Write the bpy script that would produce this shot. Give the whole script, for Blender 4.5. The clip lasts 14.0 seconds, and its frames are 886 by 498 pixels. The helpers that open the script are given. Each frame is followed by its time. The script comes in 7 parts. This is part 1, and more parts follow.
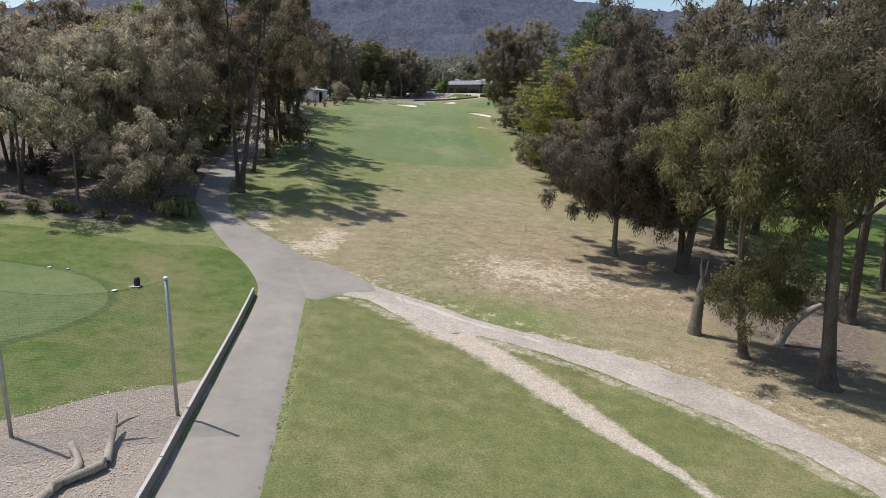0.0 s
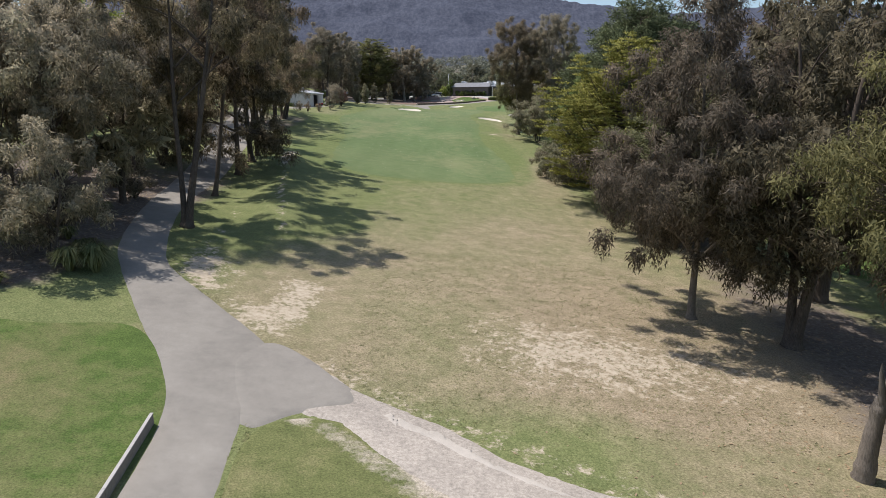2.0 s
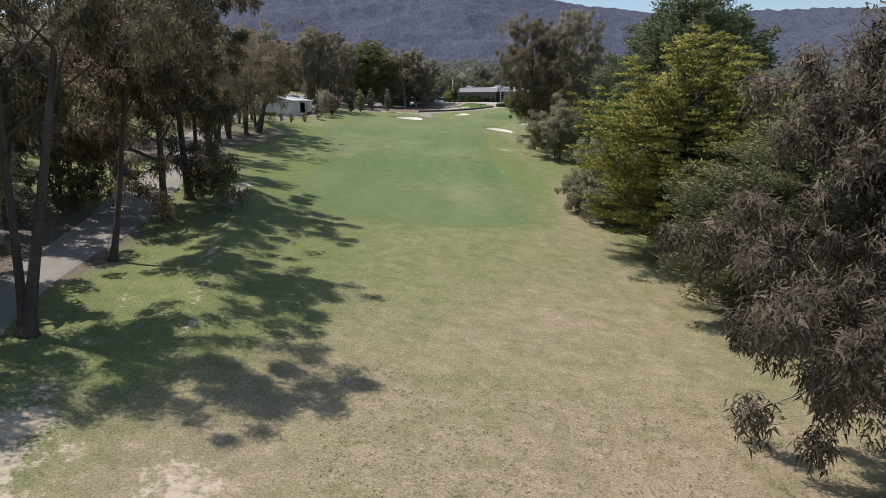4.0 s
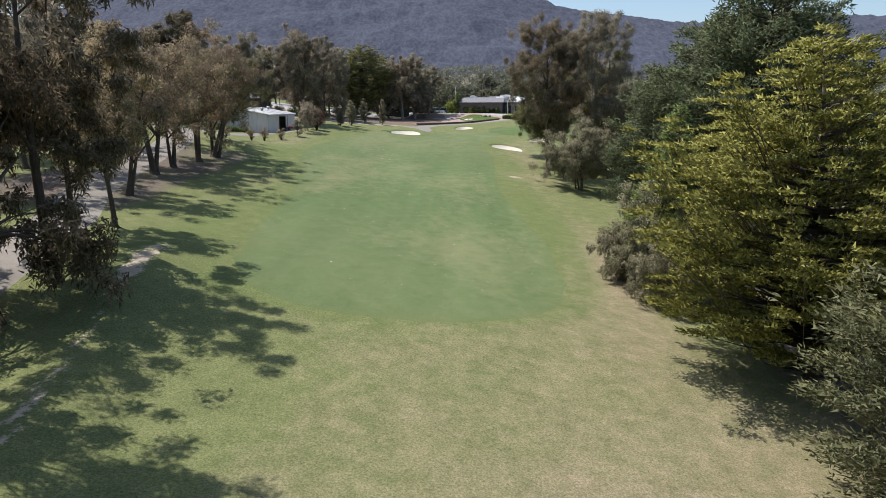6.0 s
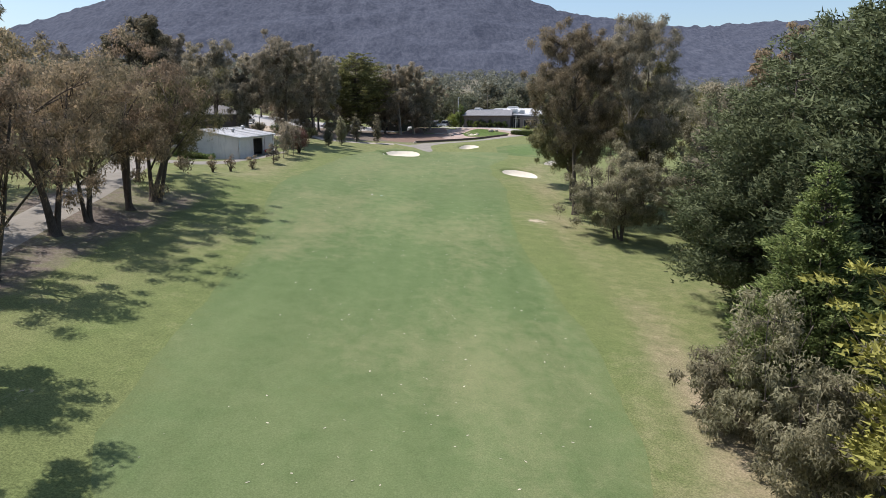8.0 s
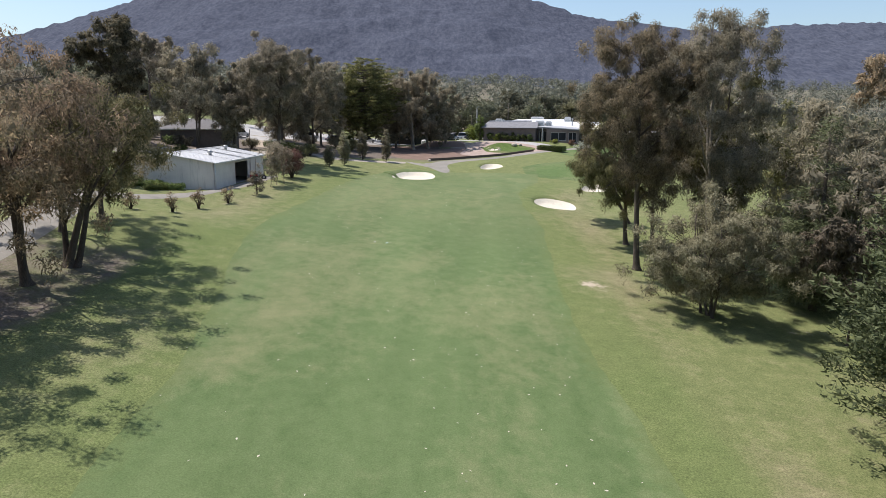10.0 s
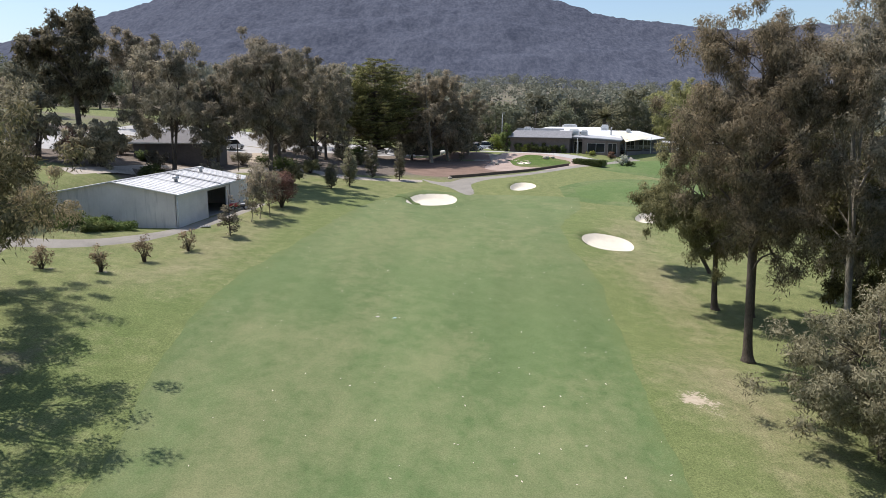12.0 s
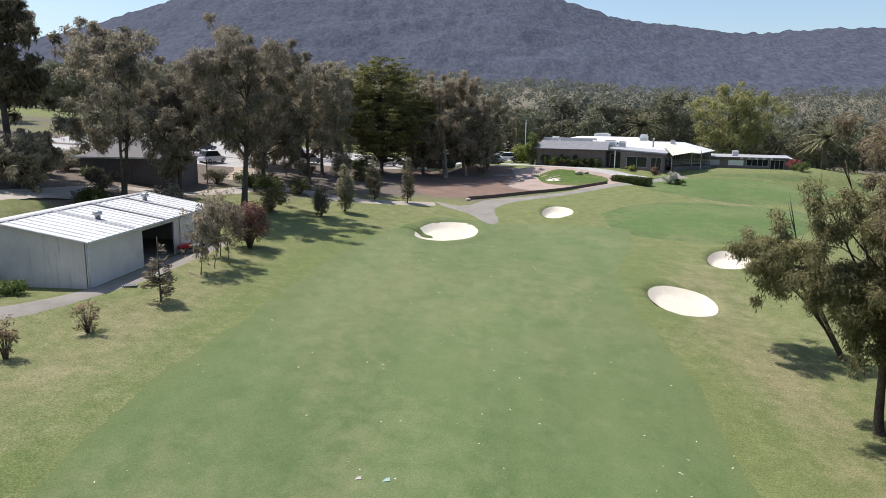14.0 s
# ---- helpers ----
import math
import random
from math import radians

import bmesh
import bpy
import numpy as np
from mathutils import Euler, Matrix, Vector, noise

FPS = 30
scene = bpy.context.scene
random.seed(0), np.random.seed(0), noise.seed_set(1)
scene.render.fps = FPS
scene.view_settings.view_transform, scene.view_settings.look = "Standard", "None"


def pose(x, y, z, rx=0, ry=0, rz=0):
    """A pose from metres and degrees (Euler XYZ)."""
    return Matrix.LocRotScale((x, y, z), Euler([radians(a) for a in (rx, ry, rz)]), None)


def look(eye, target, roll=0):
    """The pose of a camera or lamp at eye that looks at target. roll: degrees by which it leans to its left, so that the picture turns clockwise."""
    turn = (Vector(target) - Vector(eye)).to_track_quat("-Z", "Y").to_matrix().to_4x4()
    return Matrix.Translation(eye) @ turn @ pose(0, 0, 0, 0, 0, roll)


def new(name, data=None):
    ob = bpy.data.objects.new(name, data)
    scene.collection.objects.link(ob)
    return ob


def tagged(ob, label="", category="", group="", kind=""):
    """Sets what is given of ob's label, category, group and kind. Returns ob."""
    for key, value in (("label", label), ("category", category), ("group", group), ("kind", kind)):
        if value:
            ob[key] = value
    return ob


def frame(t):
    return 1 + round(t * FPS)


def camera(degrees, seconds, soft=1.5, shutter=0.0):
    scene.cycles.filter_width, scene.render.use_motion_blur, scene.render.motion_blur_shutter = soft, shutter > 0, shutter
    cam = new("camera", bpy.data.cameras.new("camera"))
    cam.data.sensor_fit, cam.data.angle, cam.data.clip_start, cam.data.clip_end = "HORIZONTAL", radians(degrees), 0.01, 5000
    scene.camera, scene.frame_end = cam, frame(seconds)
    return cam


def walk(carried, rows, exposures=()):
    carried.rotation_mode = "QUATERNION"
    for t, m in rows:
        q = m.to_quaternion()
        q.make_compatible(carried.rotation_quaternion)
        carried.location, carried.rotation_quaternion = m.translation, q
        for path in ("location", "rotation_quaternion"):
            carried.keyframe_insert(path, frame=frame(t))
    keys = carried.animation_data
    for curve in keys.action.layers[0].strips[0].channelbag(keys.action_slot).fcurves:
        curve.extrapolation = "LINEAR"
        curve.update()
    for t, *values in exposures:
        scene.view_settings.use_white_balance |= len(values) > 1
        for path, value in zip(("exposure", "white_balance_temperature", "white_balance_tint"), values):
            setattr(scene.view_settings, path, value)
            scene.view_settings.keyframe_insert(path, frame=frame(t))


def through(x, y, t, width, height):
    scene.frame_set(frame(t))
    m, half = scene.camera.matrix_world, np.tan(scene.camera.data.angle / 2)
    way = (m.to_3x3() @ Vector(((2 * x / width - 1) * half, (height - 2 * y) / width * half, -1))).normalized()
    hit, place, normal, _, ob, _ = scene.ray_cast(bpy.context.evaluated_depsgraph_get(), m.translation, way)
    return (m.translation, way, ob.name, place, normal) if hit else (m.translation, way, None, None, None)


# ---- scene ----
# Level flight of a small drone up a fairway.
cam = camera(65.0, 14.0, 0.6)
PATH = [
    (0.0, -0.0, 0.0, 12.69, 0.713, -12.331, -0.064),
    (0.5, -0.116, 3.433, 12.719, 0.739, -12.27, -0.027),
    (1.0, -0.227, 7.176, 12.668, 0.806, -12.19, -0.063),
    (1.5, -0.397, 11.464, 12.689, 0.943, -12.122, -0.179),
    (2.0, -0.624, 15.894, 12.73, 1.12, -12.084, -0.305),
    (2.5, -0.758, 20.612, 12.94, 1.084, -12.029, -0.444),
    (3.0, -0.978, 25.496, 13.167, 1.248, -12.011, -0.476),
    (3.2, -1.045, 27.484, 13.298, 1.305, -12.0, -0.466),
    (5.3, -0.34, 48.138, 14.837, 1.64, -11.539, -0.049),
    (5.5, -0.39, 50.031, 15.011, 1.648, -11.497, -0.031),
    (6.0, -0.494, 54.683, 15.498, 1.741, -11.455, -0.02),
    (6.5, -0.602, 59.458, 16.14, 1.763, -11.407, -0.012),
    (7.0, -0.848, 64.18, 16.801, 1.731, -11.362, -0.036),
    (7.5, -1.085, 69.131, 17.44, 1.792, -11.258, -0.066),
    (8.0, -1.375, 74.081, 17.919, 1.817, -11.104, -0.049),
    (8.2, -1.517, 76.051, 18.098, 1.919, -11.074, -0.029),
    (10.3, -3.156, 96.294, 20.192, 3.096, -10.817, 0.079),
    (10.5, -3.319, 98.191, 20.426, 3.236, -10.852, 0.081),
    (11.0, -3.739, 102.914, 20.906, 3.609, -10.881, 0.103),
    (11.5, -4.277, 107.827, 21.242, 3.922, -10.873, 0.164),
    (12.0, -4.787, 112.564, 21.551, 4.316, -10.854, 0.206),
    (12.5, -5.321, 117.566, 21.82, 4.779, -10.779, 0.304),
    (13.0, -5.886, 122.461, 22.066, 5.007, -10.748, 0.419),
    (13.5, -6.406, 127.402, 22.25, 5.144, -10.675, 0.565),
    (14.0, -6.911, 132.0, 22.467, 5.302, -10.678, 0.634),
]


def heading(eye, yaw, pitch, roll):
    """Camera pose from an eye and degrees of yaw, pitch and lean."""
    c = math.cos(radians(pitch))
    way = Vector((-math.sin(radians(yaw)) * c, math.cos(radians(yaw)) * c, math.sin(radians(pitch))))
    return look(eye, Vector(eye) + way, roll)


walk(cam, [(t, heading((x, y, z), yaw, pitch, roll)) for t, x, y, z, yaw, pitch, roll in PATH], [(0.0, 0.0), (2.0, -0.01), (3.2, -0.08), (5.3, 0.04), (6.5, 0.1), (14.0, 0.12)])

# ---- world and sun ----
SUN = Vector((-2.3, 0.95, 5.1)).normalized()
sky = bpy.data.worlds.new("sky")
scene.world = sky
sky.use_nodes = True
wn = sky.node_tree
tex = wn.nodes.new("ShaderNodeTexSky")
tex.sky_type = "NISHITA"
tex.sun_disc = False
tex.sun_elevation = math.asin(SUN.z)
tex.sun_rotation = math.atan2(SUN.x, SUN.y)
tex.air_density, tex.dust_density, tex.ozone_density = 1.0, 1.3, 2.6
wn.nodes["Background"].inputs["Strength"].default_value = 0.15
wn.links.new(tex.outputs[0], wn.nodes["Background"].inputs["Color"])
lamp = bpy.data.lights.new("sun", "SUN")
lamp.energy, lamp.angle, lamp.color = 4.9, radians(0.53), (1.0, 0.935, 0.905)
sun_ob = new("sun", lamp)
sun_ob.matrix_world = look(SUN * 100, (0, 0, 0))
scene.view_settings.exposure = 0.0

# ---- the lie of the land ----
LAND = (-1.348, 4.335, 0.864, -0.178, -2.661, -2.244, 0.667, 1.402)
MOUNDS = [(-9.7, 20, .75, 9), (-6, 42, -.4, 10), (16, 38, -.2, 9), (-10, 57, -.45, 9), (-23, 80, -.6, 9), (-23, 97, .7, 9),
          (1, 93, .6, 12), (7, 147, .5, 9), (-31.5, 153, .5, 9), (-33, 164, -.5, 7), (2, 187, .45, 9), (10.5, 188.5, -.9, 6),
          (13, 167, -.45, 9), (33, 248, .6, 9), (27, 236, -.45, 6), (20, 222, .3, 8), (-10, 207, -.65, 8), (4, 268, .4, 14), (0, 224, .3, 13), (12, 248, .4, 13)]
# level building pads: x, y, half width, half depth, height
PADS = [(-40.0, 183.5, 6.5, 10.5, 11.35), (18.0, 268.0, 32.0, 9.0, 13.95)]
# sand hollows: x, y, radius along x, radius along y, turn, depth
BUNKERS = [(7.5, 188.6, 2.6, 4.5, -16, .5), (-13.6, 207.6, 3.1, 5.5, -14, .62), (-0.6, 221.2, 2.0, 3.8, -8, .75), (15.3, 202.6, 2.0, 3.9, -28, .7)]


def smooth(a, b, v):
    t = np.clip((v - a) / (b - a), 0, 1)
    return t * t * (3 - 2 * t)


def hollow(x, y, b, grow=1.0):
    """Distance ratio from a bunker's middle: 1 at its rim, with an uneven outline."""
    bx, by, rx, ry, turn, depth = b
    c, s = math.cos(radians(turn)), math.sin(radians(turn))
    u, v = (x - bx) * c + (y - by) * s, -(x - bx) * s + (y - by) * c
    a = np.arctan2(v / ry, u / rx)
    return np.hypot(u / rx, v / ry) / (grow * (1 + .07 * np.sin(2 * a + bx) + .05 * np.sin(3 * a + by)))


def land(x, y):
    """Height of the bare land."""
    x, y = np.asarray(x, float), np.asarray(y, float)
    Y = np.clip(y, -25, 285) / 100
    X = 70 * np.tanh(x / 70) / 30
    c = LAND
    z = c[0] + c[1] * Y + c[2] * Y ** 2 + c[3] * Y ** 3 + c[4] * X + c[5] * X * Y + c[6] * X * X * np.exp(-(X / 2.2) ** 2) + c[7] * X * Y * Y * np.exp(-(X / 2.5) ** 2)
    z = z + .065 * np.maximum(0, np.clip(y, 0, 1150) - 345) * smooth(345, 420, y)
    # the worn bank that runs beside the path
    z = z + .55 * np.exp(-((x + 16.6 + (y - 80) * .21) / 2.2) ** 2) * smooth(60, 68, y) * (1 - smooth(92, 102, y))
    for bx, by, a, r in MOUNDS:
        z = z + a * np.exp(-((x - bx) ** 2 + (y - by) ** 2) / r ** 2)
    for px, py, hw, hd, h in PADS:
        d = np.maximum(np.abs(x - px) - hw, np.abs(y - py) - hd)
        k = 1 - smooth(0.0, 5.0, d)
        z = z * (1 - k) + h * k
    for b in BUNKERS:
        q = hollow(x, y, b)
        z = z - b[5] * (1 - smooth(.72, 1.06, q)) + .16 * np.exp(-((q - 1.3) / .25) ** 2)
    return z


def gz(x, y):
    return float(land(x, y))


# ---- materials ----
def nodes(name, rough=0.8, spec=0.3, metal=0.0):
    m = bpy.data.materials.new(name)
    m.use_nodes = True
    t = m.node_tree
    b = t.nodes["Principled BSDF"]
    b.inputs["Roughness"].default_value, b.inputs["Metallic"].default_value = rough, metal
    b.inputs["Specular IOR Level"].default_value = spec
    return m, t, b


def noise_node(t, scale, detail=4, rough=.6, vector=None, dist=0.0):
    n = t.nodes.new("ShaderNodeTexNoise")
    n.inputs["Scale"].default_value, n.inputs["Detail"].default_value = scale, detail
    n.inputs["Roughness"].default_value, n.inputs["Distortion"].default_value = rough, dist
    if vector is not None:
        t.links.new(vector, n.inputs["Vector"])
    return n.outputs["Fac"]


def position(t, stretch=None):
    g = t.nodes.new("ShaderNodeNewGeometry").outputs["Position"]
    if stretch:
        m = t.nodes.new("ShaderNodeMapping")
        m.inputs["Scale"].default_value = stretch
        t.links.new(g, m.inputs["Vector"])
        return m.outputs[0]
    return g


def local(t, stretch=None):
    g = t.nodes.new("ShaderNodeTexCoord").outputs["Object"]
    if stretch:
        m = t.nodes.new("ShaderNodeMapping")
        m.inputs["Scale"].default_value = stretch
        t.links.new(g, m.inputs["Vector"])
        return m.outputs[0]
    return g


def ramp(t, fac, stops):
    r = t.nodes.new("ShaderNodeValToRGB")
    while len(r.color_ramp.elements) < len(stops):
        r.color_ramp.elements.new(.5)
    for e, (p, c) in zip(r.color_ramp.elements, stops):
        e.position, e.color = p, (*c, 1) if len(c) == 3 else c
    t.links.new(fac, r.inputs[0])
    return r.outputs["Color"]


def mix(t, fac, a, b, blend="MIX"):
    n = t.nodes.new("ShaderNodeMix")
    n.data_type, n.blend_type = "RGBA", blend
    for sock, v in ((n.inputs[0], fac), (n.inputs[6], a), (n.inputs[7], b)):
        if isinstance(v, (int, float)):
            sock.default_value = v
        elif isinstance(v, tuple):
            sock.default_value = (*v, 1)
        else:
            t.links.new(v, sock)
    return n.outputs[2]


def sums(t, op, a, b=0.0, clamp=False):
    n = t.nodes.new("ShaderNodeMath")
    n.operation, n.use_clamp = op, clamp
    for sock, v in ((n.inputs[0], a), (n.inputs[1], b)):
        if isinstance(v, (int, float)):
            sock.default_value = v
        else:
            t.links.new(v, sock)
    return n.outputs[0]


def attr(t, name):
    n = t.nodes.new("ShaderNodeAttribute")
    n.attribute_name = name
    return n.outputs["Fac"]


def bump(t, b, height, strength=.4, dist=.03):
    n = t.nodes.new("ShaderNodeBump")
    n.inputs["Strength"].default_value, n.inputs["Distance"].default_value = strength, dist
    t.links.new(height, n.inputs["Height"])
    t.links.new(n.outputs[0], b.inputs["Normal"])


def colour(t, b, c):
    t.links.new(c, b.inputs["Base Color"])


def plain(name, c, rough=.7, metal=0.0, vary=.25, scale=3.0, spec=.3, fine=40.0, relief=.15):
    """A surface of one colour with grain and blotches of two sizes."""
    m, t, b = nodes(name, rough, spec, metal)
    p = local(t)
    dark, light = tuple(v * (1 - vary) for v in c), tuple(min(1, v * (1 + vary * .6)) for v in c)
    big = ramp(t, noise_node(t, scale, 5, .65, p), [(.3, dark), (.7, light)])
    small = noise_node(t, fine, 3, .6, p)
    colour(t, b, mix(t, .35, big, ramp(t, small, [(.3, tuple(v * .75 for v in c)), (.7, tuple(min(1, v * 1.2) for v in c))])))
    bump(t, b, small, relief, .01)
    return m


def leaf_material(name, dark, light, tip=None, through=.35, vary=.55, scale=.55, own=1.0):
    """Leaves: every leaf its own tint, clumps of it varied, light shining through."""
    m, t, b = nodes(name, .68, .1)
    g = t.nodes.new("ShaderNodeNewGeometry")
    big = noise_node(t, scale, 3, .6, local(t))
    f = sums(t, "ADD", sums(t, "MULTIPLY", g.outputs["Random Per Island"], vary), sums(t, "MULTIPLY", big, 1.15 - vary))
    stops = [(.25, dark), (.62, light)] + ([(.92, tip)] if tip else [])
    col = ramp(t, f, stops)
    ob = t.nodes.new("ShaderNodeObjectInfo")
    h = t.nodes.new("ShaderNodeHueSaturation")
    t.links.new(sums(t, "ADD", sums(t, "MULTIPLY", ob.outputs["Random"], .03 * own), .5 - .015 * own), h.inputs["Hue"])
    t.links.new(sums(t, "ADD", sums(t, "MULTIPLY", ob.outputs["Random"], .34 * own), 1 - .17 * own), h.inputs["Value"])
    t.links.new(col, h.inputs["Color"])
    colour(t, b, h.outputs[0])
    tr = t.nodes.new("ShaderNodeBsdfTranslucent")
    t.links.new(h.outputs[0], tr.inputs["Color"])
    ms = t.nodes.new("ShaderNodeMixShader")
    ms.inputs[0].default_value = through * .9
    t.links.new(b.outputs[0], ms.inputs[1])
    t.links.new(tr.outputs[0], ms.inputs[2])
    t.links.new(ms.outputs[0], t.nodes["Material Output"].inputs["Surface"])
    return m


def bark_material(name, dark, light, streak=8.0):
    m, t, b = nodes(name, .9, .15)
    s = noise_node(t, 3.0, 6, .7, local(t, (streak, streak, 1.2)), .4)
    big = noise_node(t, .8, 3, .6, local(t))
    colour(t, b, ramp(t, sums(t, "ADD", sums(t, "MULTIPLY", s, .65), sums(t, "MULTIPLY", big, .35)), [(.35, dark), (.62, light)]))
    bump(t, b, s, .8, .05)
    return m


GUM = leaf_material("gum_leaf", (.126, .119, .083), (.312, .284, .2), (.45, .388, .284), 0.5)
GUM_OLIVE = leaf_material("gum_leaf_olive", (.09, .09, .044), (.215, .205, .098), (.34, .305, .155), .42)
GUM_DULL = leaf_material("gum_leaf_dull", (.072, .075, .032), (.184, .18, .076), (.32, .3, .135), .42)
GUM_GREY = leaf_material("gum_leaf_grey", (.06, .053, .039), (.155, .133, .098), (.27, .215, .156), 0.42)
GUM_YELLOW = leaf_material("gum_leaf_yellow", (.13, .15, .03), (.27, .3, .07), (.36, .36, .12))
GUM_BROWN = leaf_material("gum_leaf_brown", (0.144, 0.122, 0.079), (0.345, 0.276, 0.175), (0.489, 0.366, 0.231), 0.5)
CYPRESS_GOLD = leaf_material("gold_cypress", (.095, .098, .026), (.3, .295, .072), (.46, .43, .13), .16, own=.3)
CYPRESS_DARK = leaf_material("dark_cypress", (.042, .048, .024), (.19, .195, .075), (.44, .4, .145), .2, own=.3)
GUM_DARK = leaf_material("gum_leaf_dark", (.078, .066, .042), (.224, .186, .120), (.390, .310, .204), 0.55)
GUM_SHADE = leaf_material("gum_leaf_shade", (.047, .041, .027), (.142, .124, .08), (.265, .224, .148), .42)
WATTLE = leaf_material("wattle_leaf", (.12, .114, .072), (.27, .252, .16), (.37, .335, .22), .42)
SAGE = leaf_material("gum_leaf_sage", (.15, .136, .095), (.352, .313, .221), (.501, .422, .300), 0.55)
CONE_GREEN = leaf_material("cone_green", (.065, .098, .03), (.195, .245, .085), (.28, .32, .12), .32, own=.3)
PINE_GREEN = leaf_material("pine_needle", (.045, .056, .028), (.122, .145, .071), (.185, .208, .106), 0.25, own=.3)
PINE_SOFT = leaf_material("soft_pine_needle", (.066, .07, .035), (.17, .175, .086), (.25, .245, .132), .25, own=.3)
BROAD_LEAF = leaf_material("broad_tree_leaf", (.115, .115, .052), (.265, .25, .112), (.365, .33, .162), .45)
RED_LEAF = leaf_material("red_leaf", (.1, .06, .045), (.235, .135, .1), (.3, .19, .13))
FERN = leaf_material("strap_leaf", (.08, .09, .04), (.19, .2, .09), (.28, .27, .14))
GROUNDCOVER = leaf_material("groundcover_leaf", (.06, .085, .025), (.15, .19, .06), (.2, .24, .09))
HEDGE_LEAF = leaf_material("hedge_leaf", (.04, .055, .02), (.12, .15, .05), (.17, .2, .08))
BARK = bark_material("dark_bark", (.05, .04, .032), (.16, .13, .105))
BARK_PALE = bark_material("pale_bark", (.13, .115, .095), (.38, .34, .28), 5.0)
BARK_GREY = bark_material("grey_bark", (.1, .085, .07), (.25, .215, .175))
DEADWOOD = bark_material("dead_wood", (.17, .14, .11), (.45, .4, .33), 7.0)


def turf_material(name, dark, light, dry, patch=.12, mow=0.0, parched=.46, worn_soil=False, along=1.0, rim=None, grain=.7):
    """Grass: blades, tufts and large worn patches."""
    m, t, b = nodes(name, .9, .12)
    p = position(t)
    big = noise_node(t, .09, 5, .62, position(t, (1.0, along, 1.0)), .3)
    mid = noise_node(t, .9, 5, .7, position(t, (1.0, (1 + along) / 2, 1.0)))
    fine = noise_node(t, 14, 4, .75, p)
    c = ramp(t, mid, [(.3, dark), (.7, light)])
    worn = sums(t, "ADD", sums(t, "MULTIPLY", big, .7), sums(t, "MULTIPLY", mid, .3))
    c = mix(t, ramp(t, worn, [(parched, (0, 0, 0)), (parched + .18, (1, 1, 1))]), c, dry)
    if mow:
        lane = noise_node(t, .35, 2, .5, position(t, (1.0, .06, 1.0)))
        c = mix(t, ramp(t, lane, [(.4, (0, 0, 0)), (.65, (mow, mow, mow))]), c, tuple(min(1, v * 1.45) for v in light))
    if rim:
        v = sums(t, "ADD", attr(t, "rim"), sums(t, "MULTIPLY", sums(t, "SUBTRACT", noise_node(t, 1.6, 5, .75, p), .5), 2.2))
        v = sums(t, "ADD", v, sums(t, "MULTIPLY", sums(t, "SUBTRACT", noise_node(t, .16, 3, .6, p), .42), 2.0))
        c = mix(t, ramp(t, v, [(.1, (.7, .7, .7)), (.8, (0, 0, 0))]), c, rim)
        c = mix(t, sums(t, "MULTIPLY", attr(t, "tired"), ramp(t, noise_node(t, .22, 4, .65, p), [(.3, (.15, .15, .15)), (.65, (1, 1, 1))])), c, dry)
    if worn_soil:
        speck = noise_node(t, 4.0, 5, .75, p)
        v = sums(t, "ADD", attr(t, "bare"), sums(t, "MULTIPLY", sums(t, "SUBTRACT", sums(t, "ADD", sums(t, "MULTIPLY", mid, .5), sums(t, "MULTIPLY", speck, .5)), .5), 1.5))
        soil = ramp(t, speck, [(.3, (.36, .312, .245)), (.7, (.47, .415, .335))])
        c = mix(t, ramp(t, v, [(.36, (0, 0, 0)), (.74, (1, 1, 1))]), c, soil)
    c = mix(t, grain, c, ramp(t, fine, [(.3, (.3, .3, .3)), (.7, (1.7, 1.7, 1.7))]), "MULTIPLY")
    colour(t, b, c)
    bump(t, b, fine, .5, .04)
    return m


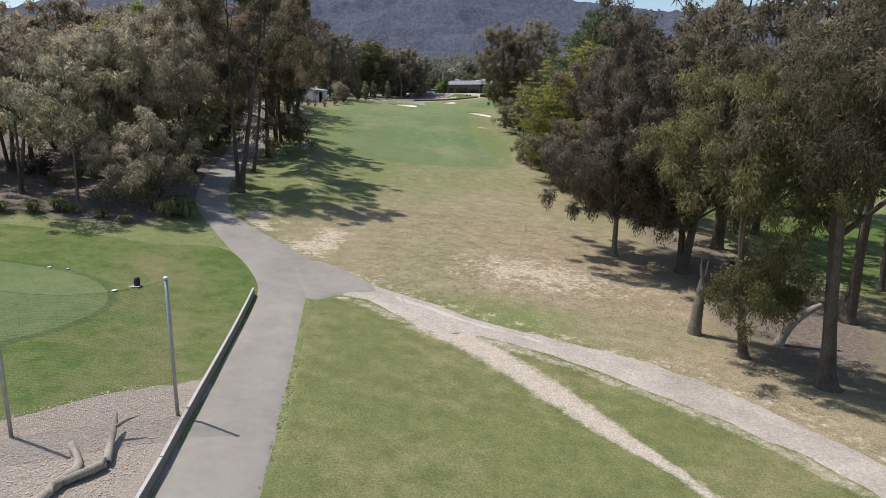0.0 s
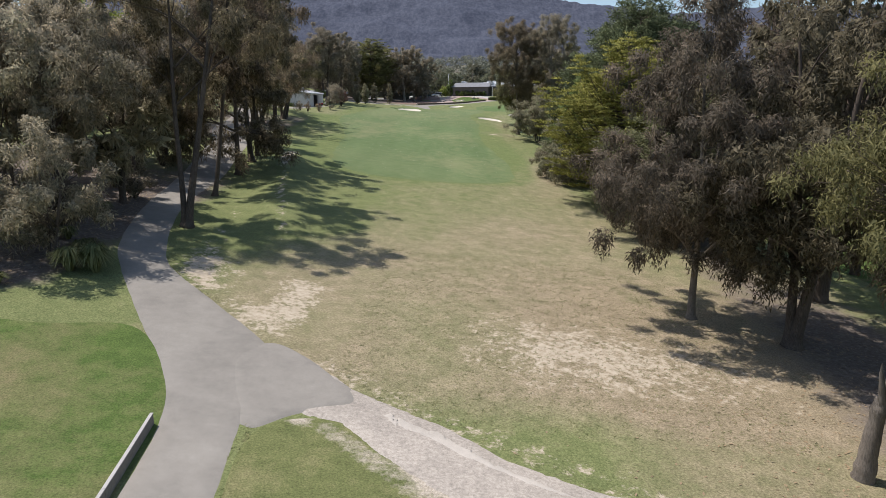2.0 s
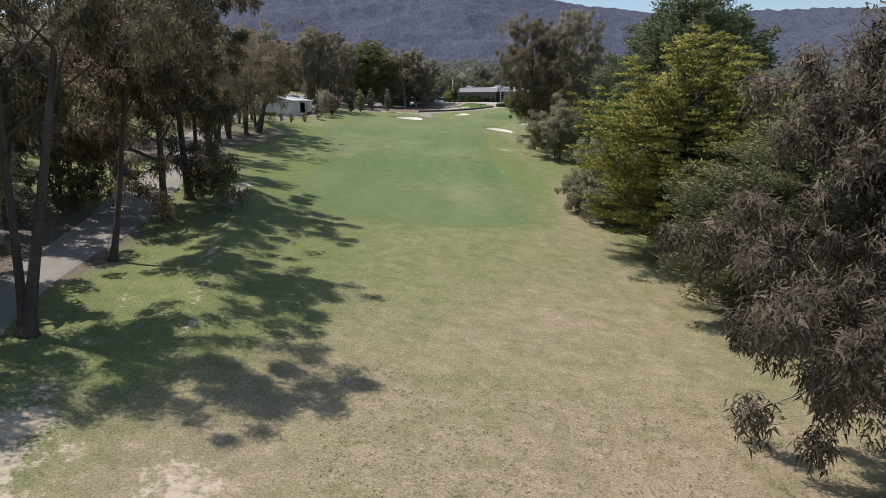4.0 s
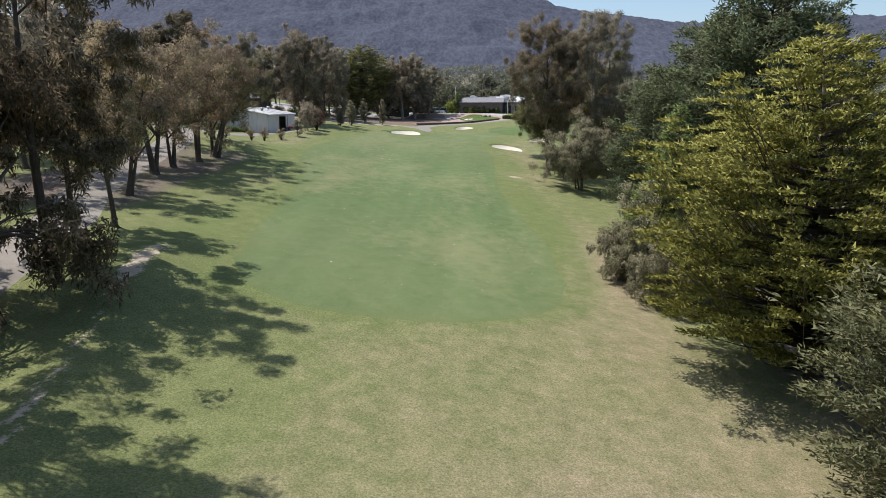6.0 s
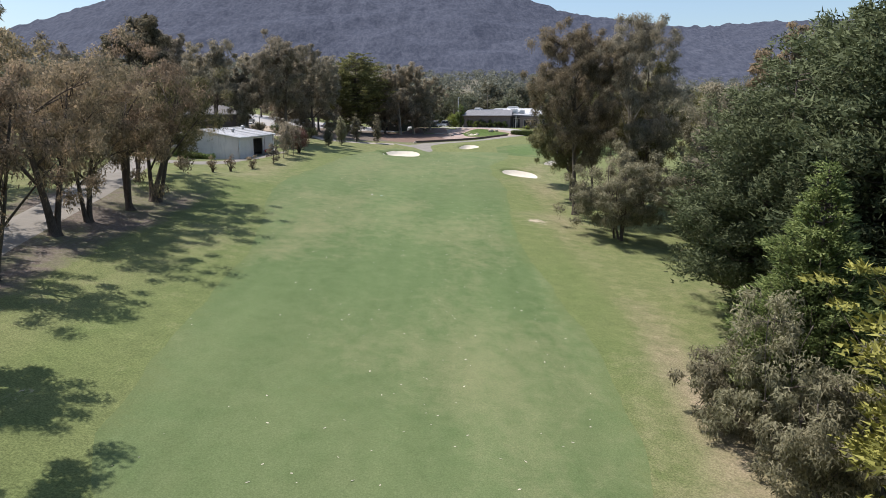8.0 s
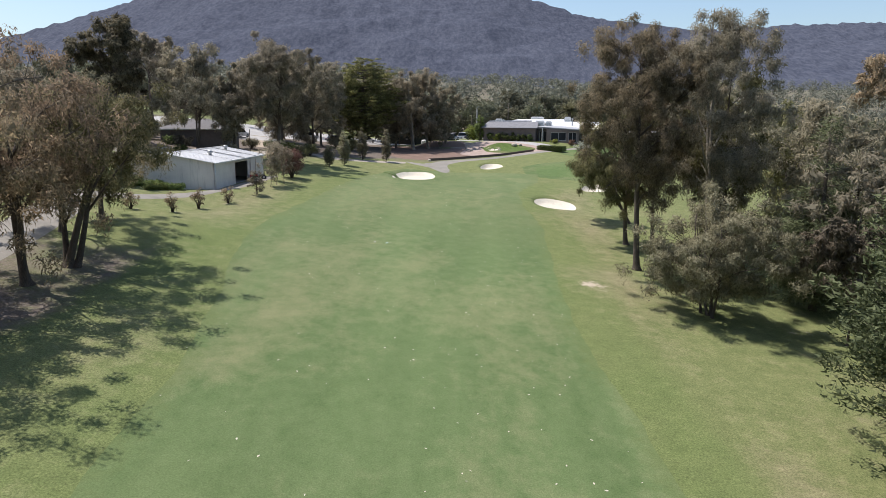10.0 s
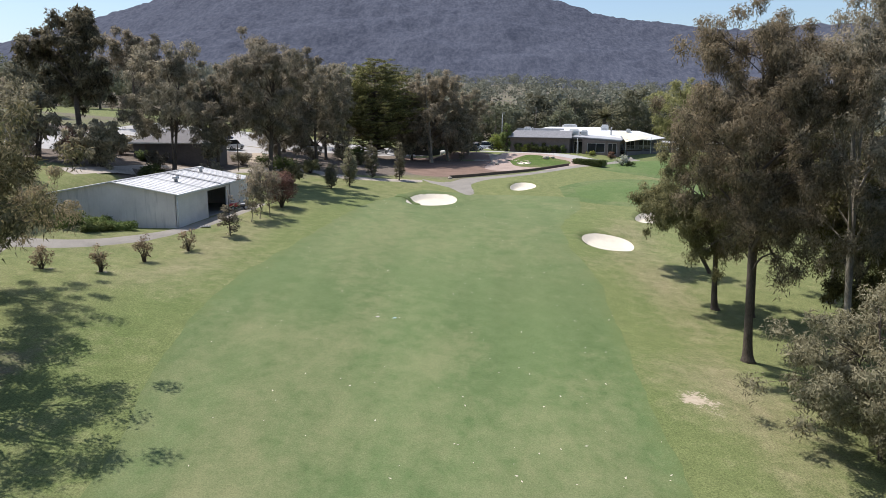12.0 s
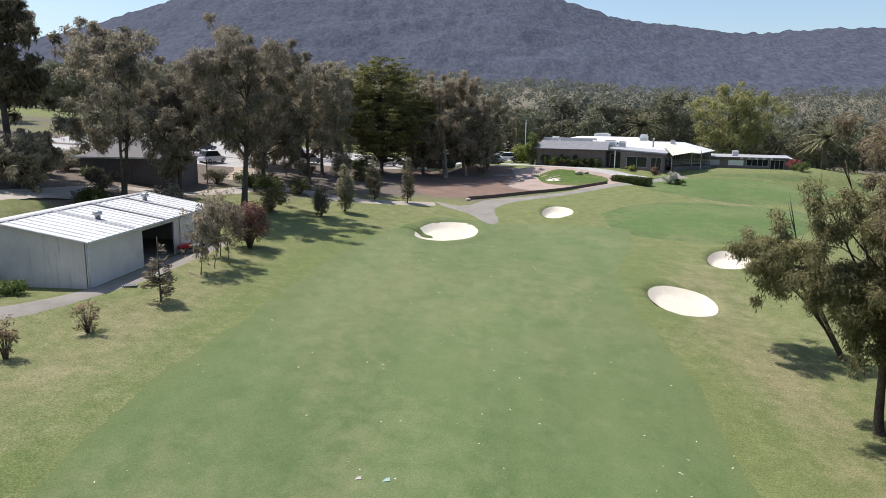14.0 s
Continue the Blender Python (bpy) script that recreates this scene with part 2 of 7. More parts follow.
def ground_material():
    m, t, b = nodes("rough_grass", .92, .1)
    p = position(t)
    big, mid = noise_node(t, .11, 5, .65, p, .4), noise_node(t, .85, 6, .72, p)
    fine, speck = noise_node(t, 11, 4, .78, p), noise_node(t, 3.2, 5, .75, p)
    green = ramp(t, mid, [(.28, (.124, .15, .058)), (.72, (.205, .22, .094))])
    straw = ramp(t, mid, [(.28, (.215, .178, .112)), (.72, (.35, .285, .19))])
    soil = ramp(t, speck, [(.3, (.36, .3, .215)), (.7, (.52, .45, .345))])
    bark = ramp(t, noise_node(t, 17, 5, .85, p), [(.3, (.12, .098, .08)), (.52, (.3, .258, .212)), (.72, (.52, .475, .41))])
    litter = ramp(t, noise_node(t, 4, 6, .8, p), [(.3, (.08, .065, .053)), (.55, (.175, .147, .121)), (.75, (.31, .275, .235))])

    def zone(name, soft=.25, a=.55, c=.45):
        v = sums(t, "ADD", attr(t, name), sums(t, "MULTIPLY", sums(t, "SUBTRACT", sums(t, "ADD", sums(t, "MULTIPLY", big, a), sums(t, "MULTIPLY", mid, c)), (a + c) / 2), 1.6))
        return ramp(t, v, [(.5 - soft, (0, 0, 0)), (.5 + soft, (1, 1, 1))])
    rich = ramp(t, mid, [(.28, (.088, .135, .04)), (.72, (.145, .188, .064))])
    green = mix(t, zone("lush", .3), green, rich)
    c = mix(t, zone("dry", .4), green, straw)
    c = mix(t, .8, c, ramp(t, fine, [(.3, (.35, .35, .35)), (.7, (1.65, 1.65, 1.65))]), "MULTIPLY")
    bare = sums(t, "ADD", attr(t, "bare"), sums(t, "MULTIPLY", sums(t, "SUBTRACT", sums(t, "ADD", sums(t, "MULTIPLY", mid, .5), sums(t, "MULTIPLY", speck, .5)), .5), 2.2))
    c = mix(t, ramp(t, bare, [(.56, (0, 0, 0)), (.74, (1, 1, 1))]), c, soil)
    c = mix(t, zone("litter", .2), c, litter)
    c = mix(t, zone("mulch", .06, .1, .2), c, bark)
    colour(t, b, c)
    bump(t, b, sums(t, "ADD", fine, sums(t, "MULTIPLY", speck, .8)), .6, .05)
    return m


FAIRWAY = turf_material("fairway_turf", (.089, .135, .05), (.127, .171, .072), (.194, .206, .101), mow=.2, parched=.49, along=.5, grain=.42, rim=(.118, .152, .057))
GREEN_TURF = turf_material("green_turf", (.092, .142, .048), (.118, .17, .06), (.15, .185, .075))
LUSH = turf_material("lush_turf", (.064, .102, .025), (.105, .152, .04), (.18, .162, .08), parched=.48)
FORE = turf_material("lawn_turf", (.105, .122, .045), (.17, .18, .072), (.235, .205, .11), parched=.5, worn_soil=True)
PALE_GREEN = turf_material("practice_green_turf", (.098, .138, .05), (.126, .166, .066), (.15, .175, .08))
FIRST_CUT = turf_material("first_cut_turf", (.085, .128, .046), (.12, .168, .063), (.17, .188, .085))
COLLAR = turf_material("collar_turf", (.06, .088, .03), (.085, .12, .042), (.11, .13, .055))
GROUND = ground_material()


def asphalt(name, c, stain=.3, grit=.5):
    m, t, b = nodes(name, .85, .25)
    p = position(t)
    big, mid, fine = noise_node(t, .35, 5, .65, p), noise_node(t, 2.5, 5, .7, p), noise_node(t, 35, 3, .8, p)
    col = ramp(t, big, [(.3, tuple(v * (1 - stain) for v in c)), (.7, tuple(v * (1 + stain * .35) for v in c))])
    col = mix(t, .3, col, ramp(t, mid, [(.35, tuple(v * .8 for v in c)), (.7, tuple(v * 1.15 for v in c))]))
    col = mix(t, grit, col, ramp(t, fine, [(.25, (.6, .6, .6)), (.75, (1.35, 1.35, 1.35))]), "MULTIPLY")
    if grit > .6:
        col = mix(t, .8, col, ramp(t, noise_node(t, 7, 5, .8, p), [(.34, (.62, .61, .6)), (.66, (1.32, 1.31, 1.3))]), "MULTIPLY")
    colour(t, b, col)
    bump(t, b, fine, .35, .01)
    return m


PATH_GREY = asphalt("path_asphalt", (.278, .258, .222))
GRAVEL = asphalt("gravel_track", (.42, .378, .322), .35, .75)
DIRT = asphalt("dirt_track", (.45, .38, .29), .3, .8)
RUT = asphalt("dusty_rut", (.5, .455, .39), .3)
ROAD_GREY = asphalt("carpark_asphalt", (.44, .43, .41))
SAND = asphalt("bunker_sand", (.68, .62, .5), .12)


# ---- builders ----
def mesh_of(name, verts, faces, material, smooth_shade=False):
    me = bpy.data.meshes.new(name)
    me.from_pydata([tuple(v) for v in verts], [], [tuple(f) for f in faces])
    me.materials.append(material)
    if smooth_shade:
        me.polygons.foreach_set("use_smooth", [True] * len(me.polygons))
    me.update()
    return me


def loose_mesh(name, verts, material, smooth_shade=False):
    """A fast mesh of loose faces; verts is (n, corners, 3)."""
    n, k = len(verts), verts.shape[1]
    me = bpy.data.meshes.new(name)
    me.vertices.add(n * k)
    me.loops.add(n * k)
    me.polygons.add(n)
    me.vertices.foreach_set("co", np.ascontiguousarray(verts, dtype=np.float32).ravel())
    me.loops.foreach_set("vertex_index", np.arange(n * k, dtype=np.int32))
    me.polygons.foreach_set("loop_start", np.arange(0, n * k, k, dtype=np.int32))
    me.polygons.foreach_set("loop_total", np.full(n, k, dtype=np.int32))
    me.materials.append(material)
    me.update(calc_edges=True)
    return me


def leaf_mesh(name, lv, material):
    """Leaves as one mesh, shaded softly round their clumps; the fourth row of each leaf is its way outwards."""
    tri, out = lv[:, :3].copy(), lv[:, 3]
    geo = np.cross(tri[:, 1] - tri[:, 0], tri[:, 2] - tri[:, 0])
    geo /= np.linalg.norm(geo, axis=1)[:, None] + 1e-9
    turn = (geo * out).sum(1) < 0
    tri[turn] = tri[turn][:, ::-1]
    geo[turn] *= -1
    nrm = geo * .55 + out * .74
    nrm /= np.linalg.norm(nrm, axis=1)[:, None] + 1e-9
    me = loose_mesh(name, tri, material, True)
    me.normals_split_custom_set_from_vertices(np.repeat(nrm, 3, axis=0).astype(np.float32))
    return me


def child(name, me, parent, label=""):
    ob = new(name, me)
    ob.parent = parent
    if label:
        ob["label"] = label
    return ob


def part(name, bm, material, parent, label=""):
    me = bpy.data.meshes.new(name)
    bm.to_mesh(me)
    bm.free()
    me.materials.append(material)
    return child(name, me, parent, label)


def thing(name, x, y, z=None, turn=0.0):
    ob = new(name)
    ob.empty_display_size = .3
    ob.matrix_world = pose(x, y, gz(x, y) if z is None else z, 0, 0, turn)
    return ob


def box_bm(sx, sy, sz, at=(0, 0, 0), bevel=0.0, bm=None, turn=0.0, tilt=0.0):
    """A block of that size resting at at (middle of its underside), bevelled; added to bm where one is given."""
    one = bmesh.new()
    bmesh.ops.create_cube(one, size=1)
    for v in one.verts:
        v.co = Vector((v.co.x * sx, v.co.y * sy, (v.co.z + .5) * sz))
    if bevel:
        bmesh.ops.bevel(one, geom=list(one.edges), offset=bevel, segments=2, affect="EDGES", profile=.5)
    bmesh.ops.transform(one, matrix=pose(*at, tilt, 0, turn), verts=one.verts)
    if bm is None:
        return one
    me = bpy.data.meshes.new("tmp")
    one.to_mesh(me)
    one.free()
    bm.from_mesh(me)
    bpy.data.meshes.remove(me)
    return bm


def tube(points, radii, sides=8, verts=None, faces=None):
    """A tapering tube along points, added to verts and faces."""
    verts = [] if verts is None else verts
    faces = [] if faces is None else faces
    pts = [Vector(p) for p in points]
    start = len(verts)
    for i, (p, r) in enumerate(zip(pts, radii)):
        way = (pts[min(i + 1, len(pts) - 1)] - pts[max(i - 1, 0)]).normalized()
        side = way.cross(Vector((0.13, .99, 0.05)))
        side.normalize()
        up = side.cross(way)
        for k in range(sides):
            a = 2 * math.pi * k / sides
            verts.append(p + (side * math.cos(a) + up * math.sin(a)) * r)
    for i in range(len(pts) - 1):
        for k in range(sides):
            a, b = start + i * sides + k, start + i * sides + (k + 1) % sides
            faces.append((a, b, b + sides, a + sides))
    faces.append([start + k for k in reversed(range(sides))])
    faces.append([start + (len(pts) - 1) * sides + k for k in range(sides)])
    return verts, faces


def spline(points, per=6):
    """Points on a smooth line through the given ones."""
    p = np.array(points, float)
    q = np.vstack([2 * p[0] - p[1], p, 2 * p[-1] - p[-2]])
    out = []
    for i in range(1, len(q) - 2):
        for t in np.linspace(0, 1, per, endpoint=False):
            out.append(.5 * (2 * q[i] + (q[i + 1] - q[i - 1]) * t + (2 * q[i - 1] - 5 * q[i] + 4 * q[i + 1] - q[i + 2]) * t * t + (3 * q[i] - q[i - 1] - 3 * q[i + 1] + q[i + 2]) * t ** 3))
    out.append(p[-1])
    return np.array(out)


def strip(name, left, right, material, lift=.03, across=8, per=8, ragged=0.0, kind="structure", label="", category=""):
    """A sheet laid on the land between two edges."""
    a, b = spline(left, per), spline(right, per)
    span = np.hypot(*np.diff(a, axis=0).T).sum()
    n = int(max(len(a) * 2, min(span * (5 if ragged > .08 else 1.5), 420)))
    res = lambda e: np.array([[np.interp(s, np.linspace(0, 1, len(e)), e[:, k]) for k in (0, 1)] for s in np.linspace(0, 1, n)])
    a, b = res(a), res(b)
    rng = np.random.RandomState(len(name) * 7 + n)
    if ragged:
        for e in (a, b):
            w = np.convolve(rng.uniform(-1, 1, n + 8), np.ones(3) / 3, "same")[4:-4] + 1.6 * np.convolve(rng.uniform(-1, 1, n + 40), np.ones(13) / 13, "same")[20:-20]
            e[:, 0] += w * ragged
            e[:, 1] += np.roll(w, 3) * ragged
    f = np.linspace(0, 1, across + 1)
    grid = a[:, None, :] * (1 - f)[None, :, None] + b[:, None, :] * f[None, :, None]
    z = land(grid[..., 0], grid[..., 1]) + lift
    z[:, 0] -= lift + .02
    z[:, -1] -= lift + .02
    z[0] -= lift + .02
    z[-1] -= lift + .02
    v = np.concatenate([grid, z[..., None]], -1).reshape(-1, 3)
    w = across + 1
    faces = [(i * w + k, i * w + k + 1, (i + 1) * w + k + 1, (i + 1) * w + k) for i in range(n - 1) for k in range(across)]
    ob = new(name, mesh_of(name, v, faces, material, True))
    return tagged(ob, label, category, kind=kind)


def patch(name, cx, cy, outline, material, lift=.03, rings=14, per=8, label="", category="", drop=None):
    """A rounded sheet laid on the land, from a middle and its outline."""
    e = spline(list(outline) + [outline[0]], per)[:-1]
    n = len(e)
    v, faces = [(cx, cy, gz(cx, cy) + lift)], []
    for r in range(1, rings + 1):
        f = r / rings
        x, y = cx + (e[:, 0] - cx) * f, cy + (e[:, 1] - cy) * f
        z = land(x, y) + (lift if r < rings else (-.015 if drop is None else lift - drop))
        v += list(zip(x, y, z))
    for k in range(n):
        faces.append((0, 1 + k, 1 + (k + 1) % n))
    for r in range(rings - 1):
        for k in range(n):
            a, b = 1 + r * n + k, 1 + r * n + (k + 1) % n
            faces.append((a, a + n, b + n, b))
    me = mesh_of(name, v, faces, material, True)
    ob = new(name, me)
    return tagged(ob, label, category, kind="structure")


# ---- ground ----
def lines(*stretches):
    out = []
    for a, b, step in stretches:
        out += list(np.arange(a, b, step))
    return np.array(out + [stretches[-1][1]])


def blob(x, y, cx, cy, rx, ry, turn=0.0):
    c, s = math.cos(radians(turn)), math.sin(radians(turn))
    u, v = (x - cx) * c + (y - cy) * s, -(x - cx) * s + (y - cy) * c
    return np.exp(-(u / rx) ** 2 - (v / ry) ** 2)


# fairway: edges from its near end to the green
FL = [(-4.6, 91.0), (-8.4, 91.5), (-12.5, 93.4), (-15.2, 97.5), (-16.4, 104), (-17.4, 115), (-18.3, 126), (-20.6, 139), (-23.4, 152), (-24, 164), (-22.8, 176), (-21.7, 191), (-19.6, 203), (-15, 214.5), (-8, 217.5)]
FR = [(-4.4, 91.0), (-1.2, 91.4), (3.2, 93.6), (6.0, 97.5), (6.8, 104), (6.9, 115), (5.6, 126), (4.1, 139), (3.9, 150), (4.3, 160), (4.6, 172), (3.3, 182), (3.2, 194), (6.5, 205), (7.5, 212)]


def build_ground():
    xs = lines((-4500, -400, 410), (-400, -90, 15), (-90, -46, 2), (-46, -20, 1.0), (-20, 20, .6), (20, 42, 1.0), (42, 90, 2), (90, 400, 15), (400, 4500, 410))
    ys = lines((-1500, -60, 90), (-60, 6, 4), (6, 70, .8), (70, 180, 1.2), (180, 228, .55), (228, 240, 1.1), (240, 300, 1.6), (300, 420, 8), (420, 4500, 120))
    x, y = np.meshgrid(xs, ys)
    z = land(x, y)
    for b in BUNKERS:
        z = z - .35 * (1 - smooth(.86, 1.0, hollow(x, y, b)))
    v = np.stack([x, y, z], -1).reshape(-1, 3)
    w, h = len(xs), len(ys)
    i = np.arange(w * h).reshape(h, w)
    f = np.stack([i[:-1, :-1], i[:-1, 1:], i[1:, 1:], i[1:, :-1]], -1).reshape(-1, 4)
    me = bpy.data.meshes.new("ground")
    me.vertices.add(len(v))
    me.loops.add(f.size)
    me.polygons.add(len(f))
    me.vertices.foreach_set("co", v.astype(np.float32).ravel())
    me.loops.foreach_set("vertex_index", f.astype(np.int32).ravel())
    me.polygons.foreach_set("loop_start", np.arange(0, f.size, 4, dtype=np.int32))
    me.polygons.foreach_set("loop_total", np.full(len(f), 4, dtype=np.int32))
    me.polygons.foreach_set("use_smooth", np.ones(len(f), dtype=bool))
    me.update(calc_edges=True)
    me.materials.append(GROUND)
    # dry grass between the path and the fairway, greener towards it and under the left-hand trees
    dry = .08 + (.6 + .3 * smooth(-2, 9, x) * (1 - smooth(54, 66, y))) * smooth(40, 45, y) * (1 - smooth(56, 100, y)) * smooth(-19 + 9 * smooth(58, 70, y), -11 + 5 * smooth(58, 70, y), x) * (1 - smooth(20, 30, x))
    dry += .3 * blob(x, y, 8, 100, 4, 14) + .42 * blob(x, y, 8.2, 148, 3.4, 12) + .36 * blob(x, y, 8.6, 177, 5, 8) + .12 * blob(x, y, -26, 168, 4, 20)
    dry += .3 * blob(x, y, 14, 30, 12, 7) + .25 * blob(x, y, 10, 80, 9, 14) - .35 * blob(x, y, -18, 72, 7, 18) - .2 * blob(x, y, 7, 128, 3, 16)
    dry += .35 * blob(x, y, -40, 250, 26, 30) + .4 * blob(x, y, -38, 226, 7, 10) + .05 * smooth(-12, -22, x) * smooth(120, 150, y) * (1 - smooth(200, 215, y)) - .25 * smooth(190, 205, y) * smooth(-12, -6, x) + .6 * blob(x, y, 26, 236.5, 9, 2.6, 14) + .4 * blob(x, y, 11, 196, 3, 7)
    dry += .5 * smooth(3, 10, x) * (1 - smooth(34, 44, x)) * smooth(14, 24, y) * (1 - smooth(46, 58, y))
    bare = .06 + .39 * blob(x, y, 8, 49, 8, 5, -20) + .26 * blob(x, y, 2, 50, 9, 7) + .45 * blob(x, y, -10.1, 50, 2.0, 3.0) + .32 * blob(x, y, -10, 56, 5, 3)
    bare += .26 * blob(x, y, -16.5, 57, 3, 4) + .55 * blob(x, y, 7.2, 148.8, 1.2, 2.2, 35) + .45 * blob(x, y, -19.5, 96, 1, 9) + .4 * blob(x, y, -17.5, 66, 1.2, 22, 8)
    bare += .25 * blob(x, y, 10.5, 120, 1.6, 12) + .1 * blob(x, y, 18, 46, 8, 9) + .4 * blob(x, y, 20, 143, 5, 4) + .3 * blob(x, y, 16, 33, 9, 3, -25)
    litter = smooth(-19.5, -24, x) * smooth(46, 51, y) * (1 - smooth(70, 96, y)) * (1 - smooth(-52, -60, x) * .6)
    litter = np.maximum(litter, .95 * smooth(-29, -33, x) * smooth(205, 212, y) * (1 - smooth(262, 272, y)) * .55)
    litter = np.maximum(litter, blob(x, y, -14, 240, 12, 13) * 1.3)
    litter = np.maximum(litter, .75 * blob(x, y, 21, 88, 6, 34) + .8 * blob(x, y, 22, 44, 6, 15))
    litter = np.maximum(litter, .9 * smooth(-38, -44, x) * smooth(192, 197, y) * (1 - smooth(232, 244, y)))
    litter = np.maximum(litter, .8 * smooth(-25.5, -28.5, x) * smooth(100, 108, y) * (1 - smooth(140, 150, y)) * (1 - smooth(-38, -42, x)) * .8)
    litter = np.maximum(litter, .8 * smooth(-9, -14, x) * (1 - smooth(-46, -52, x) * .5) * smooth(0, 7, y - 214 - np.maximum(0, x + 32) * .75) * (1 - smooth(258, 266, y)))
    litter = np.maximum(litter, .62 * smooth(300, 330, y))
    mulch = (1 - smooth(26.6, 27.2, y + (x + 9.5) * -.72)) * (1 - smooth(-9.2, -8.9, x + (y - 20) * .12)) * smooth(-27, -24, x) * smooth(4, 8, y)
    mulch = np.maximum(mulch, blob(x, y, -4.5, 252, 4.5, 7, 30) * 1.2)
    # dusty streaks worn along the bank below the path
    for sx, sy, sr, sl, tn in ((-19.2, 93, .5, 4.5, -10), (-17.7, 84.5, .5, 5, -10), (-16.3, 77.5, .55, 3.5, -10), (-14.6, 71, .6, 4.5, -14), (-13.2, 65, .5, 2.5, -12)):
        bare += .62 * blob(x, y, sx, sy, sr, sl, -tn)
    bare += .55 * blob(x, y, 6.2, 149.6, 1.5, .7, 35) + .35 * blob(x, y, -9.4, 53.5, 1.1, 4.2, 6) + .3 * blob(x, y, -13.2, 52, .9, 4.5, 38)
    for sx, sy in ((-31.9, 157.6), (-31.4, 162.6), (-30.0, 167.2), (-35.2, 156.2), (-28.6, 172.8)):
        bare = np.maximum(bare, .75 * blob(x, y, sx, sy, .9, .9))
    dry += .3 * blob(x, y, -28, 168, 2.6, 14) + .4 * blob(x, y, 11.2, 113, 1.9, 13) + .06 * blob(x, y, 10.5, 94, 3, 9)
    bare += .08 * blob(x, y, -10.5, 52, 3.2, 3.0) + .14 * blob(x, y, -14.2, 56, 2.4, 2.2) + .12 * blob(x, y, -12, 49.5, 1.4, 3.2, 40) + .16 * blob(x, y, 6, 44, 12, 6)
    # dust thrown up along the gravel track
    for x0, y0 in spline([(-6.4, 45.4), (-3.2, 42.8), (.8, 40.0), (4.4, 37.8), (9, 35.7), (13, 33.3), (16.4, 29.2), (19, 24.6)], 5):
        bare = np.maximum(bare, .6 * blob(x, y, x0, y0, 1.5, 1.5))
    # longer, lusher first cut round the fairway
    el, er = spline(FL, 8), spline(FR, 8)
    off_l, off_r = np.interp(y, el[:, 1], el[:, 0]) - x, x - np.interp(y, er[:, 1], er[:, 0])
    reach = np.interp(y, (92, 100, 120, 150, 200), (1.5, 2.6, 4.2, 5.0, 4.0))
    lush = np.minimum((1 - smooth(.4, 1.3, off_l / 5.0)) * .75, 1 - smooth(.4, 1.3, off_r / reach)) * smooth(88.5, 91, y) * (1 - smooth(200, 210, y))
    lush = np.maximum(lush * .62, .5 * blob(x, y, 6.5, 122, 3.4, 20, -4) + .55 * blob(x, y, -20, 106, 3, 16) + .62 * blob(x, y, -25.5, 152, 5, 24))
    dry = dry * (1 - .8 * np.clip(lush, 0, 1)) + .3 * blob(x, y, 11.5, 108, 2.0, 12) + .1 * blob(x, y, -21.5, 126, 2.4, 9)
    for name, val in (("dry", dry), ("bare", bare), ("litter", litter), ("mulch", mulch), ("lush", lush)):
        a = me.attributes.new(name, "FLOAT", "POINT")
        a.data.foreach_set("value", np.clip(val, 0, 1).astype(np.float32).ravel())
    return tagged(new("ground", me), "rough mown grass with dry straw patches and bare soil", "ground", kind="structure")


build_ground()


def fairway():
    """The mown sheet between the two edges, row by row."""
    ys = np.concatenate([np.linspace(91.02, 95, 20), np.arange(95.6, 180, .9), np.arange(180, 214.5, .5)])
    edge = lambda pts, y: np.interp(y, spline(pts, 8)[:, 1], spline(pts, 8)[:, 0])
    r = np.random.RandomState(3)
    wob = [np.convolve(r.uniform(-1, 1, len(ys) + 8), np.ones(3) / 3, "same")[4:-4] * .3 for _ in range(2)]
    a, b = edge(FL, ys) + wob[0], edge(FR, ys) + wob[1]
    k = np.linspace(0, 1, 61)
    x = a[:, None] * (1 - k) + b[:, None] * k
    y = np.repeat(ys[:, None], 61, axis=1)
    z = land(x, y) + .03
    for q in BUNKERS:
        z = z - .4 * (1 - smooth(.84, .99, hollow(x, y, q)))
    z[:, 0] -= .06
    z[:, -1] -= .06
    z[0] -= .06
    z[-1] -= .06
    v = np.stack([x, y, z], -1).reshape(-1, 3)
    f = [(i * 61 + j, i * 61 + j + 1, (i + 1) * 61 + j + 1, (i + 1) * 61 + j) for i in range(len(ys) - 1) for j in range(60)]
    ob = new("fairway", mesh_of("fairway", v, f, FAIRWAY, True))
    dx, dy = (land(x + .5, y) - land(x - .5, y)), (land(x, y + .5) - land(x, y - .5))
    up = np.stack([-dx, -dy, np.ones_like(dx)], -1).reshape(-1, 3)
    ob.data.normals_split_custom_set_from_vertices((up / np.linalg.norm(up, axis=1)[:, None]).tolist())
    side = np.minimum(np.minimum(x - a[:, None], b[:, None] - x) / 2.0, (y - 91.0) / 2.4)
    ob.data.attributes.new("rim", "FLOAT", "POINT").data.foreach_set("value", np.clip(side, 0, 1).astype(np.float32).ravel())
    tired = .3 * (1 - smooth(104, 124, y)) + .45 * smooth(156, 178, y) + .35 * blob(x, y, -19, 150, 4, 14)
    ob.data.attributes.new("tired", "FLOAT", "POINT").data.foreach_set("value", tired.astype(np.float32).ravel())
    return tagged(ob, "close-mown green fairway with pale worn lanes", "fairway", kind="structure")



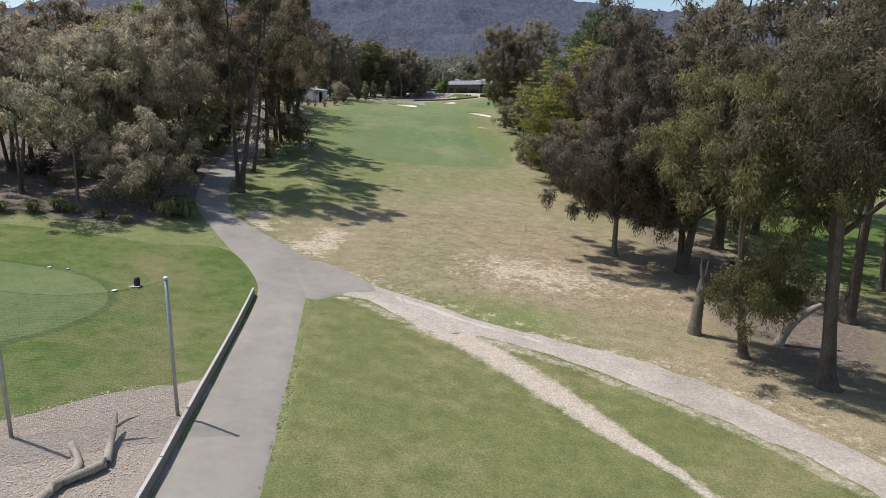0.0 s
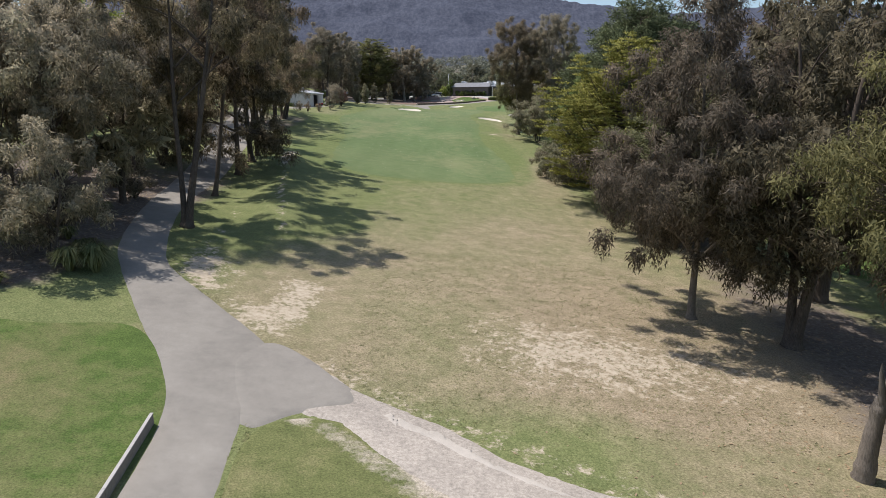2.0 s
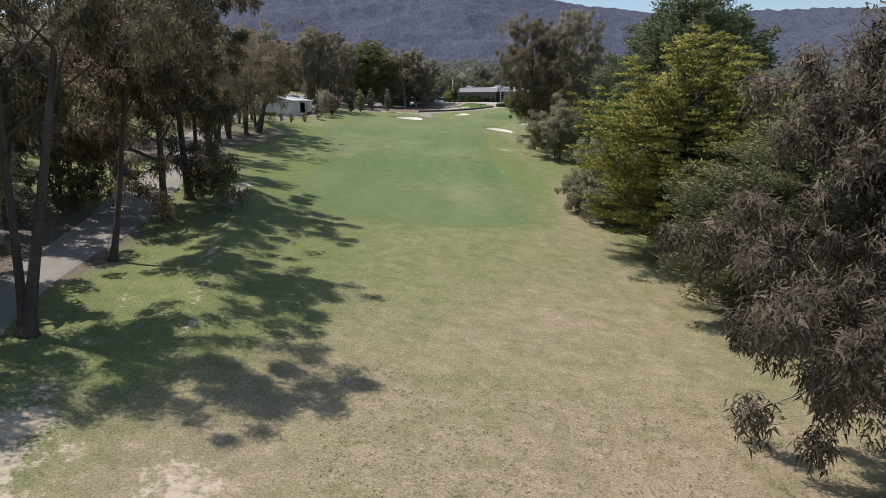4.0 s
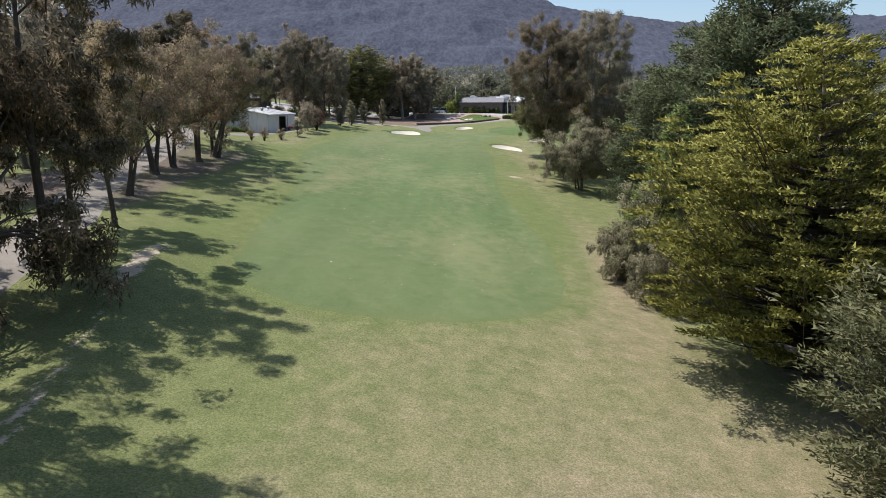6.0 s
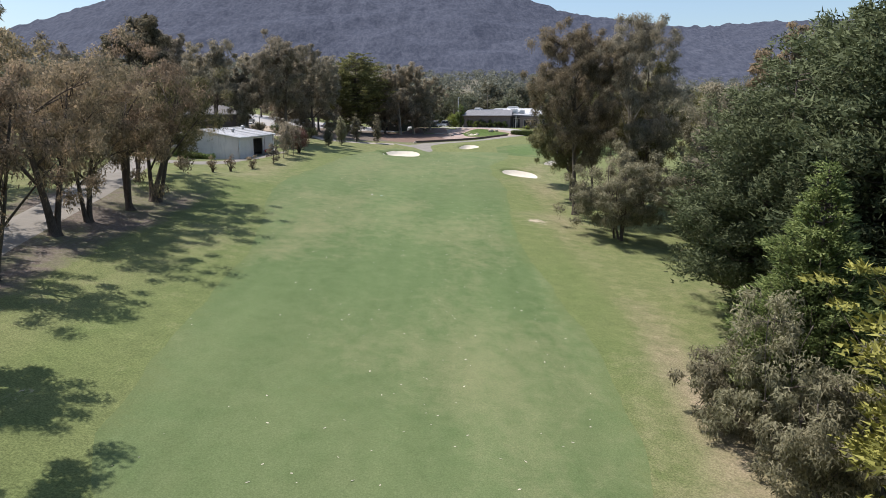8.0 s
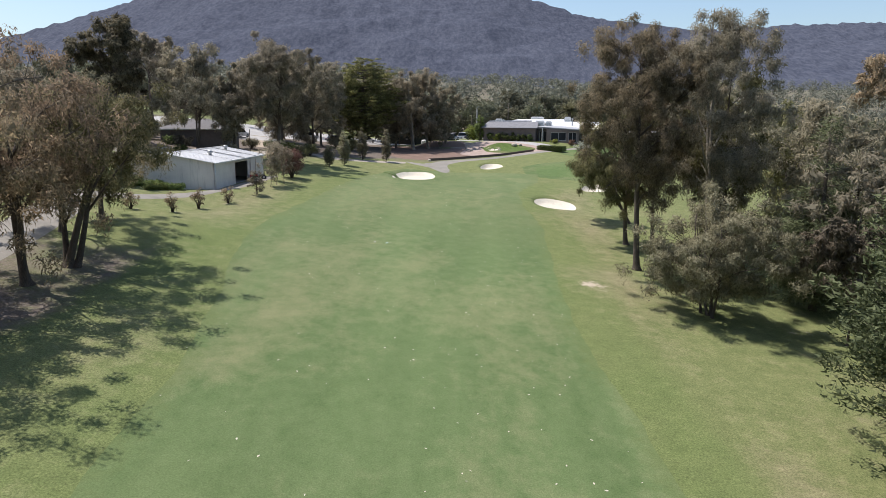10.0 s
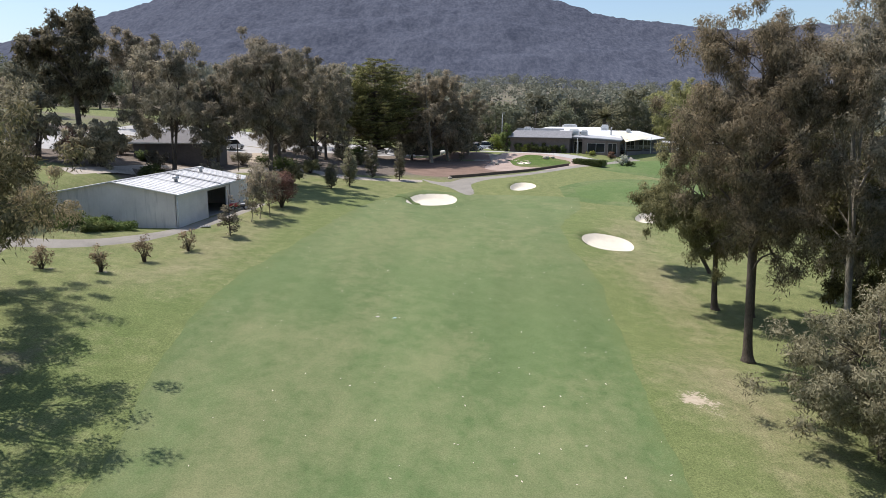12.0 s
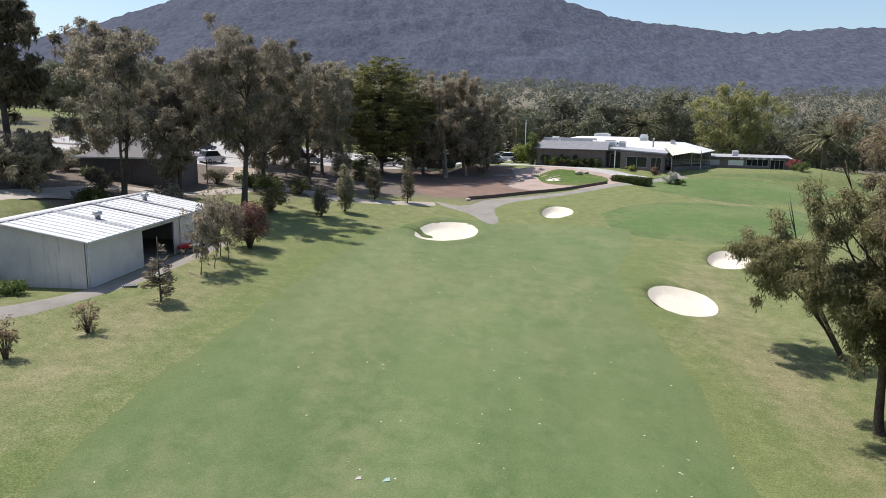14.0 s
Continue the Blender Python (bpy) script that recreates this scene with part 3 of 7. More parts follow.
fairway()
patch("green_collar_1", 19.5, 222.5, [(4.6, 221.5), (10.7, 229.5), (20.3, 233.4), (30, 235), (35.2, 230.5), (30.9, 220.5), (22, 210.8), (12, 208.8), (5.4, 212)], FIRST_CUT, .025, label="longer dark green collar round the putting green", category="lawn")
patch("green_collar_2", 30, 248, [(11.8, 247.5), (19, 254), (32, 257), (45.5, 256.6), (49.5, 248), (39, 238), (26, 236), (15.4, 239.6)], FIRST_CUT, .025, label="longer dark green collar round the practice green", category="lawn")
patch("putting_green_1", 19.5, 222.5, [(6.6, 220.5), (11.7, 227.5), (20.8, 231), (29, 232.5), (32.6, 229.5), (28.9, 221.5), (20.9, 213), (12.4, 211.2), (7.4, 213.5)], GREEN_TURF, .05, label="smooth putting green below the clubhouse", category="putting green")
patch("putting_green_2", 30, 248, [(14, 247), (20, 252.5), (32, 255.5), (44, 255), (47, 248), (38, 240), (26, 238), (17, 241)], GREEN_TURF, .05, label="raised practice putting green beside the clubhouse", category="putting green")
patch("putting_green_3", -24, 33, [(-30, 38.6), (-24.5, 38.9), (-20.3, 38.2), (-18.1, 36.6), (-17, 34.2), (-17.1, 31.6), (-18.2, 28.9), (-20.5, 26.4), (-25, 25), (-31, 27)], COLLAR, .05, label="practice green with a darker mown collar behind netting", category="putting green")
patch("putting_green_4", -24.3, 33, [(-30, 38.2), (-24.5, 38.5), (-20.5, 37.8), (-18.4, 36.3), (-17.35, 34.1), (-17.45, 31.7), (-18.5, 29.2), (-20.7, 26.8), (-25, 25.4), (-31, 27.4)], PALE_GREEN, .065, label="smooth pale practice green", category="putting green")
patch("practice_lawn", -20, 35, [(-36, 44), (-28, 45.6), (-20, 45.4), (-15.6, 46.6), (-12.2, 42.2), (-11.0, 38.0), (-10.5, 33), (-9.9, 28), (-10.4, 26.3), (-13, 24.2), (-15.3, 21.8), (-20, 19), (-36, 18)], LUSH, .03, 24, label="lush green lawn round a practice green", category="lawn")
SPUR = [(-1.4, 37.6, 1.3), (.1, 35.9, 1.1), (2.5, 32.8, .98), (4.7, 29.5, .9), (6.2, 27.1, .72), (7.2, 25.6, .5), (8.7, 23.5, .3)]
CRUMBS = [(8.9, 23.0, .41), (9.2, 22.4, .36), (-6.6, 40.2, .51)]


def wear(ob, dusty):
    """Marks how far the turf is worn to bare soil along the spur and the track edges."""
    n = len(ob.data.vertices)
    co = np.empty(n * 3, np.float32)
    ob.data.vertices.foreach_get("co", co)
    co = co.reshape(-1, 3)
    val = np.zeros(n)
    line = spline(SPUR, 10)
    dots = [c[2] for c in CRUMBS]
    for x, y, w in list(line) + CRUMBS:
        d = np.hypot(co[:, 0] - x, co[:, 1] - y)
        val = np.maximum(val, (.72 if w in dots else .84) * (1 - smooth(w * .35, w * 1.9, d)))
    for x, y, w in spline(dusty, 8):
        d = np.hypot(co[:, 0] - x, co[:, 1] - y)
        val = np.maximum(val, .55 * (1 - smooth(w * .3, w * 1.6, d)))
    a = ob.data.attributes.new("bare", "FLOAT", "POINT")
    a.data.foreach_set("value", val.astype(np.float32))


lawn = patch("front_lawn", 1, 27, [(-5.8, 12), (-6.0, 22), (-7.0, 30), (-8.1, 38.6), (-5.4, 40.6), (-2.9, 38.3), (-.8, 36.7), (1.9, 36.2), (6.0, 33.9), (10.4, 30.6), (13.8, 27.2), (16.0, 23.6), (16.2, 16), (12, 10), (3, 9)], FORE, .025, 60, 14, label="mown lawn beside the asphalt path with worn bare spur", category="lawn")
wear(lawn, [(-5.5, 39.8, .6), (-1.1, 35.8, .7), (1.8, 35.3, .7), (5.8, 33.0, .6), (10, 29.7, .6), (13.3, 26.4, .6), (15.4, 23.2, .6)])


for i, b in enumerate(BUNKERS):
    ang = np.linspace(0, 2 * math.pi, 22, endpoint=False)
    c, s = math.cos(radians(b[4])), math.sin(radians(b[4]))
    out = []
    for a in ang:
        lo, hi = .3, 2.5
        dx, dy = b[2] * math.cos(a), b[3] * math.sin(a)
        ux, uy = dx * c - dy * s, dx * s + dy * c
        for _ in range(24):
            mid = (lo + hi) / 2
            lo, hi = (mid, hi) if hollow(np.array(b[0] + ux * mid), np.array(b[1] + uy * mid), b) < 1.0 else (lo, mid)
        out.append((b[0] + ux * lo, b[1] + uy * lo))
    patch(f"bunker_{i + 1}", b[0], b[1], out, SAND, .04, 10, 4, "pale raked sand bunker with a mown grass lip", "bunker", .05)

patch("grass_tongue", -16.6, 206.3, [(-18.6, 205.2), (-18.4, 207.6), (-16.4, 207.3), (-14.9, 206.7), (-14.9, 205.9), (-16.4, 205.4)], FAIRWAY, .14, 6, label="grass tongue reaching into the sand bunker", category="lawn", drop=.34)
# paths and tracks
strip("path_1", [(-8.4, 8), (-8.9, 18.5), (-9.4, 24), (-10.3, 30), (-11.35, 38.7), (-13.6, 43.6), (-16.3, 48), (-20.9, 56), (-22.8, 61.3), (-24.4, 68), (-26.2, 76), (-27.8, 86), (-30.2, 100), (-34.8, 114), (-37.4, 130), (-42, 150), (-46, 162)],
      [(-5.2, 8), (-5.75, 19), (-6.4, 24.5), (-7.2, 30.3), (-8.5, 39.6), (-8.5, 45.2), (-12.8, 50.6), (-17.3, 55.4), (-19.4, 60.3), (-21.4, 67.5), (-22.9, 76), (-23.6, 86), (-25.6, 100), (-30.6, 114), (-33.6, 130), (-37, 150), (-40.5, 161)],
      PATH_GREY, .05, 8, 6, .05, label="grey asphalt cart path with pale worn patches", category="path")
strip("path_2", [(-8.9, 46.5), (-6.8, 45.2), (-3.6, 42.4), (-1.2, 40.9), (2.7, 38.0), (6.3, 36.4), (9.7, 34.9), (12.7, 32.7), (15.8, 28.7), (18.4, 24), (22.5, 15)],
      [(-8.55, 39.4), (-7.2, 40.6), (-5.4, 40.2), (-3.2, 37.7), (-1.1, 36.0), (1.8, 35.6), (5.8, 33.2), (10, 29.9), (13.3, 26.6), (15.5, 23.4), (18.8, 14)],
      GRAVEL, .05, 8, 6, .17, label="pale gravel track with ruts curving off the path", category="track")
patch("path_apron", -7.2, 42.6, [(-8.6, 39.3), (-8.0, 39.2), (-7.0, 40.4), (-5.9, 41.2), (-4.6, 41.9), (-4.9, 43.1), (-6.0, 44.3), (-7.6, 46.0), (-9.4, 47.0), (-10.6, 45.2), (-9.8, 42)], PATH_GREY, .066, 8, label="asphalt mouth of the gravel track", category="path")
strip("path_3", [(-52, 160), (-41, 163.5), (-36.4, 168.0), (-33.9, 173.2), (-33.6, 180), (-33.4, 192)], [(-51, 157), (-40, 160.6), (-35.0, 166.6), (-32.2, 172.0), (-31.1, 178.5), (-30.6, 190)], PATH_GREY, .05, 6, 6, .05, label="pale concrete service path to the shed", category="path")
strip("path_4", [(-17, 224.5), (-12.8, 222.5), (-9.6, 228.6), (-1.7, 235.0), (9.0, 245.2), (16, 249.8), (22, 257)], [(-15, 220.5), (-10.4, 217.5), (-6.4, 226.4), (-0.6, 232.8), (9.8, 242.8), (17, 247), (24.5, 254)], PATH_GREY, .05, 6, 6, .05, label="winding path up to the clubhouse", category="path")
strip("path_5", [(-13.2, 223), (-12.6, 219), (-10.8, 215.5), (-9.6, 212.6)], [(-8.2, 223), (-8.4, 219), (-7.8, 215.5), (-8.2, 212.6)], PATH_GREY, .045, 6, 6, .2, label="worn sandy end of a path", category="track")
strip("car_park", [(-75, 226), (-60, 236), (-45, 243), (-30, 256), (-12, 272), (0, 279)], [(-80, 262), (-62, 272), (-45, 280), (-25, 290), (-8, 296), (4, 300)], ROAD_GREY, .06, 8, 6, .05, label="pale asphalt car park among trees", category="car park")
strip("road", [(-110, 192), (-84, 197), (-70, 202), (-63.6, 206), (-62, 212), (-63, 223.5), (-53, 227), (-44, 232)], [(-118, 222), (-92, 224), (-78, 226), (-72, 228), (-66, 232), (-60, 236), (-52, 240), (-45, 243.5)], ROAD_GREY, .055, 8, 6, .05, label="pale asphalt drive into the car park", category="road")
strip("path_6", [(-8.5, 268.5), (-2.4, 265.2), (3.4, 261.4), (11, 257.4), (17, 253.6)], [(-8.5, 265.2), (-2.8, 262.2), (3.0, 258.8), (10.2, 254.6), (16, 250.2)], ROAD_GREY, .05, 6, 6, .03, label="pale concrete path along the clubhouse front", category="path")
strip("path_7", [(-57, 192), (-53.5, 198.5), (-50, 204.6), (-43.6, 206.4), (-41.4, 212), (-39, 218.6), (-33, 221), (-27, 220), (-16.5, 223.6)], [(-53, 189), (-50.8, 195), (-48.6, 202.4), (-43.2, 204.4), (-38.8, 210), (-37, 215), (-33, 217.6), (-29, 215.4), (-16, 220.6)], GRAVEL, .045, 6, 6, .12, label="pale gravel walk winding under the trees", category="path")
strip("path_8", [(-44, 219), (-46, 228), (-51, 240)], [(-41.5, 220), (-43, 229), (-47, 242)], DIRT, .05, 5, 6, .15, label="pale sandy walk up to the car park", category="path")
strip("rut_1", [(-3.4, 41.5), (-2.5, 41.0), (-.4, 39.4), (2.2, 37.5), (5, 35.9)], [(-3.4, 40.9), (-2.5, 40.2), (-.4, 38.5), (2.2, 36.9), (5, 35.6)], RUT, .058, 4, 8, .34, label="white dusty rut in the gravel track", category="track")
strip("fairway_2", [(30, 50), (30, 66), (27.5, 80), (29, 100), (40, 122)], [(52, 44), (54, 66), (52, 84), (54, 104), (66, 130)], LUSH, .03, 10, 6, .2, label="bright green neighbouring fairway behind the trees", category="fairway")


# ---- plants ----
def leaves(centres, radii, per, size, droop=.5, flat=1.0, ratio=.3, rng=None, out=0.0, axis=None, level=0.0, heart=None):
    """Leaf blades in clumps: (n, 3, 3). out: how far they point away from the axis; level: how flat they lie."""
    c = np.repeat(np.asarray(centres, float), per, axis=0)
    r = np.repeat(np.asarray(radii, float), per)
    n = len(c)
    g = rng.normal(size=(n, 3))
    g /= np.linalg.norm(g, axis=1)[:, None] + 1e-9
    g *= (rng.uniform(0, 1, n) ** .45)[:, None]
    g[:, 2] *= flat
    p = c + g * r[:, None]
    d = rng.normal(size=(n, 3)) * np.array([1, 1, .7 * (1 - level * .6)])
    d[:, 2] -= droop * 1.6
    if out:
        a = p - (np.asarray(axis) if axis is not None else c)
        a[:, 2] *= .35
        a /= np.linalg.norm(a, axis=1)[:, None] + 1e-9
        d = d + a * out * 2
    d /= np.linalg.norm(d, axis=1)[:, None]
    w = rng.normal(size=(n, 3))
    w[:, 2] += level * 3
    s = np.cross(d, w)
    s /= np.linalg.norm(s, axis=1)[:, None] + 1e-9
    ln = (size * rng.uniform(.65, 1.3, n))[:, None]
    heart = c.mean(0) if heart is None else np.asarray(heart)
    far = p - heart
    far /= np.linalg.norm(far, axis=1)[:, None] + 1e-9
    near = g / (np.linalg.norm(g, axis=1)[:, None] + 1e-9)
    way = near * .55 + far * .5 + (0, 0, .25)
    way /= np.linalg.norm(way, axis=1)[:, None] + 1e-9
    return np.stack([p + s * ln * ratio * .5, p + d * ln, p - s * ln * ratio * .5, way], 1)


def gum(name, x, y, h, r, low=.35, leaf=GUM, bark=BARK, seed=0, stems=1, clumps=60, per=170, size=.42, trunk=.3, lean=(0, 0), hang=.25, label="", group="", shift=(0, 0), wide=1.0, fork=.3, sink=.15, fine=1.0, fan=None, inner=5, skirt=0, arc=(0, 6.28), reach=1.0, bare=()):
    """A gum tree: one or more leaning stems, limbs to every clump, drooping leaves."""
    rng = np.random.RandomState(seed + 11)
    ob = thing(name, x, y, gz(x, y) - sink)
    v, f = [], []
    tips = []
    for s in range(stems):
        a = (rng.uniform(0, 6.28) if fan is None else fan) + s * 6.28 / max(stems, 1)
        spread = 0 if stems == 1 else r * .32
        top = np.array([lean[0] + shift[0] * .7 + spread * math.cos(a), lean[1] + shift[1] * .7 + spread * math.sin(a), h * rng.uniform(.84, .93)])
        base = np.array([.12 * s * math.cos(a) * 2, .12 * s * math.sin(a) * 2, 0])
        mid = base * .5 + top * .45 + np.array([rng.uniform(-.35, .35), rng.uniform(-.35, .35), 0])
        pts = spline([base, base * .75 + mid * .25 + rng.uniform(-.08, .08, 3), mid, mid * .45 + top * .55 + rng.uniform(-.3, .3, 3), top], 5)
        k = np.linspace(0, 1, len(pts))
        rad = trunk * (1 - .9 * k ** .8) * (1 + .55 * np.exp(-k * 26)) / (1 if s == 0 else 1.25)
        tube(pts, np.maximum(rad, .025), 9, v, f)
        tips.append((pts, rad))
    # the crown: lobes on main limbs, each lobe a cloud of small clumps with gaps between
    nl = max(7, int(clumps / 4.6))
    cs, rs, lobes = [], [], []
    while len(lobes) < nl:
        q = rng.normal(size=3)
        q = q / np.linalg.norm(q) * rng.uniform(.3, 1) ** .6
        hz = low * h + (h - low * h) * (.5 + .47 * q[2])
        taper = 1.0 - (.45 * q[2] ** 2 if q[2] > 0 else .25 * q[2] ** 2)
        c = np.array([shift[0] * (.3 + .7 * hz / h) + q[0] * r * taper * wide, shift[1] * (.3 + .7 * hz / h) + q[1] * r * taper, hz])
        if lobes and min(np.linalg.norm((c - l) * (1, 1, .8)) for l in lobes) < r * .26 * rng.uniform(.5, 1.1):
            continue
        lobes.append(c)
    for _ in range(skirt):
        a, o = rng.uniform(*arc), r * rng.uniform(.5, .9) * reach
        lobes.append(np.array([math.cos(a) * o, math.sin(a) * o, h * rng.uniform(.14, .36)]))
    lr = r * .28 + .4
    twigs = []
    for i, c in enumerate(lobes):
        pts, rad = tips[i % len(tips)]
        hh = np.clip(c[2] - np.hypot(c[0] - pts[0][0], c[1] - pts[0][1]) * rng.uniform(.55, 1.1), fork * h * .75, h * .86)
        k = int(np.argmin(abs(pts[:, 2] - hh)))
        a = pts[k]
        far = np.linalg.norm(c - a)
        bend = a * .5 + c * .5 + np.array([rng.uniform(-.5, .5), rng.uniform(-.5, .5), .1 * far])
        r0 = min(rad[k] * .6, .05 + .016 * far)
        line = spline([a, bend, c], 3 if fine > 1.2 else 2)
        tube(line, np.linspace(r0, .02, len(line)), 5, v, f)
        for _ in range(int(10 * rng.uniform(.6, 1.3))):
            g = rng.normal(size=3) * np.array([.62, .62, .5]) * lr
            cs.append(c + g)
            rs.append(lr * rng.uniform(.24, .46) + .14)
            if rng.uniform() < (.6 if fine > 1.2 else .1):
                twigs.append((line[-3], c + g))
    # leafless limbs: where each one ends
    for bx, by, bz in bare:
        pts, rad = tips[0]
        a, e = pts[int(len(pts) * .55)], np.array([bx, by, bz])
        mid = a * .5 + e * .5 + np.array([rng.uniform(-.3, .3), rng.uniform(-.3, .3), -.06 * np.linalg.norm(e - a)])
        line = spline([a, mid, e], 4)
        tube(line, np.linspace(.1, .02, len(line)), 5, v, f)
        for k in range(2, len(line) - 1):
            g = line[k] + (e - a) * rng.uniform(.16, .26) + rng.uniform(-.9, .9, 3)
            tube([line[k], line[k] * .45 + g * .55 + (0, 0, -.1), g], [.04, .025, .008], 4, v, f)
    for a, b in twigs:
        tube([a, (a + b) / 2 + (0, 0, .15), b], [.022, .016, .006], 3, v, f)
    cs, rs = np.array(cs), np.array(rs)
    per = int(per * clumps / len(cs) * .98 * fine)
    size = 1.17 * size / fine ** .62
    low_c = cs.copy()
    low_c[:, 2] -= rs * .55
    lv = np.concatenate([leaves(cs, rs, per, size * (.9 if fine < 2 else 1.0), .55, .75, .3 if fine < 2 else .22, rng), leaves(low_c, rs * .7, int(per * hang) + 1, size, 1.2, 1.3, .26, rng),
                         leaves(cs, rs * .6, inner, size * 1.5, .4, .8, .5, rng)])
    child("trunk", mesh_of("trunk", v, f, bark, True), ob)
    child("crown", leaf_mesh("crown", lv, leaf), ob)
    return tagged(ob, label or "gum tree with drooping grey-green leaves and dark bark", "tree", group)


def conifer(name, x, y, h, r, leaf, seed=0, low=.06, power=.75, per=70, tiers=26, size=.4, flat=.28, rise=.12, label="", group="", bark=BARK, ratio=.3, tuft=.75, around=None, shift=(0, 0), droop=-.15, out=1.0, trunk=.35, level=0.0, inner=.3):
    """A cypress or pine: boughs in uneven tiers that end in flat or round sprays."""
    rng = np.random.RandomState(seed + 5)
    ob = thing(name, x, y, gz(x, y) - .15)
    v, f = [], []
    tube([(0, 0, 0), (0, 0, h * .3), (shift[0] * .5, shift[1] * .5, h * .65), (shift[0], shift[1], h * (.9 if power < .4 else .97))], [trunk, trunk * .8, trunk * .45, .03], 10, v, f)
    bv, bf = [], []
    cs, rs, ax = [], [], []
    count = 0
    while count < tiers * (around or 11) * .62:
        k = rng.uniform(0, .95 if power < .4 else 1)
        prof = (1 - k ** (1 / power)) * (.5 + .5 * min(1, k / .2))
        if rng.uniform() > prof + .06:
            continue
        count += 1
        z = h * (low + (1 - low) * k) * .985
        a = rng.uniform(0, 6.283)
        ln = r * max(prof, .04) * rng.uniform(.7, 1.12) * (1 + .1 * math.sin(3 * a + seed) + .07 * math.sin(5 * a + 9 * k))
        kx, ky = shift[0] * z / h, shift[1] * z / h
        lift = rise * rng.uniform(.2, 1.8)
        end = np.array([kx + math.cos(a) * ln, ky + math.sin(a) * ln, z + ln * lift])
        tube([(kx, ky, z - ln * .12), (kx + math.cos(a) * ln * .55, ky + math.sin(a) * ln * .55, z - ln * .02), tuple(end)], [.05 + .01 * ln, .035, .01], 3, bv, bf)
        m = max(1, int(ln / (tuft * .85)))
        for j in range(m):
            t = 1 - j * .85 * tuft / max(ln, .1)
            if t < inner or j > 6:
                break
            w = rng.uniform(-.4, .4) * tuft * (1 + j * .5)
            cs.append((kx + math.cos(a) * ln * t - math.sin(a) * w, ky + math.sin(a) * ln * t + math.cos(a) * w, z + (end[2] - z) * t ** 1.5 + rng.uniform(-.15, .2)))
            rs.append(tuft * rng.uniform(.6, 1.15))
            ax.append((kx, ky, z - .3 * ln))
    cs, rs, ax = np.array(cs), np.array(rs), np.array(ax)
    lv = leaves(cs, rs, per, size, droop, flat, ratio, rng, out, np.repeat(ax, per, axis=0), level)
    child("trunk", mesh_of("trunk", v, f, bark, True), ob)
    tagged(child("branch", mesh_of("branch", bv, bf, bark, True), ob), kind="stuff")
    child("crown", leaf_mesh("crown", lv, leaf), ob)
    return tagged(ob, label, "tree", group)


def shrub(name, x, y, h, r, leaf, seed=0, per=120, clumps=16, size=.22, label="", category="shrub", group="", stems=4, droop=.1, ratio=.35, sink=.05):
    rng = np.random.RandomState(seed + 3)
    ob = thing(name, x, y, gz(x, y) - sink)
    v, f = [], []
    q = rng.normal(size=(clumps, 3))
    q /= np.linalg.norm(q, axis=1)[:, None]
    q *= rng.uniform(.35, 1, clumps)[:, None]
    cs = np.stack([q[:, 0] * r, q[:, 1] * r, h * (.55 + .42 * q[:, 2])], 1)
    for i in range(clumps):
        a = i % stems * 6.28 / stems
        tube([(.08 * math.cos(a), .08 * math.sin(a), 0), (cs[i, 0] * .45, cs[i, 1] * .45, cs[i, 2] * .55), tuple(cs[i])], [.03 + .012 * h, .02 + .004 * h, .006], 5, v, f)
    lv = leaves(cs, np.full(clumps, .22 * r + .2 * h / 2), per, size, droop, .9, ratio, rng)
    child("stem", mesh_of("stem", v, f, BARK, True), ob)
    child("foliage", leaf_mesh("foliage", lv, leaf), ob)
    return tagged(ob, label, category, group)


# left of the path: light bushland trees on leaf litter
gum("gum_tree", -19.5, 63.7, 22, 5.2, .36, GUM_DARK, BARK, 1, 2, 80, 190, .42, .36, shift=(1.2, 3.2), hang=.5, fine=2.3, fan=.1, label="tall twin-stemmed gum tree with hanging leaf clusters beside the path")
gum("gum_tree", -21.6, 75.5, 22.5, 4.8, .36, GUM_DARK, BARK, 2, 1, 66, 180, .42, .26, hang=.4, shift=(2.6, 2.2), fine=1.8, label="slender gum tree on the grass bank beside the path", group="gum trees along the path")
gum("gum_tree", -22.5, 85.4, 20.5, 5.0, .12, GUM_DARK, BARK, 3, 1, 54, 190, .42, .36, skirt=7, hang=.5, fine=1.7, label="dark gum tree with drooping foliage on the grass bank", group="gum trees along the path")
gum("gum_tree", -22.6, 90.5, 21.5, 5.2, .27, GUM_DARK, BARK, 4, 1, 56, 190, .42, .4, hang=.5, fine=1.7, label="dark gum tree with drooping foliage on the grass bank", group="gum trees along the path")
gum("gum_tree", -22.7, 93.2, 18.5, 4.7, .26, GUM_DARK, BARK, 5, 1, 48, 190, .42, .27, hang=.4, fine=1.7, label="upright dark-barked gum tree beside the path", group="gum trees along the path")
gum("gum_tree", -29.2, 113, 12.5, 5.2, .34, GUM_BROWN, BARK, 133, 2, 60, 170, .36, .26, fine=1.7, hang=.2, shift=(.8, 0), label="spreading gum tree with brown-green crown beside the path", group="gum trees along the path")
gum("gum_tree", -24.5, 101.2, 13.5, 3.7, .28, GUM_BROWN, BARK, 6, 1, 50, 170, .36, .24, fine=1.6, label="slim gum tree with olive-brown leaves beside the path", group="gum trees along the path")
gum("gum_tree", -31.6, 123.6, 13, 6.4, .36, GUM_BROWN, BARK, 7, 2, 75, 170, .36, .42, hang=.2, fine=1.8, label="spreading gum tree with brown-green crown on the bank", group="spreading gums on the bank")
gum("gum_tree", -31.6, 128.6, 11.5, 5.4, .36, GUM_BROWN, BARK, 8, 2, 58, 170, .36, .32, hang=.2, fine=1.8, label="small spreading gum tree on the bank", group="spreading gums on the bank")
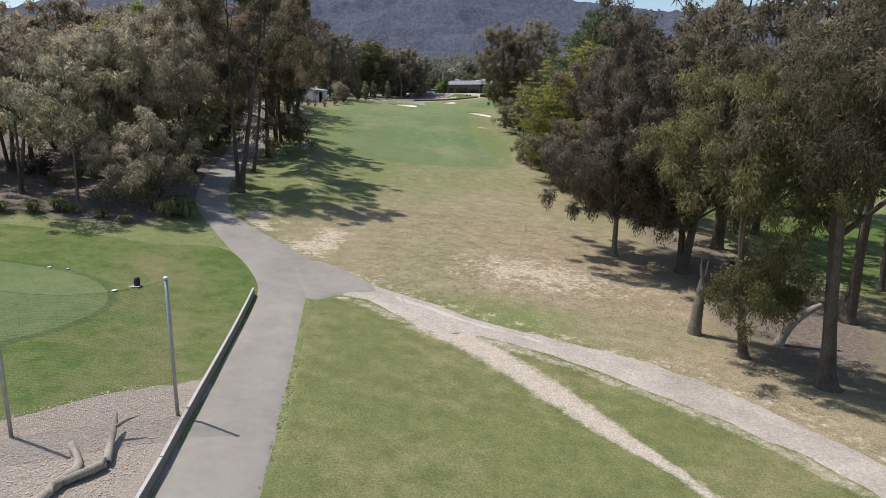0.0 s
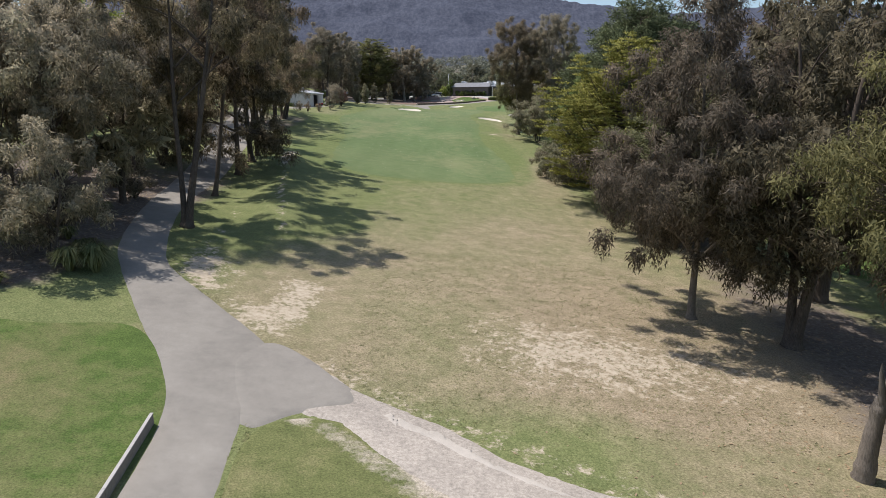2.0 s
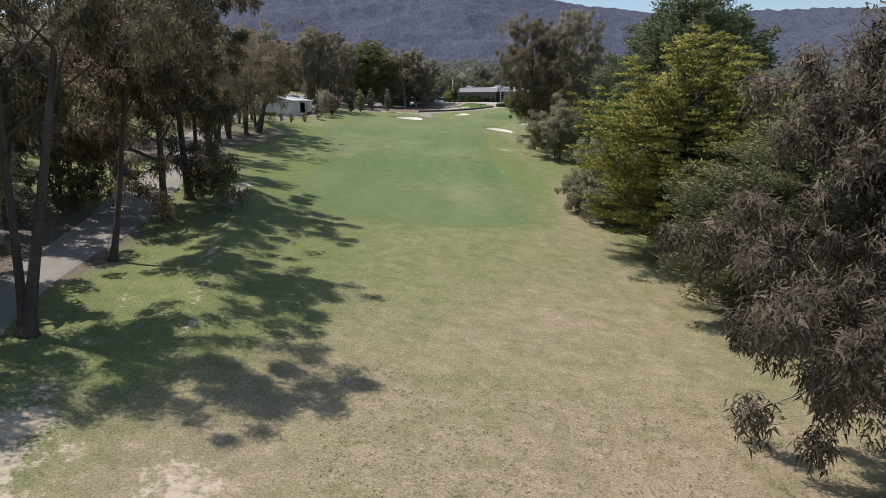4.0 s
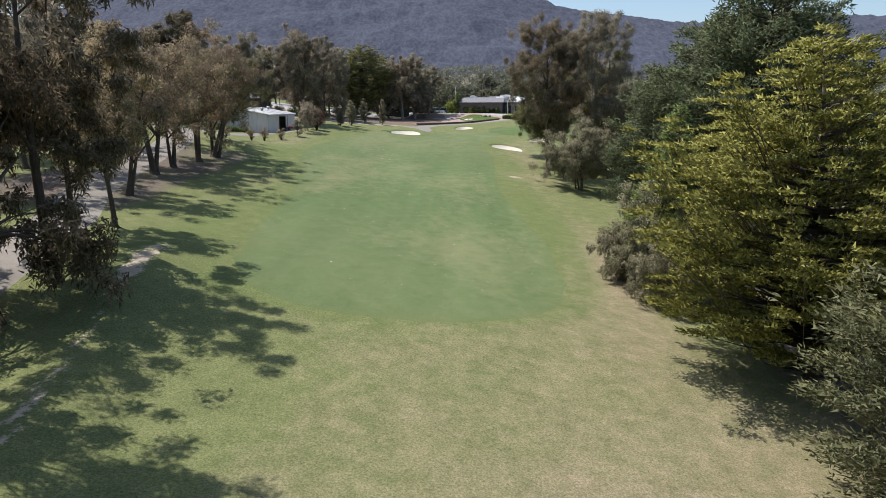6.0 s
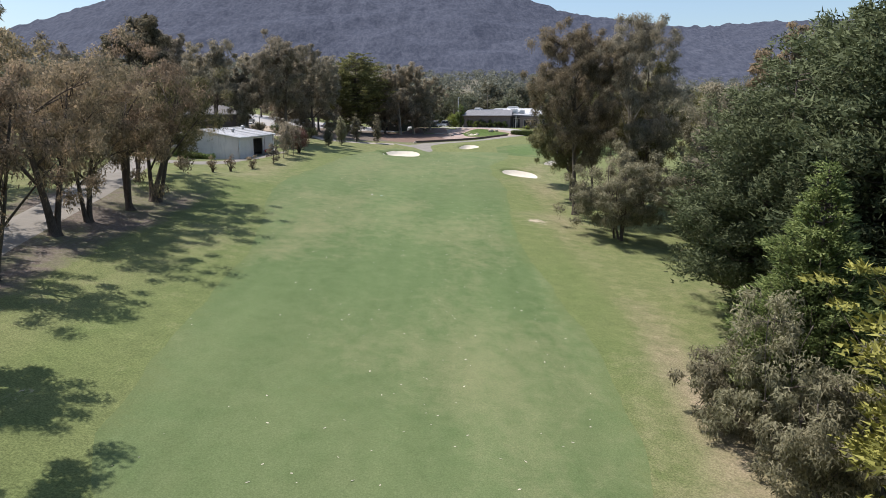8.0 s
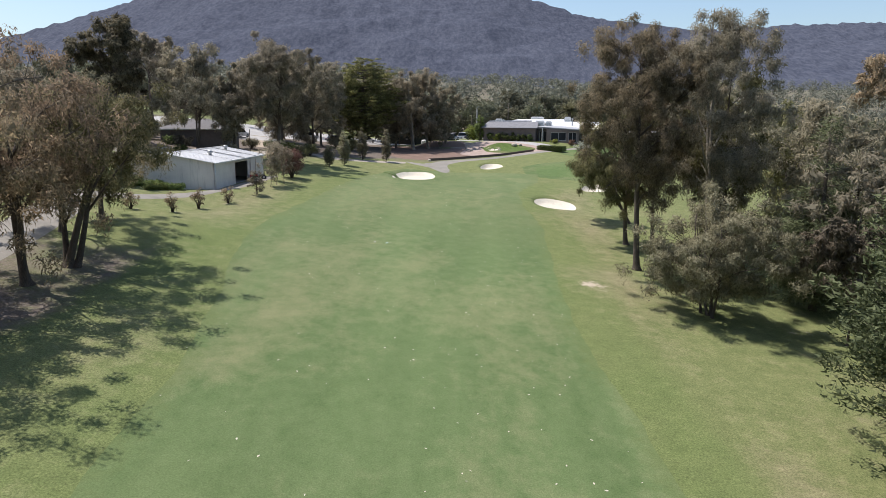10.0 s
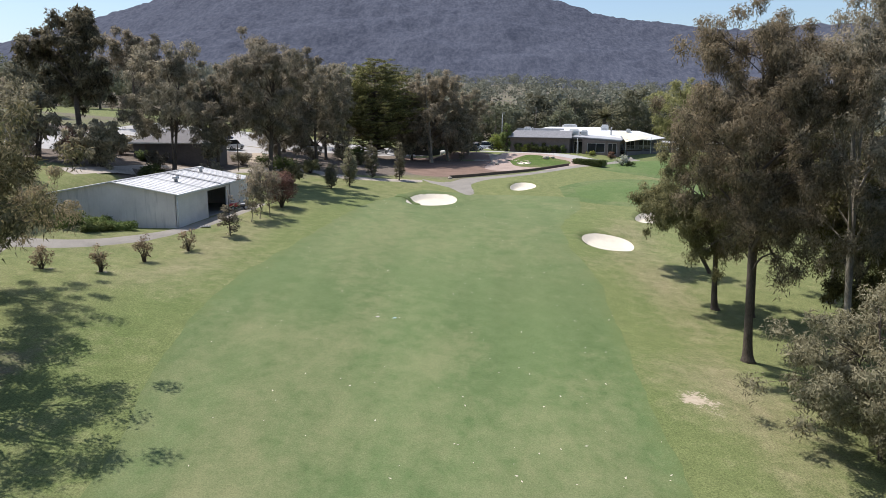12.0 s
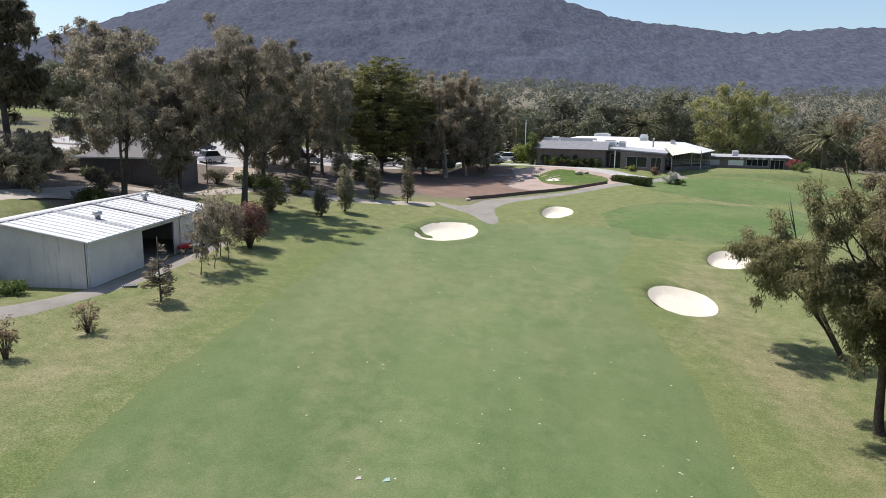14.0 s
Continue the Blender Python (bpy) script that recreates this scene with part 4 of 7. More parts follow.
gum("gum_tree", -31.0, 134.3, 14, 5.8, .38, GUM_BROWN, BARK, 9, 2, 68, 170, .36, .38, hang=.2, shift=(.6, 0), fine=1.8, label="spreading gum tree with olive crown on the bank", group="spreading gums on the bank")
gum("gum_tree", -30.8, 138.5, 13.5, 5.6, .42, GUM_OLIVE, BARK, 10, 3, 58, 170, .36, .36, hang=.2, shift=(2.2, 1), fine=1.8, label="leaning three-stemmed gum tree with open olive crown", group="spreading gums on the bank")
gum("gum_tree", -35.6, 145.8, 11.0, 4.8, .3, GUM_OLIVE, BARK, 131, 2, 48, 170, .36, .26, hang=.2, fine=1.8, shift=(.4, .2), label="forked gum tree with olive crown beside the service path", group="spreading gums on the bank")
gum("gum_tree", -35.0, 150.8, 9.6, 4.4, .2, GUM_BROWN, BARK, 11, 1, 40, 170, .34, .3, hang=.25, fine=2.6, label="small rounded gum tree beside the service path", group="spreading gums on the bank")
gum("gum_tree", -28.5, 52.3, 12.5, 4.6, .36, SAGE, BARK_GREY, 12, 1, 46, 150, .36, .17, hang=.2, fine=1.5, label="grey-leaved gum tree standing in leaf litter", group="bushland gums")
gum("gum_tree", -33.6, 53.6, 12, 4.6, .4, SAGE, BARK, 13, 2, 42, 150, .36, .22, hang=.2, fine=1.5, label="multi-stemmed grey gum tree standing in leaf litter", group="bushland gums")
gum("gum_tree", -28.8, 59.2, 13, 5.0, .42, SAGE, BARK, 14, 1, 52, 150, .38, .16, hang=.2, fine=1.5, label="slim gum tree with grey-green crown in leaf litter", group="bushland gums")
gum("gum_tree", -26.4, 61.5, 14, 5.4, .42, SAGE, BARK, 132, 2, 100, 170, .38, .3, hang=.3, fine=1.7, shift=(.6, 0), label="broad grey-leaved gum tree with a thick forked trunk", group="bushland gums")
gum("gum_tree", -30.6, 62, 13.5, 4.8, .42, SAGE, BARK, 15, 1, 46, 145, .38, .18, fine=1.5, label="slim gum tree with grey-green crown in leaf litter", group="bushland gums")
gum("gum_tree", -32.6, 72, 15, 5.6, .3, GUM, BARK, 16, 2, 70, 170, .4, .3, label="dark gum tree deep in the bushland", group="bushland gums")
gum("gum_tree", -38.5, 85, 14.5, 5.0, .4, GUM_YELLOW, BARK, 17, 1, 70, 115, .42, .3, hang=.1, label="bright yellow-green leafy tree above the bushland", group="bushland gums")
gum("gum_tree", -39.5, 72.5, 16.5, 4.6, .3, GUM_DARK, BARK, 18, 1, 75, 115, .45, .4, label="tall dark gum tree at the back of the bushland", group="bushland gums")
gum("gum_tree", -40, 66, 13, 5, .22, GUM, BARK, 19, 1, 60, 115, .42, .3, label="dense dark gum tree in the bushland", group="bushland gums")
gum("gum_tree", -42, 52, 12, 5, .36, SAGE, BARK, 20, 2, 44, 130, .38, .22, label="multi-stemmed grey gum tree in the bushland", group="bushland gums")
gum("gum_tree", -30.8, 88, 15, 5, .25, GUM, BARK, 21, 1, 60, 115, .42, .3, label="dense dark gum tree beyond the path", group="bushland gums")
gum("gum_tree", -36, 106, 14, 5.5, .25, GUM_BROWN, BARK, 22, 2, 60, 115, .42, .3, label="broad gum tree beyond the path", group="bushland gums")
gum("gum_tree", -41, 118, 17, 6.5, .25, GUM, BARK, 23, 1, 60, 115, .42, .3, label="broad gum tree beyond the path", group="bushland gums")
gum("gum_tree", -44, 135, 17, 6, .3, GUM_BROWN, BARK, 24, 1, 60, 115, .42, .3, label="broad gum tree behind the bank", group="bushland gums")
gum("gum_tree", -58, 150, 22, 7.5, .25, GUM, BARK, 25, 1, 70, 140, .48, .4, label="tall dark gum tree behind the service path", group="bushland gums")
gum("gum_tree", -46.2, 170.8, 12, 5.2, .25, WATTLE, BARK_PALE, 26, 2, 46, 150, .36, .2, fine=1.4, shift=(-2, -2.5), label="open pale-limbed gum tree beside the shed", group="bushland gums")
gum("gum_tree", -56, 175, 12, 5, .2, SAGE, BARK_PALE, 27, 2, 60, 120, .44, .25, label="open grey-green gum tree behind the shed", group="bushland gums")
gum("gum_tree", -54, 196.5, 6.2, 2.6, .2, SAGE, BARK, 28, 1, 60, 120, .44, .25, label="rounded olive-green gum tree behind the shed", group="bushland gums")
gum("gum_tree", -29.6, 84.5, 9, 3.6, .1, GUM_DARK, BARK, 134, 2, 46, 150, .36, .2, fine=1.4, label="low bushy dark gum tree beyond the path", group="bushland gums")
gum("gum_tree", -29.8, 78.5, 13, 4.4, .2, GUM, BARK, 29, 1, 55, 120, .44, .24, label="dense dull-green gum tree beside the path", group="bushland gums")
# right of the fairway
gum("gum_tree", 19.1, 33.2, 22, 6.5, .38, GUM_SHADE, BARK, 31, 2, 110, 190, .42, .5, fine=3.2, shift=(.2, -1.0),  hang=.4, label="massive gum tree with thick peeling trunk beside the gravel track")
gum("gum_tree", 16.2, 36.6, 16.5, 4.4, .42, GUM_DULL, BARK, 32, 1, 60, 190, .4, .32, fine=3.2, hang=.5, shift=(-1.9, -.6), skirt=8, arc=(-2.2, 1.5), reach=.45, label="gum tree with dull olive foliage above the dry grass")
gum("gum_tree", 13.4, 56, 18.5, 6.0, .07, GUM_GREY, BARK_GREY, 33, 1, 118, 200, .42, .3, fine=2.4, inner=12, shift=(-.5, -.6), hang=.5, label="bushy grey-green gum tree with pale trunk on dry grass")
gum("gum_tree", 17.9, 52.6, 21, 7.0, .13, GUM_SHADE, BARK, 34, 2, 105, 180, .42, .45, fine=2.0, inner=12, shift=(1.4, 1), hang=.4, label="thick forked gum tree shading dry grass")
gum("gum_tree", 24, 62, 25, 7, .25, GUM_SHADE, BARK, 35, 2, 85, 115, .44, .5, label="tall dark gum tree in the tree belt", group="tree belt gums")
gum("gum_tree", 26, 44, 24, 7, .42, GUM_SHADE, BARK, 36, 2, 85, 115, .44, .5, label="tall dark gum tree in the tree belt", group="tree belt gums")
gum("gum_tree", 30, 30, 22, 6, .42, GUM, BARK, 37, 1, 70, 115, .44, .4, label="tall dark gum tree in the tree belt", group="tree belt gums")
gum("gum_tree", 23.6, 69, 22.5, 6.2, .15, GUM_GREY, BARK, 38, 1, 100, 150, .42, .3, label="dense gum tree in the tree belt", group="tree belt gums")
conifer("gold_cypress", 18.2, 90.5, 18.4, 9.6, CYPRESS_GOLD, 41, .05, .5, 72, 34, .25, .18, .36, "broad golden cypress with layered bright sprays", around=17, tuft=.8, level=.25, ratio=.42, out=.7, inner=.42, droop=-.2, shift=(-1.2, 0))
conifer("pine_tree", 19.6, 77.0, 14.5, 7.8, PINE_SOFT, 42, .02, .5, 100, 24, .275, .7, .2, "soft dull-green pine with feathery boughs", around=12, ratio=.3, tuft=.9, out=.7)
conifer("cone_cypress", 15.0, 106, 13.6, 3.9, CONE_GREEN, 43, .03, .8, 52, 30, .2, .5, .45, "narrow bright green conical cypress", around=27, tuft=.5, trunk=.15, ratio=.4)
for x, y, h, r, k in [(12.7, 103.4, 7.2, 2.8, 44), (13.0, 100.2, 5.2, 2.2, 45), (16.2, 101.2, 8.2, 2.8, 65), (12.2, 106.6, 5.0, 2.2, 66)]:
    gum("wattle_shrub", x, y, h, r, .02, WATTLE, BARK_GREY, k, 4, 46, 190, .24, .08, hang=.4, fork=.08, sink=.05, fine=1.3, label="loose pale grey-green wattle shrub beside the rough", group="wattle shrubs")
conifer("pine_tree", 20.5, 122, 19.2, 7.8, PINE_GREEN, 46, .02, .36, 92, 26, .31, .7, .25, "dense dark green pine sweeping to the ground", group="pine belt", around=16, ratio=.34, tuft=.95, out=.5)
conifer("pine_tree", 24.2, 114, 26.5, 8.4, PINE_GREEN, 47, .05, .33, 68, 26, .4, .7, .25, "tall dark green pine in a belt", group="pine belt", around=17, ratio=.34, tuft=1.05, out=.5)
conifer("pine_tree", 31, 131, 25, 8.6, PINE_GREEN, 50, .05, .33, 50, 26, .46, .75, .12, "dark green pine in a belt", group="pine belt", around=17, ratio=.34, tuft=1.05, out=.5)
conifer("pine_tree", 26, 127, 23.5, 7.5, PINE_GREEN, 67, .1, .3, 75, 24, .38, .7, .25, "tall dark green pine in a belt", group="pine belt", around=15, ratio=.34, tuft=1.05, out=.5)
conifer("pine_tree", 36, 138, 24, 8.0, PINE_GREEN, 64, .3, .33, 45, 26, .55, .75, .12, "tall dark green pine in a belt", group="pine belt", around=12, ratio=.45, tuft=1.3, out=.8)
gum("gum_tree", 39, 166, 25, 4.2, .4, GUM_BROWN, BARK, 51, 1, 60, 150, .44, .4, label="tall olive gum tree rising behind the pines", group="tree belt gums")
conifer("she_oak", 24.3, 149.5, 15.5, 4.2, PINE_GREEN, 52, .04, .8, 100, 22, .5, .8, .05, "dark drooping she-oak beside the rough", around=8, ratio=.1, tuft=.9, out=.6, droop=.3)
gum("gum_tree", 23.2, 141.8, 11, 2.6, .2, GUM_GREY, BARK, 53, 1, 40, 160, .36, .12, label="thin young gum tree at the edge of the rough", group="tree belt gums")
gum("bush_tree", 14.7, 144.9, 8.6, 5.0, .16, WATTLE, BARK, 54, 4, 110, 260, .28, trunk=.18, fine=1.8, inner=26, hang=.1, label="low round dense-leaved tree with several stems", sink=.1)
gum("gum_tree", 11.8, 157.1, 22.6, 4.8, .24, GUM_DARK, BARK, 55, 1, 140, 200, .36, .38, fine=2.5, hang=.35, fork=.15, inner=9, shift=(-.9, 0), bare=((-3.4, -1, 8.0), (2.6, 1, 5.4), (1, -2, 9)), label="tall narrow gum tree with open crown at the fairway edge", group="fairway edge gums")
gum("gum_tree", 13.2, 168.8, 13.6, 3.9, .32, GUM_OLIVE, BARK, 56, 1, 75, 200, .38, .34, fine=2.5, hang=.3, shift=(-1.5, .2), fork=.15, inner=8, bare=((.6, .4, 18.6), (-1.4, .2, 17.2), (-3.6, -.6, 14.6), (-4.2, .4, 13.2)), label="gum tree with a dead leafless top beside the bunkers", group="fairway edge gums")
gum("gum_tree", 15.6, 178.4, 8.4, 3.0, .5, GUM_OLIVE, BARK, 156, 2, 46, 200, .34, .2, fine=2.0, hang=.2, shift=(-4.6, .4), lean=(-1.2, 0), fork=.15, inner=8, bare=((-4.4, 0, 10.6), (-2.6, .5, 11.4)), label="low gum tree leaning out over a sand bunker", group="fairway edge gums")
gum("gum_tree", 15.7, 167.7, 19, 4.6, .2, GUM_DARK, BARK, 57, 1, 115, 210, .36, .26, hang=.2, shift=(-1.2, 0), inner=9, fine=2.5, label="gum tree at the fairway edge", group="fairway edge gums")
gum("gum_tree", 18.6, 158.5, 26.5, 5.0, .14, GUM, BARK_PALE, 58, 2, 120, 180, .38, .34, fine=2.5, hang=.5, inner=9, label="tall pale-limbed gum tree at the fairway edge", group="fairway edge gums")
gum("gum_tree", 21.5, 164, 21, 4.8, .1, GUM_DULL, BARK, 158, 1, 110, 150, .4, .32, fine=1.8, label="leafy gum tree crowded among others", group="fairway edge gums")
gum("gum_tree", 24, 172.5, 21, 5, .12, GUM, BARK_PALE, 59, 1, 90, 160, .4, .34, fine=1.5, label="tall gum tree behind the fairway edge", group="fairway edge gums")
gum("gum_tree", 40, 190, 15, 7, .2, GUM_OLIVE, BARK, 60, 1, 75, 150, .42, .4, hang=.1, label="broad rounded olive-green tree", group="tree belt gums")
gum("gum_tree", 30, 160, 18, 6, .12, GUM, BARK, 61, 1, 65, 150, .42, .36, label="dark gum tree in the tree belt", group="tree belt gums")
gum("gum_tree", 27.5, 150.5, 15, 5, .1, GUM, BARK, 62, 1, 75, 150, .42, .3, label="dense dark gum tree in the tree belt", group="tree belt gums")
gum("gum_tree", 34, 176, 15, 5.5, .1, GUM_OLIVE, BARK, 63, 2, 75, 140, .44, .3, label="broad olive gum tree in the tree belt", group="tree belt gums")
# round the clubhouse
gum("gum_tree", -10.5, 257.5, 14.5, 4.2, .16, GUM, BARK_PALE, 83, 2, 75, 202, .44, .26, skirt=5, fine=1.5, inner=13, label="gum tree with pale limbs on the mulched bank", group="gums on the bank")
gum("gum_tree", -25.5, 263, 19, 5, .2, GUM, BARK, 84, 1, 75, 140, .46, .3, label="dull green gum tree behind the cypress", group="gums on the bank")
gum("gum_tree", -34.7, 202.8, 19.5, 6.2, .28, GUM, BARK, 71, 1, 105, 229, .42, .44, hang=.25, fine=1.5, shift=(1.6, 0), inner=13, label="large dark-trunked gum tree behind the shed", group="gums by the car park")
gum("gum_tree", -41.5, 202.4, 12.5, 3.6, .26, GUM, BARK, 72, 1, 60, 216, .42, .34, fine=1.5, inner=13, label="gum tree close behind the shed", group="gums by the car park")
gum("gum_tree", -46.7, 200.8, 16.5, 5.8, .26, GUM, BARK, 73, 2, 70, 202, .42, .3, fine=1.5, inner=13, label="gum tree beside the low dark hut", group="gums by the car park")
gum("gum_tree", -35.4, 237, 18.5, 4.6, .2, GUM, BARK, 174, 1, 90, 202, .42, .34, skirt=5, fine=1.5, inner=13, label="gum tree on the litter behind the young cypresses", group="gums by the car park")
gum("gum_tree", -38.9, 221, 17.8, 6.0, .26, GUM, BARK, 74, 1, 85, 202, .42, .34, skirt=5, fine=1.5, inner=13, label="gum tree beside the car park", group="gums by the car park")
gum("gum_tree", -34.4, 226.5, 17.5, 6.0, .26, GUM, BARK, 75, 1, 85, 202, .42, .36, skirt=5, fine=1.5, inner=13, label="gum tree beside the car park", group="gums by the car park")
conifer("dark_cypress", -28.2, 248, 20, 8.4, CYPRESS_DARK, 76, .1, .38, 60, 34, .34, .17, .36, "large dark green cypress with gold-tipped sprays", around=15, tuft=1.0, level=.25, ratio=.42, out=.7, inner=.42, droop=-.2)
gum("gum_tree", -17.6, 251.5, 19.5, 5.8, .14, SAGE, BARK_PALE, 77, 2, 85, 216, .46, .36, skirt=5, fine=1.5, inner=13, label="gum tree with pale limbs on the mulched bank", group="gums on the bank")
gum("gum_tree", -14.5, 255, 17.5, 5.0, .14, SAGE, BARK_PALE, 78, 2, 75, 202, .46, .3, skirt=5, fine=1.5, inner=13, label="gum tree leaning over the mulched bank", group="gums on the bank")
gum("gum_tree", -21.9, 254, 16, 4.4, .2, GUM, BARK, 79, 1, 50, 202, .46, .3, skirt=5, inner=13, label="slim gum tree on the mulched bank", group="gums on the bank")
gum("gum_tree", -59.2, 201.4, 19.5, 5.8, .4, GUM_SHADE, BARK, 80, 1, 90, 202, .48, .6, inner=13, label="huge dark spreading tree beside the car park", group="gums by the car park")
gum("gum_tree", -73, 242, 19, 6.5, .2, GUM, BARK, 81, 1, 80, 140, .5, .5, label="tall dark gum tree beyond the car park", group="gums by the car park")
gum("gum_tree", 41, 289, 15.6, 9.0, .14, BROAD_LEAF, BARK, 82, 2, 120, 150, .5, .4, label="broad green gum tree behind the annexe", group="gums on the bank")
for i, (x, y, h, r) in enumerate([(33, 52, 22, 6.5), (31, 70, 23, 6.5), (36, 38, 20, 6), (40, 60, 20, 6.5), (38, 84, 20, 6.5), (-38, 60, 12, 4.5), (-47, 62, 13.5, 5), (-26, 68, 11, 3.4), (-48, 84, 15, 5), (-46, 95, 15.5, 6), (-50, 108, 18, 6.5), (-52, 124, 17, 6), (-68, 184, 14, 6), (-62, 196, 9, 3.4), (-44, 236, 16, 5), (-70, 250, 13, 5), (-56, 262, 18, 6), (-42, 262, 17, 5.5), (-34, 272, 18, 6), (-26, 280, 17, 5.5), (-44, 240, 15, 4.5)]):
    gum("gum_tree", x, y, h, r, .42 if x > 0 else .18, ((GUM, GUM_SHADE, GUM) if x > 0 else (GUM, SAGE, GUM_BROWN))[i % 3], BARK, 120 + i, 1 + i % 2, 55, 95, .55, .3, label="dense dull-green gum tree in the tree belt", group="tree belt gums")


# ---- far woods and hills ----
FAR_LEAF = leaf_material("far_leaf", (.092, .095, .062), (.165, .166, .105), (.19, .188, .122), .3, .2, .12, own=1.5)
# wood below the hills: haze painted into the leaf as a paler, bluer tone
HAZED_WOOD_LEAF = leaf_material("hazed_wood_leaf", (.09, .096, .074), (.16, .164, .125), (.215, .21, .16), .3, .25, .03)
rng = np.random.RandomState(77)


def far_tree_mesh(seed):
    r = np.random.RandomState(seed)
    n = 24
    q = r.normal(size=(n, 3))
    q /= np.linalg.norm(q, axis=1)[:, None]
    q *= r.uniform(.4, 1, n)[:, None]
    cs = np.stack([q[:, 0] * 4.8 * (1 - .25 * q[:, 2]), q[:, 1] * 4.8 * (1 - .25 * q[:, 2]), 6.2 + q[:, 2] * 5.4], 1)
    return leaf_mesh("crown", leaves(cs, r.uniform(1.2, 2.1, n), 70, .78, .15, .85, .5, r), FAR_LEAF)


far_meshes = [far_tree_mesh(s) for s in range(5)]
fv, ff = tube([(0, 0, -.5), (.1, .1, 3), (-.2, .2, 7), (0, 0, 10.5)], [.3, .24, .16, .04], 7)
far_trunk = mesh_of("trunk", fv, ff, BARK_GREY, True)
spots = []
while len(spots) < 250:
    x, y = rng.uniform(-150, 150), 284 + 136 * rng.uniform(0, 1) ** .8
    if y < 306 and -14 < x < 58 or math.hypot(x - 42, y - 290) < 15 or min([abs(x - a) + abs(y - b) for a, b in spots] or [99]) < 5:
        continue
    spots.append((x, y))
for x, y in [(-80, 196), (-92, 180), (-88, 232), (-100, 250), (-75, 165), (-95, 140), (-70, 120), (-78, 100), (-62, 92), (62, 240), (72, 222), (84, 262), (58, 205), (66, 180), (52, 150), (60, 130), (50, 110), (48, 86), (46, 62), (48, 40), (60, 20), (-66, 60), (-58, 45), (-62, 110)]:
    spots.append((x, y))
for i, (x, y) in enumerate(spots):
    ob = thing("gum_tree", x, y, gz(x, y) - .2, rng.uniform(0, 360))
    k = rng.uniform(.65, 1.3)
    ob.scale = (k, k, k * rng.uniform(.85, 1.15))
    child("trunk", far_trunk, ob)
    child("crown", far_meshes[i % 5], ob)
    tagged(ob, "distant grey-green gum tree in open woodland", "tree", "distant woodland trees")


def woods():
    """The unbroken wood between the clubhouse and the hills."""
    r = np.random.RandomState(5)
    n = 1250
    y = 345 + 840 * r.uniform(0, 1, n) ** 1.4
    x = r.uniform(-1, 1, n) * (60 + y * .62)
    z = land(x, y)
    cs, rs, hearts = [], [], []
    for a, b, c in zip(x, y, z):
        for _ in range(5):
            hearts.append((a, b, c + 6))
            cs.append((a + r.normal() * 3, b + r.normal() * 3, c + r.uniform(2, 14)))
            rs.append(r.uniform(2.6, 4.8))
    lv = leaves(np.array(cs), np.array(rs), 34, 1.3, .1, .8, .6, r, heart=np.repeat(np.array(hearts), 34, axis=0))
    return tagged(new("woodland", leaf_mesh("woodland", lv, HAZED_WOOD_LEAF)), "dense grey-green eucalypt woodland below the hills", "woodland", kind="stuff")


woods()
RIDGE = [(70, 2.5), (44, 3.2), (36.8, 4.0), (31.7, 5.6), (26.9, 7.45), (22, 9.3), (16, 9.9), (10, 10.0), (4, 9.8), (-1, 9.3), (-4, 8.6), (-7, 7.45), (-9.6, 6.75), (-12.9, 6.7), (-14.5, 6.05), (-18, 5.8), (-22.3, 6.05), (-28, 5.9), (-36, 5.2), (-50, 4.0), (-72, 2.5)]


def hills():
    az = np.linspace(68, -70, 620)
    rr = np.array([a for a, _ in RIDGE])[::-1]
    ee = np.array([e for _, e in RIDGE])[::-1]
    dist = np.linspace(0, 1, 90)
    v = []
    for k in dist:
        for a in az:
            e = np.mean(np.interp([a - 2, a - 1, a, a + 1, a + 2], rr, ee))
            far = 1300 + 2500 * k
            top = 3800 * math.tan(radians(e)) + 20
            rise = top * (k ** 1.35) * (.93 + .07 * k)
            px, py = -math.sin(radians(a)) * far, 100 + math.cos(radians(a)) * far
            spur = noise.fractal(Vector((px * .0016, py * .0016, 3.1)), 1.0, 2.0, 5)
            fine = noise.fractal(Vector((px * .02, py * .02, 9.0)), 1.0, 2.0, 3)
            z = 25 + rise + spur * 62 * math.sin(math.pi * min(k, 1)) * (.4 + e / 12) + fine * 11 * (.3 + k) - 40 * (1 - k) ** 3
            v.append((px, py, z))
    w = len(az)
    f = [(i * w + j, i * w + j + 1, (i + 1) * w + j + 1, (i + 1) * w + j) for i in range(len(dist) - 1) for j in range(w - 1)]
    m, t, b = nodes("hazed_forest_hill", .95, .05)
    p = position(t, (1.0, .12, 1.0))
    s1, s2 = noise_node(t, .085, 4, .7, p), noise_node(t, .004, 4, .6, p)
    # Distance haze is put into these blue-grey colours; no air is modelled.
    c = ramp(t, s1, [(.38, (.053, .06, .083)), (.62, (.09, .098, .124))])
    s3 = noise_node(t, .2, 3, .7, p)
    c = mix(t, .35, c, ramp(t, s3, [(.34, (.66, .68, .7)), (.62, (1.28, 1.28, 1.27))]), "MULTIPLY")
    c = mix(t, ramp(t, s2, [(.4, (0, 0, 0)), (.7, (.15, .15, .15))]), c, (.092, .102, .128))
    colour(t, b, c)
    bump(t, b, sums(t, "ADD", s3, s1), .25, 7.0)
    return tagged(new("backdrop", mesh_of("backdrop", v, f, m, True)), "forested mountain ridge with distance haze painted blue-grey", "mountain", kind="structure")


hills()


# ---- buildings ----
IRON = plain("grey_sheet_wall", (.7, .66, .62), .55, .0, .2, .6, .4)


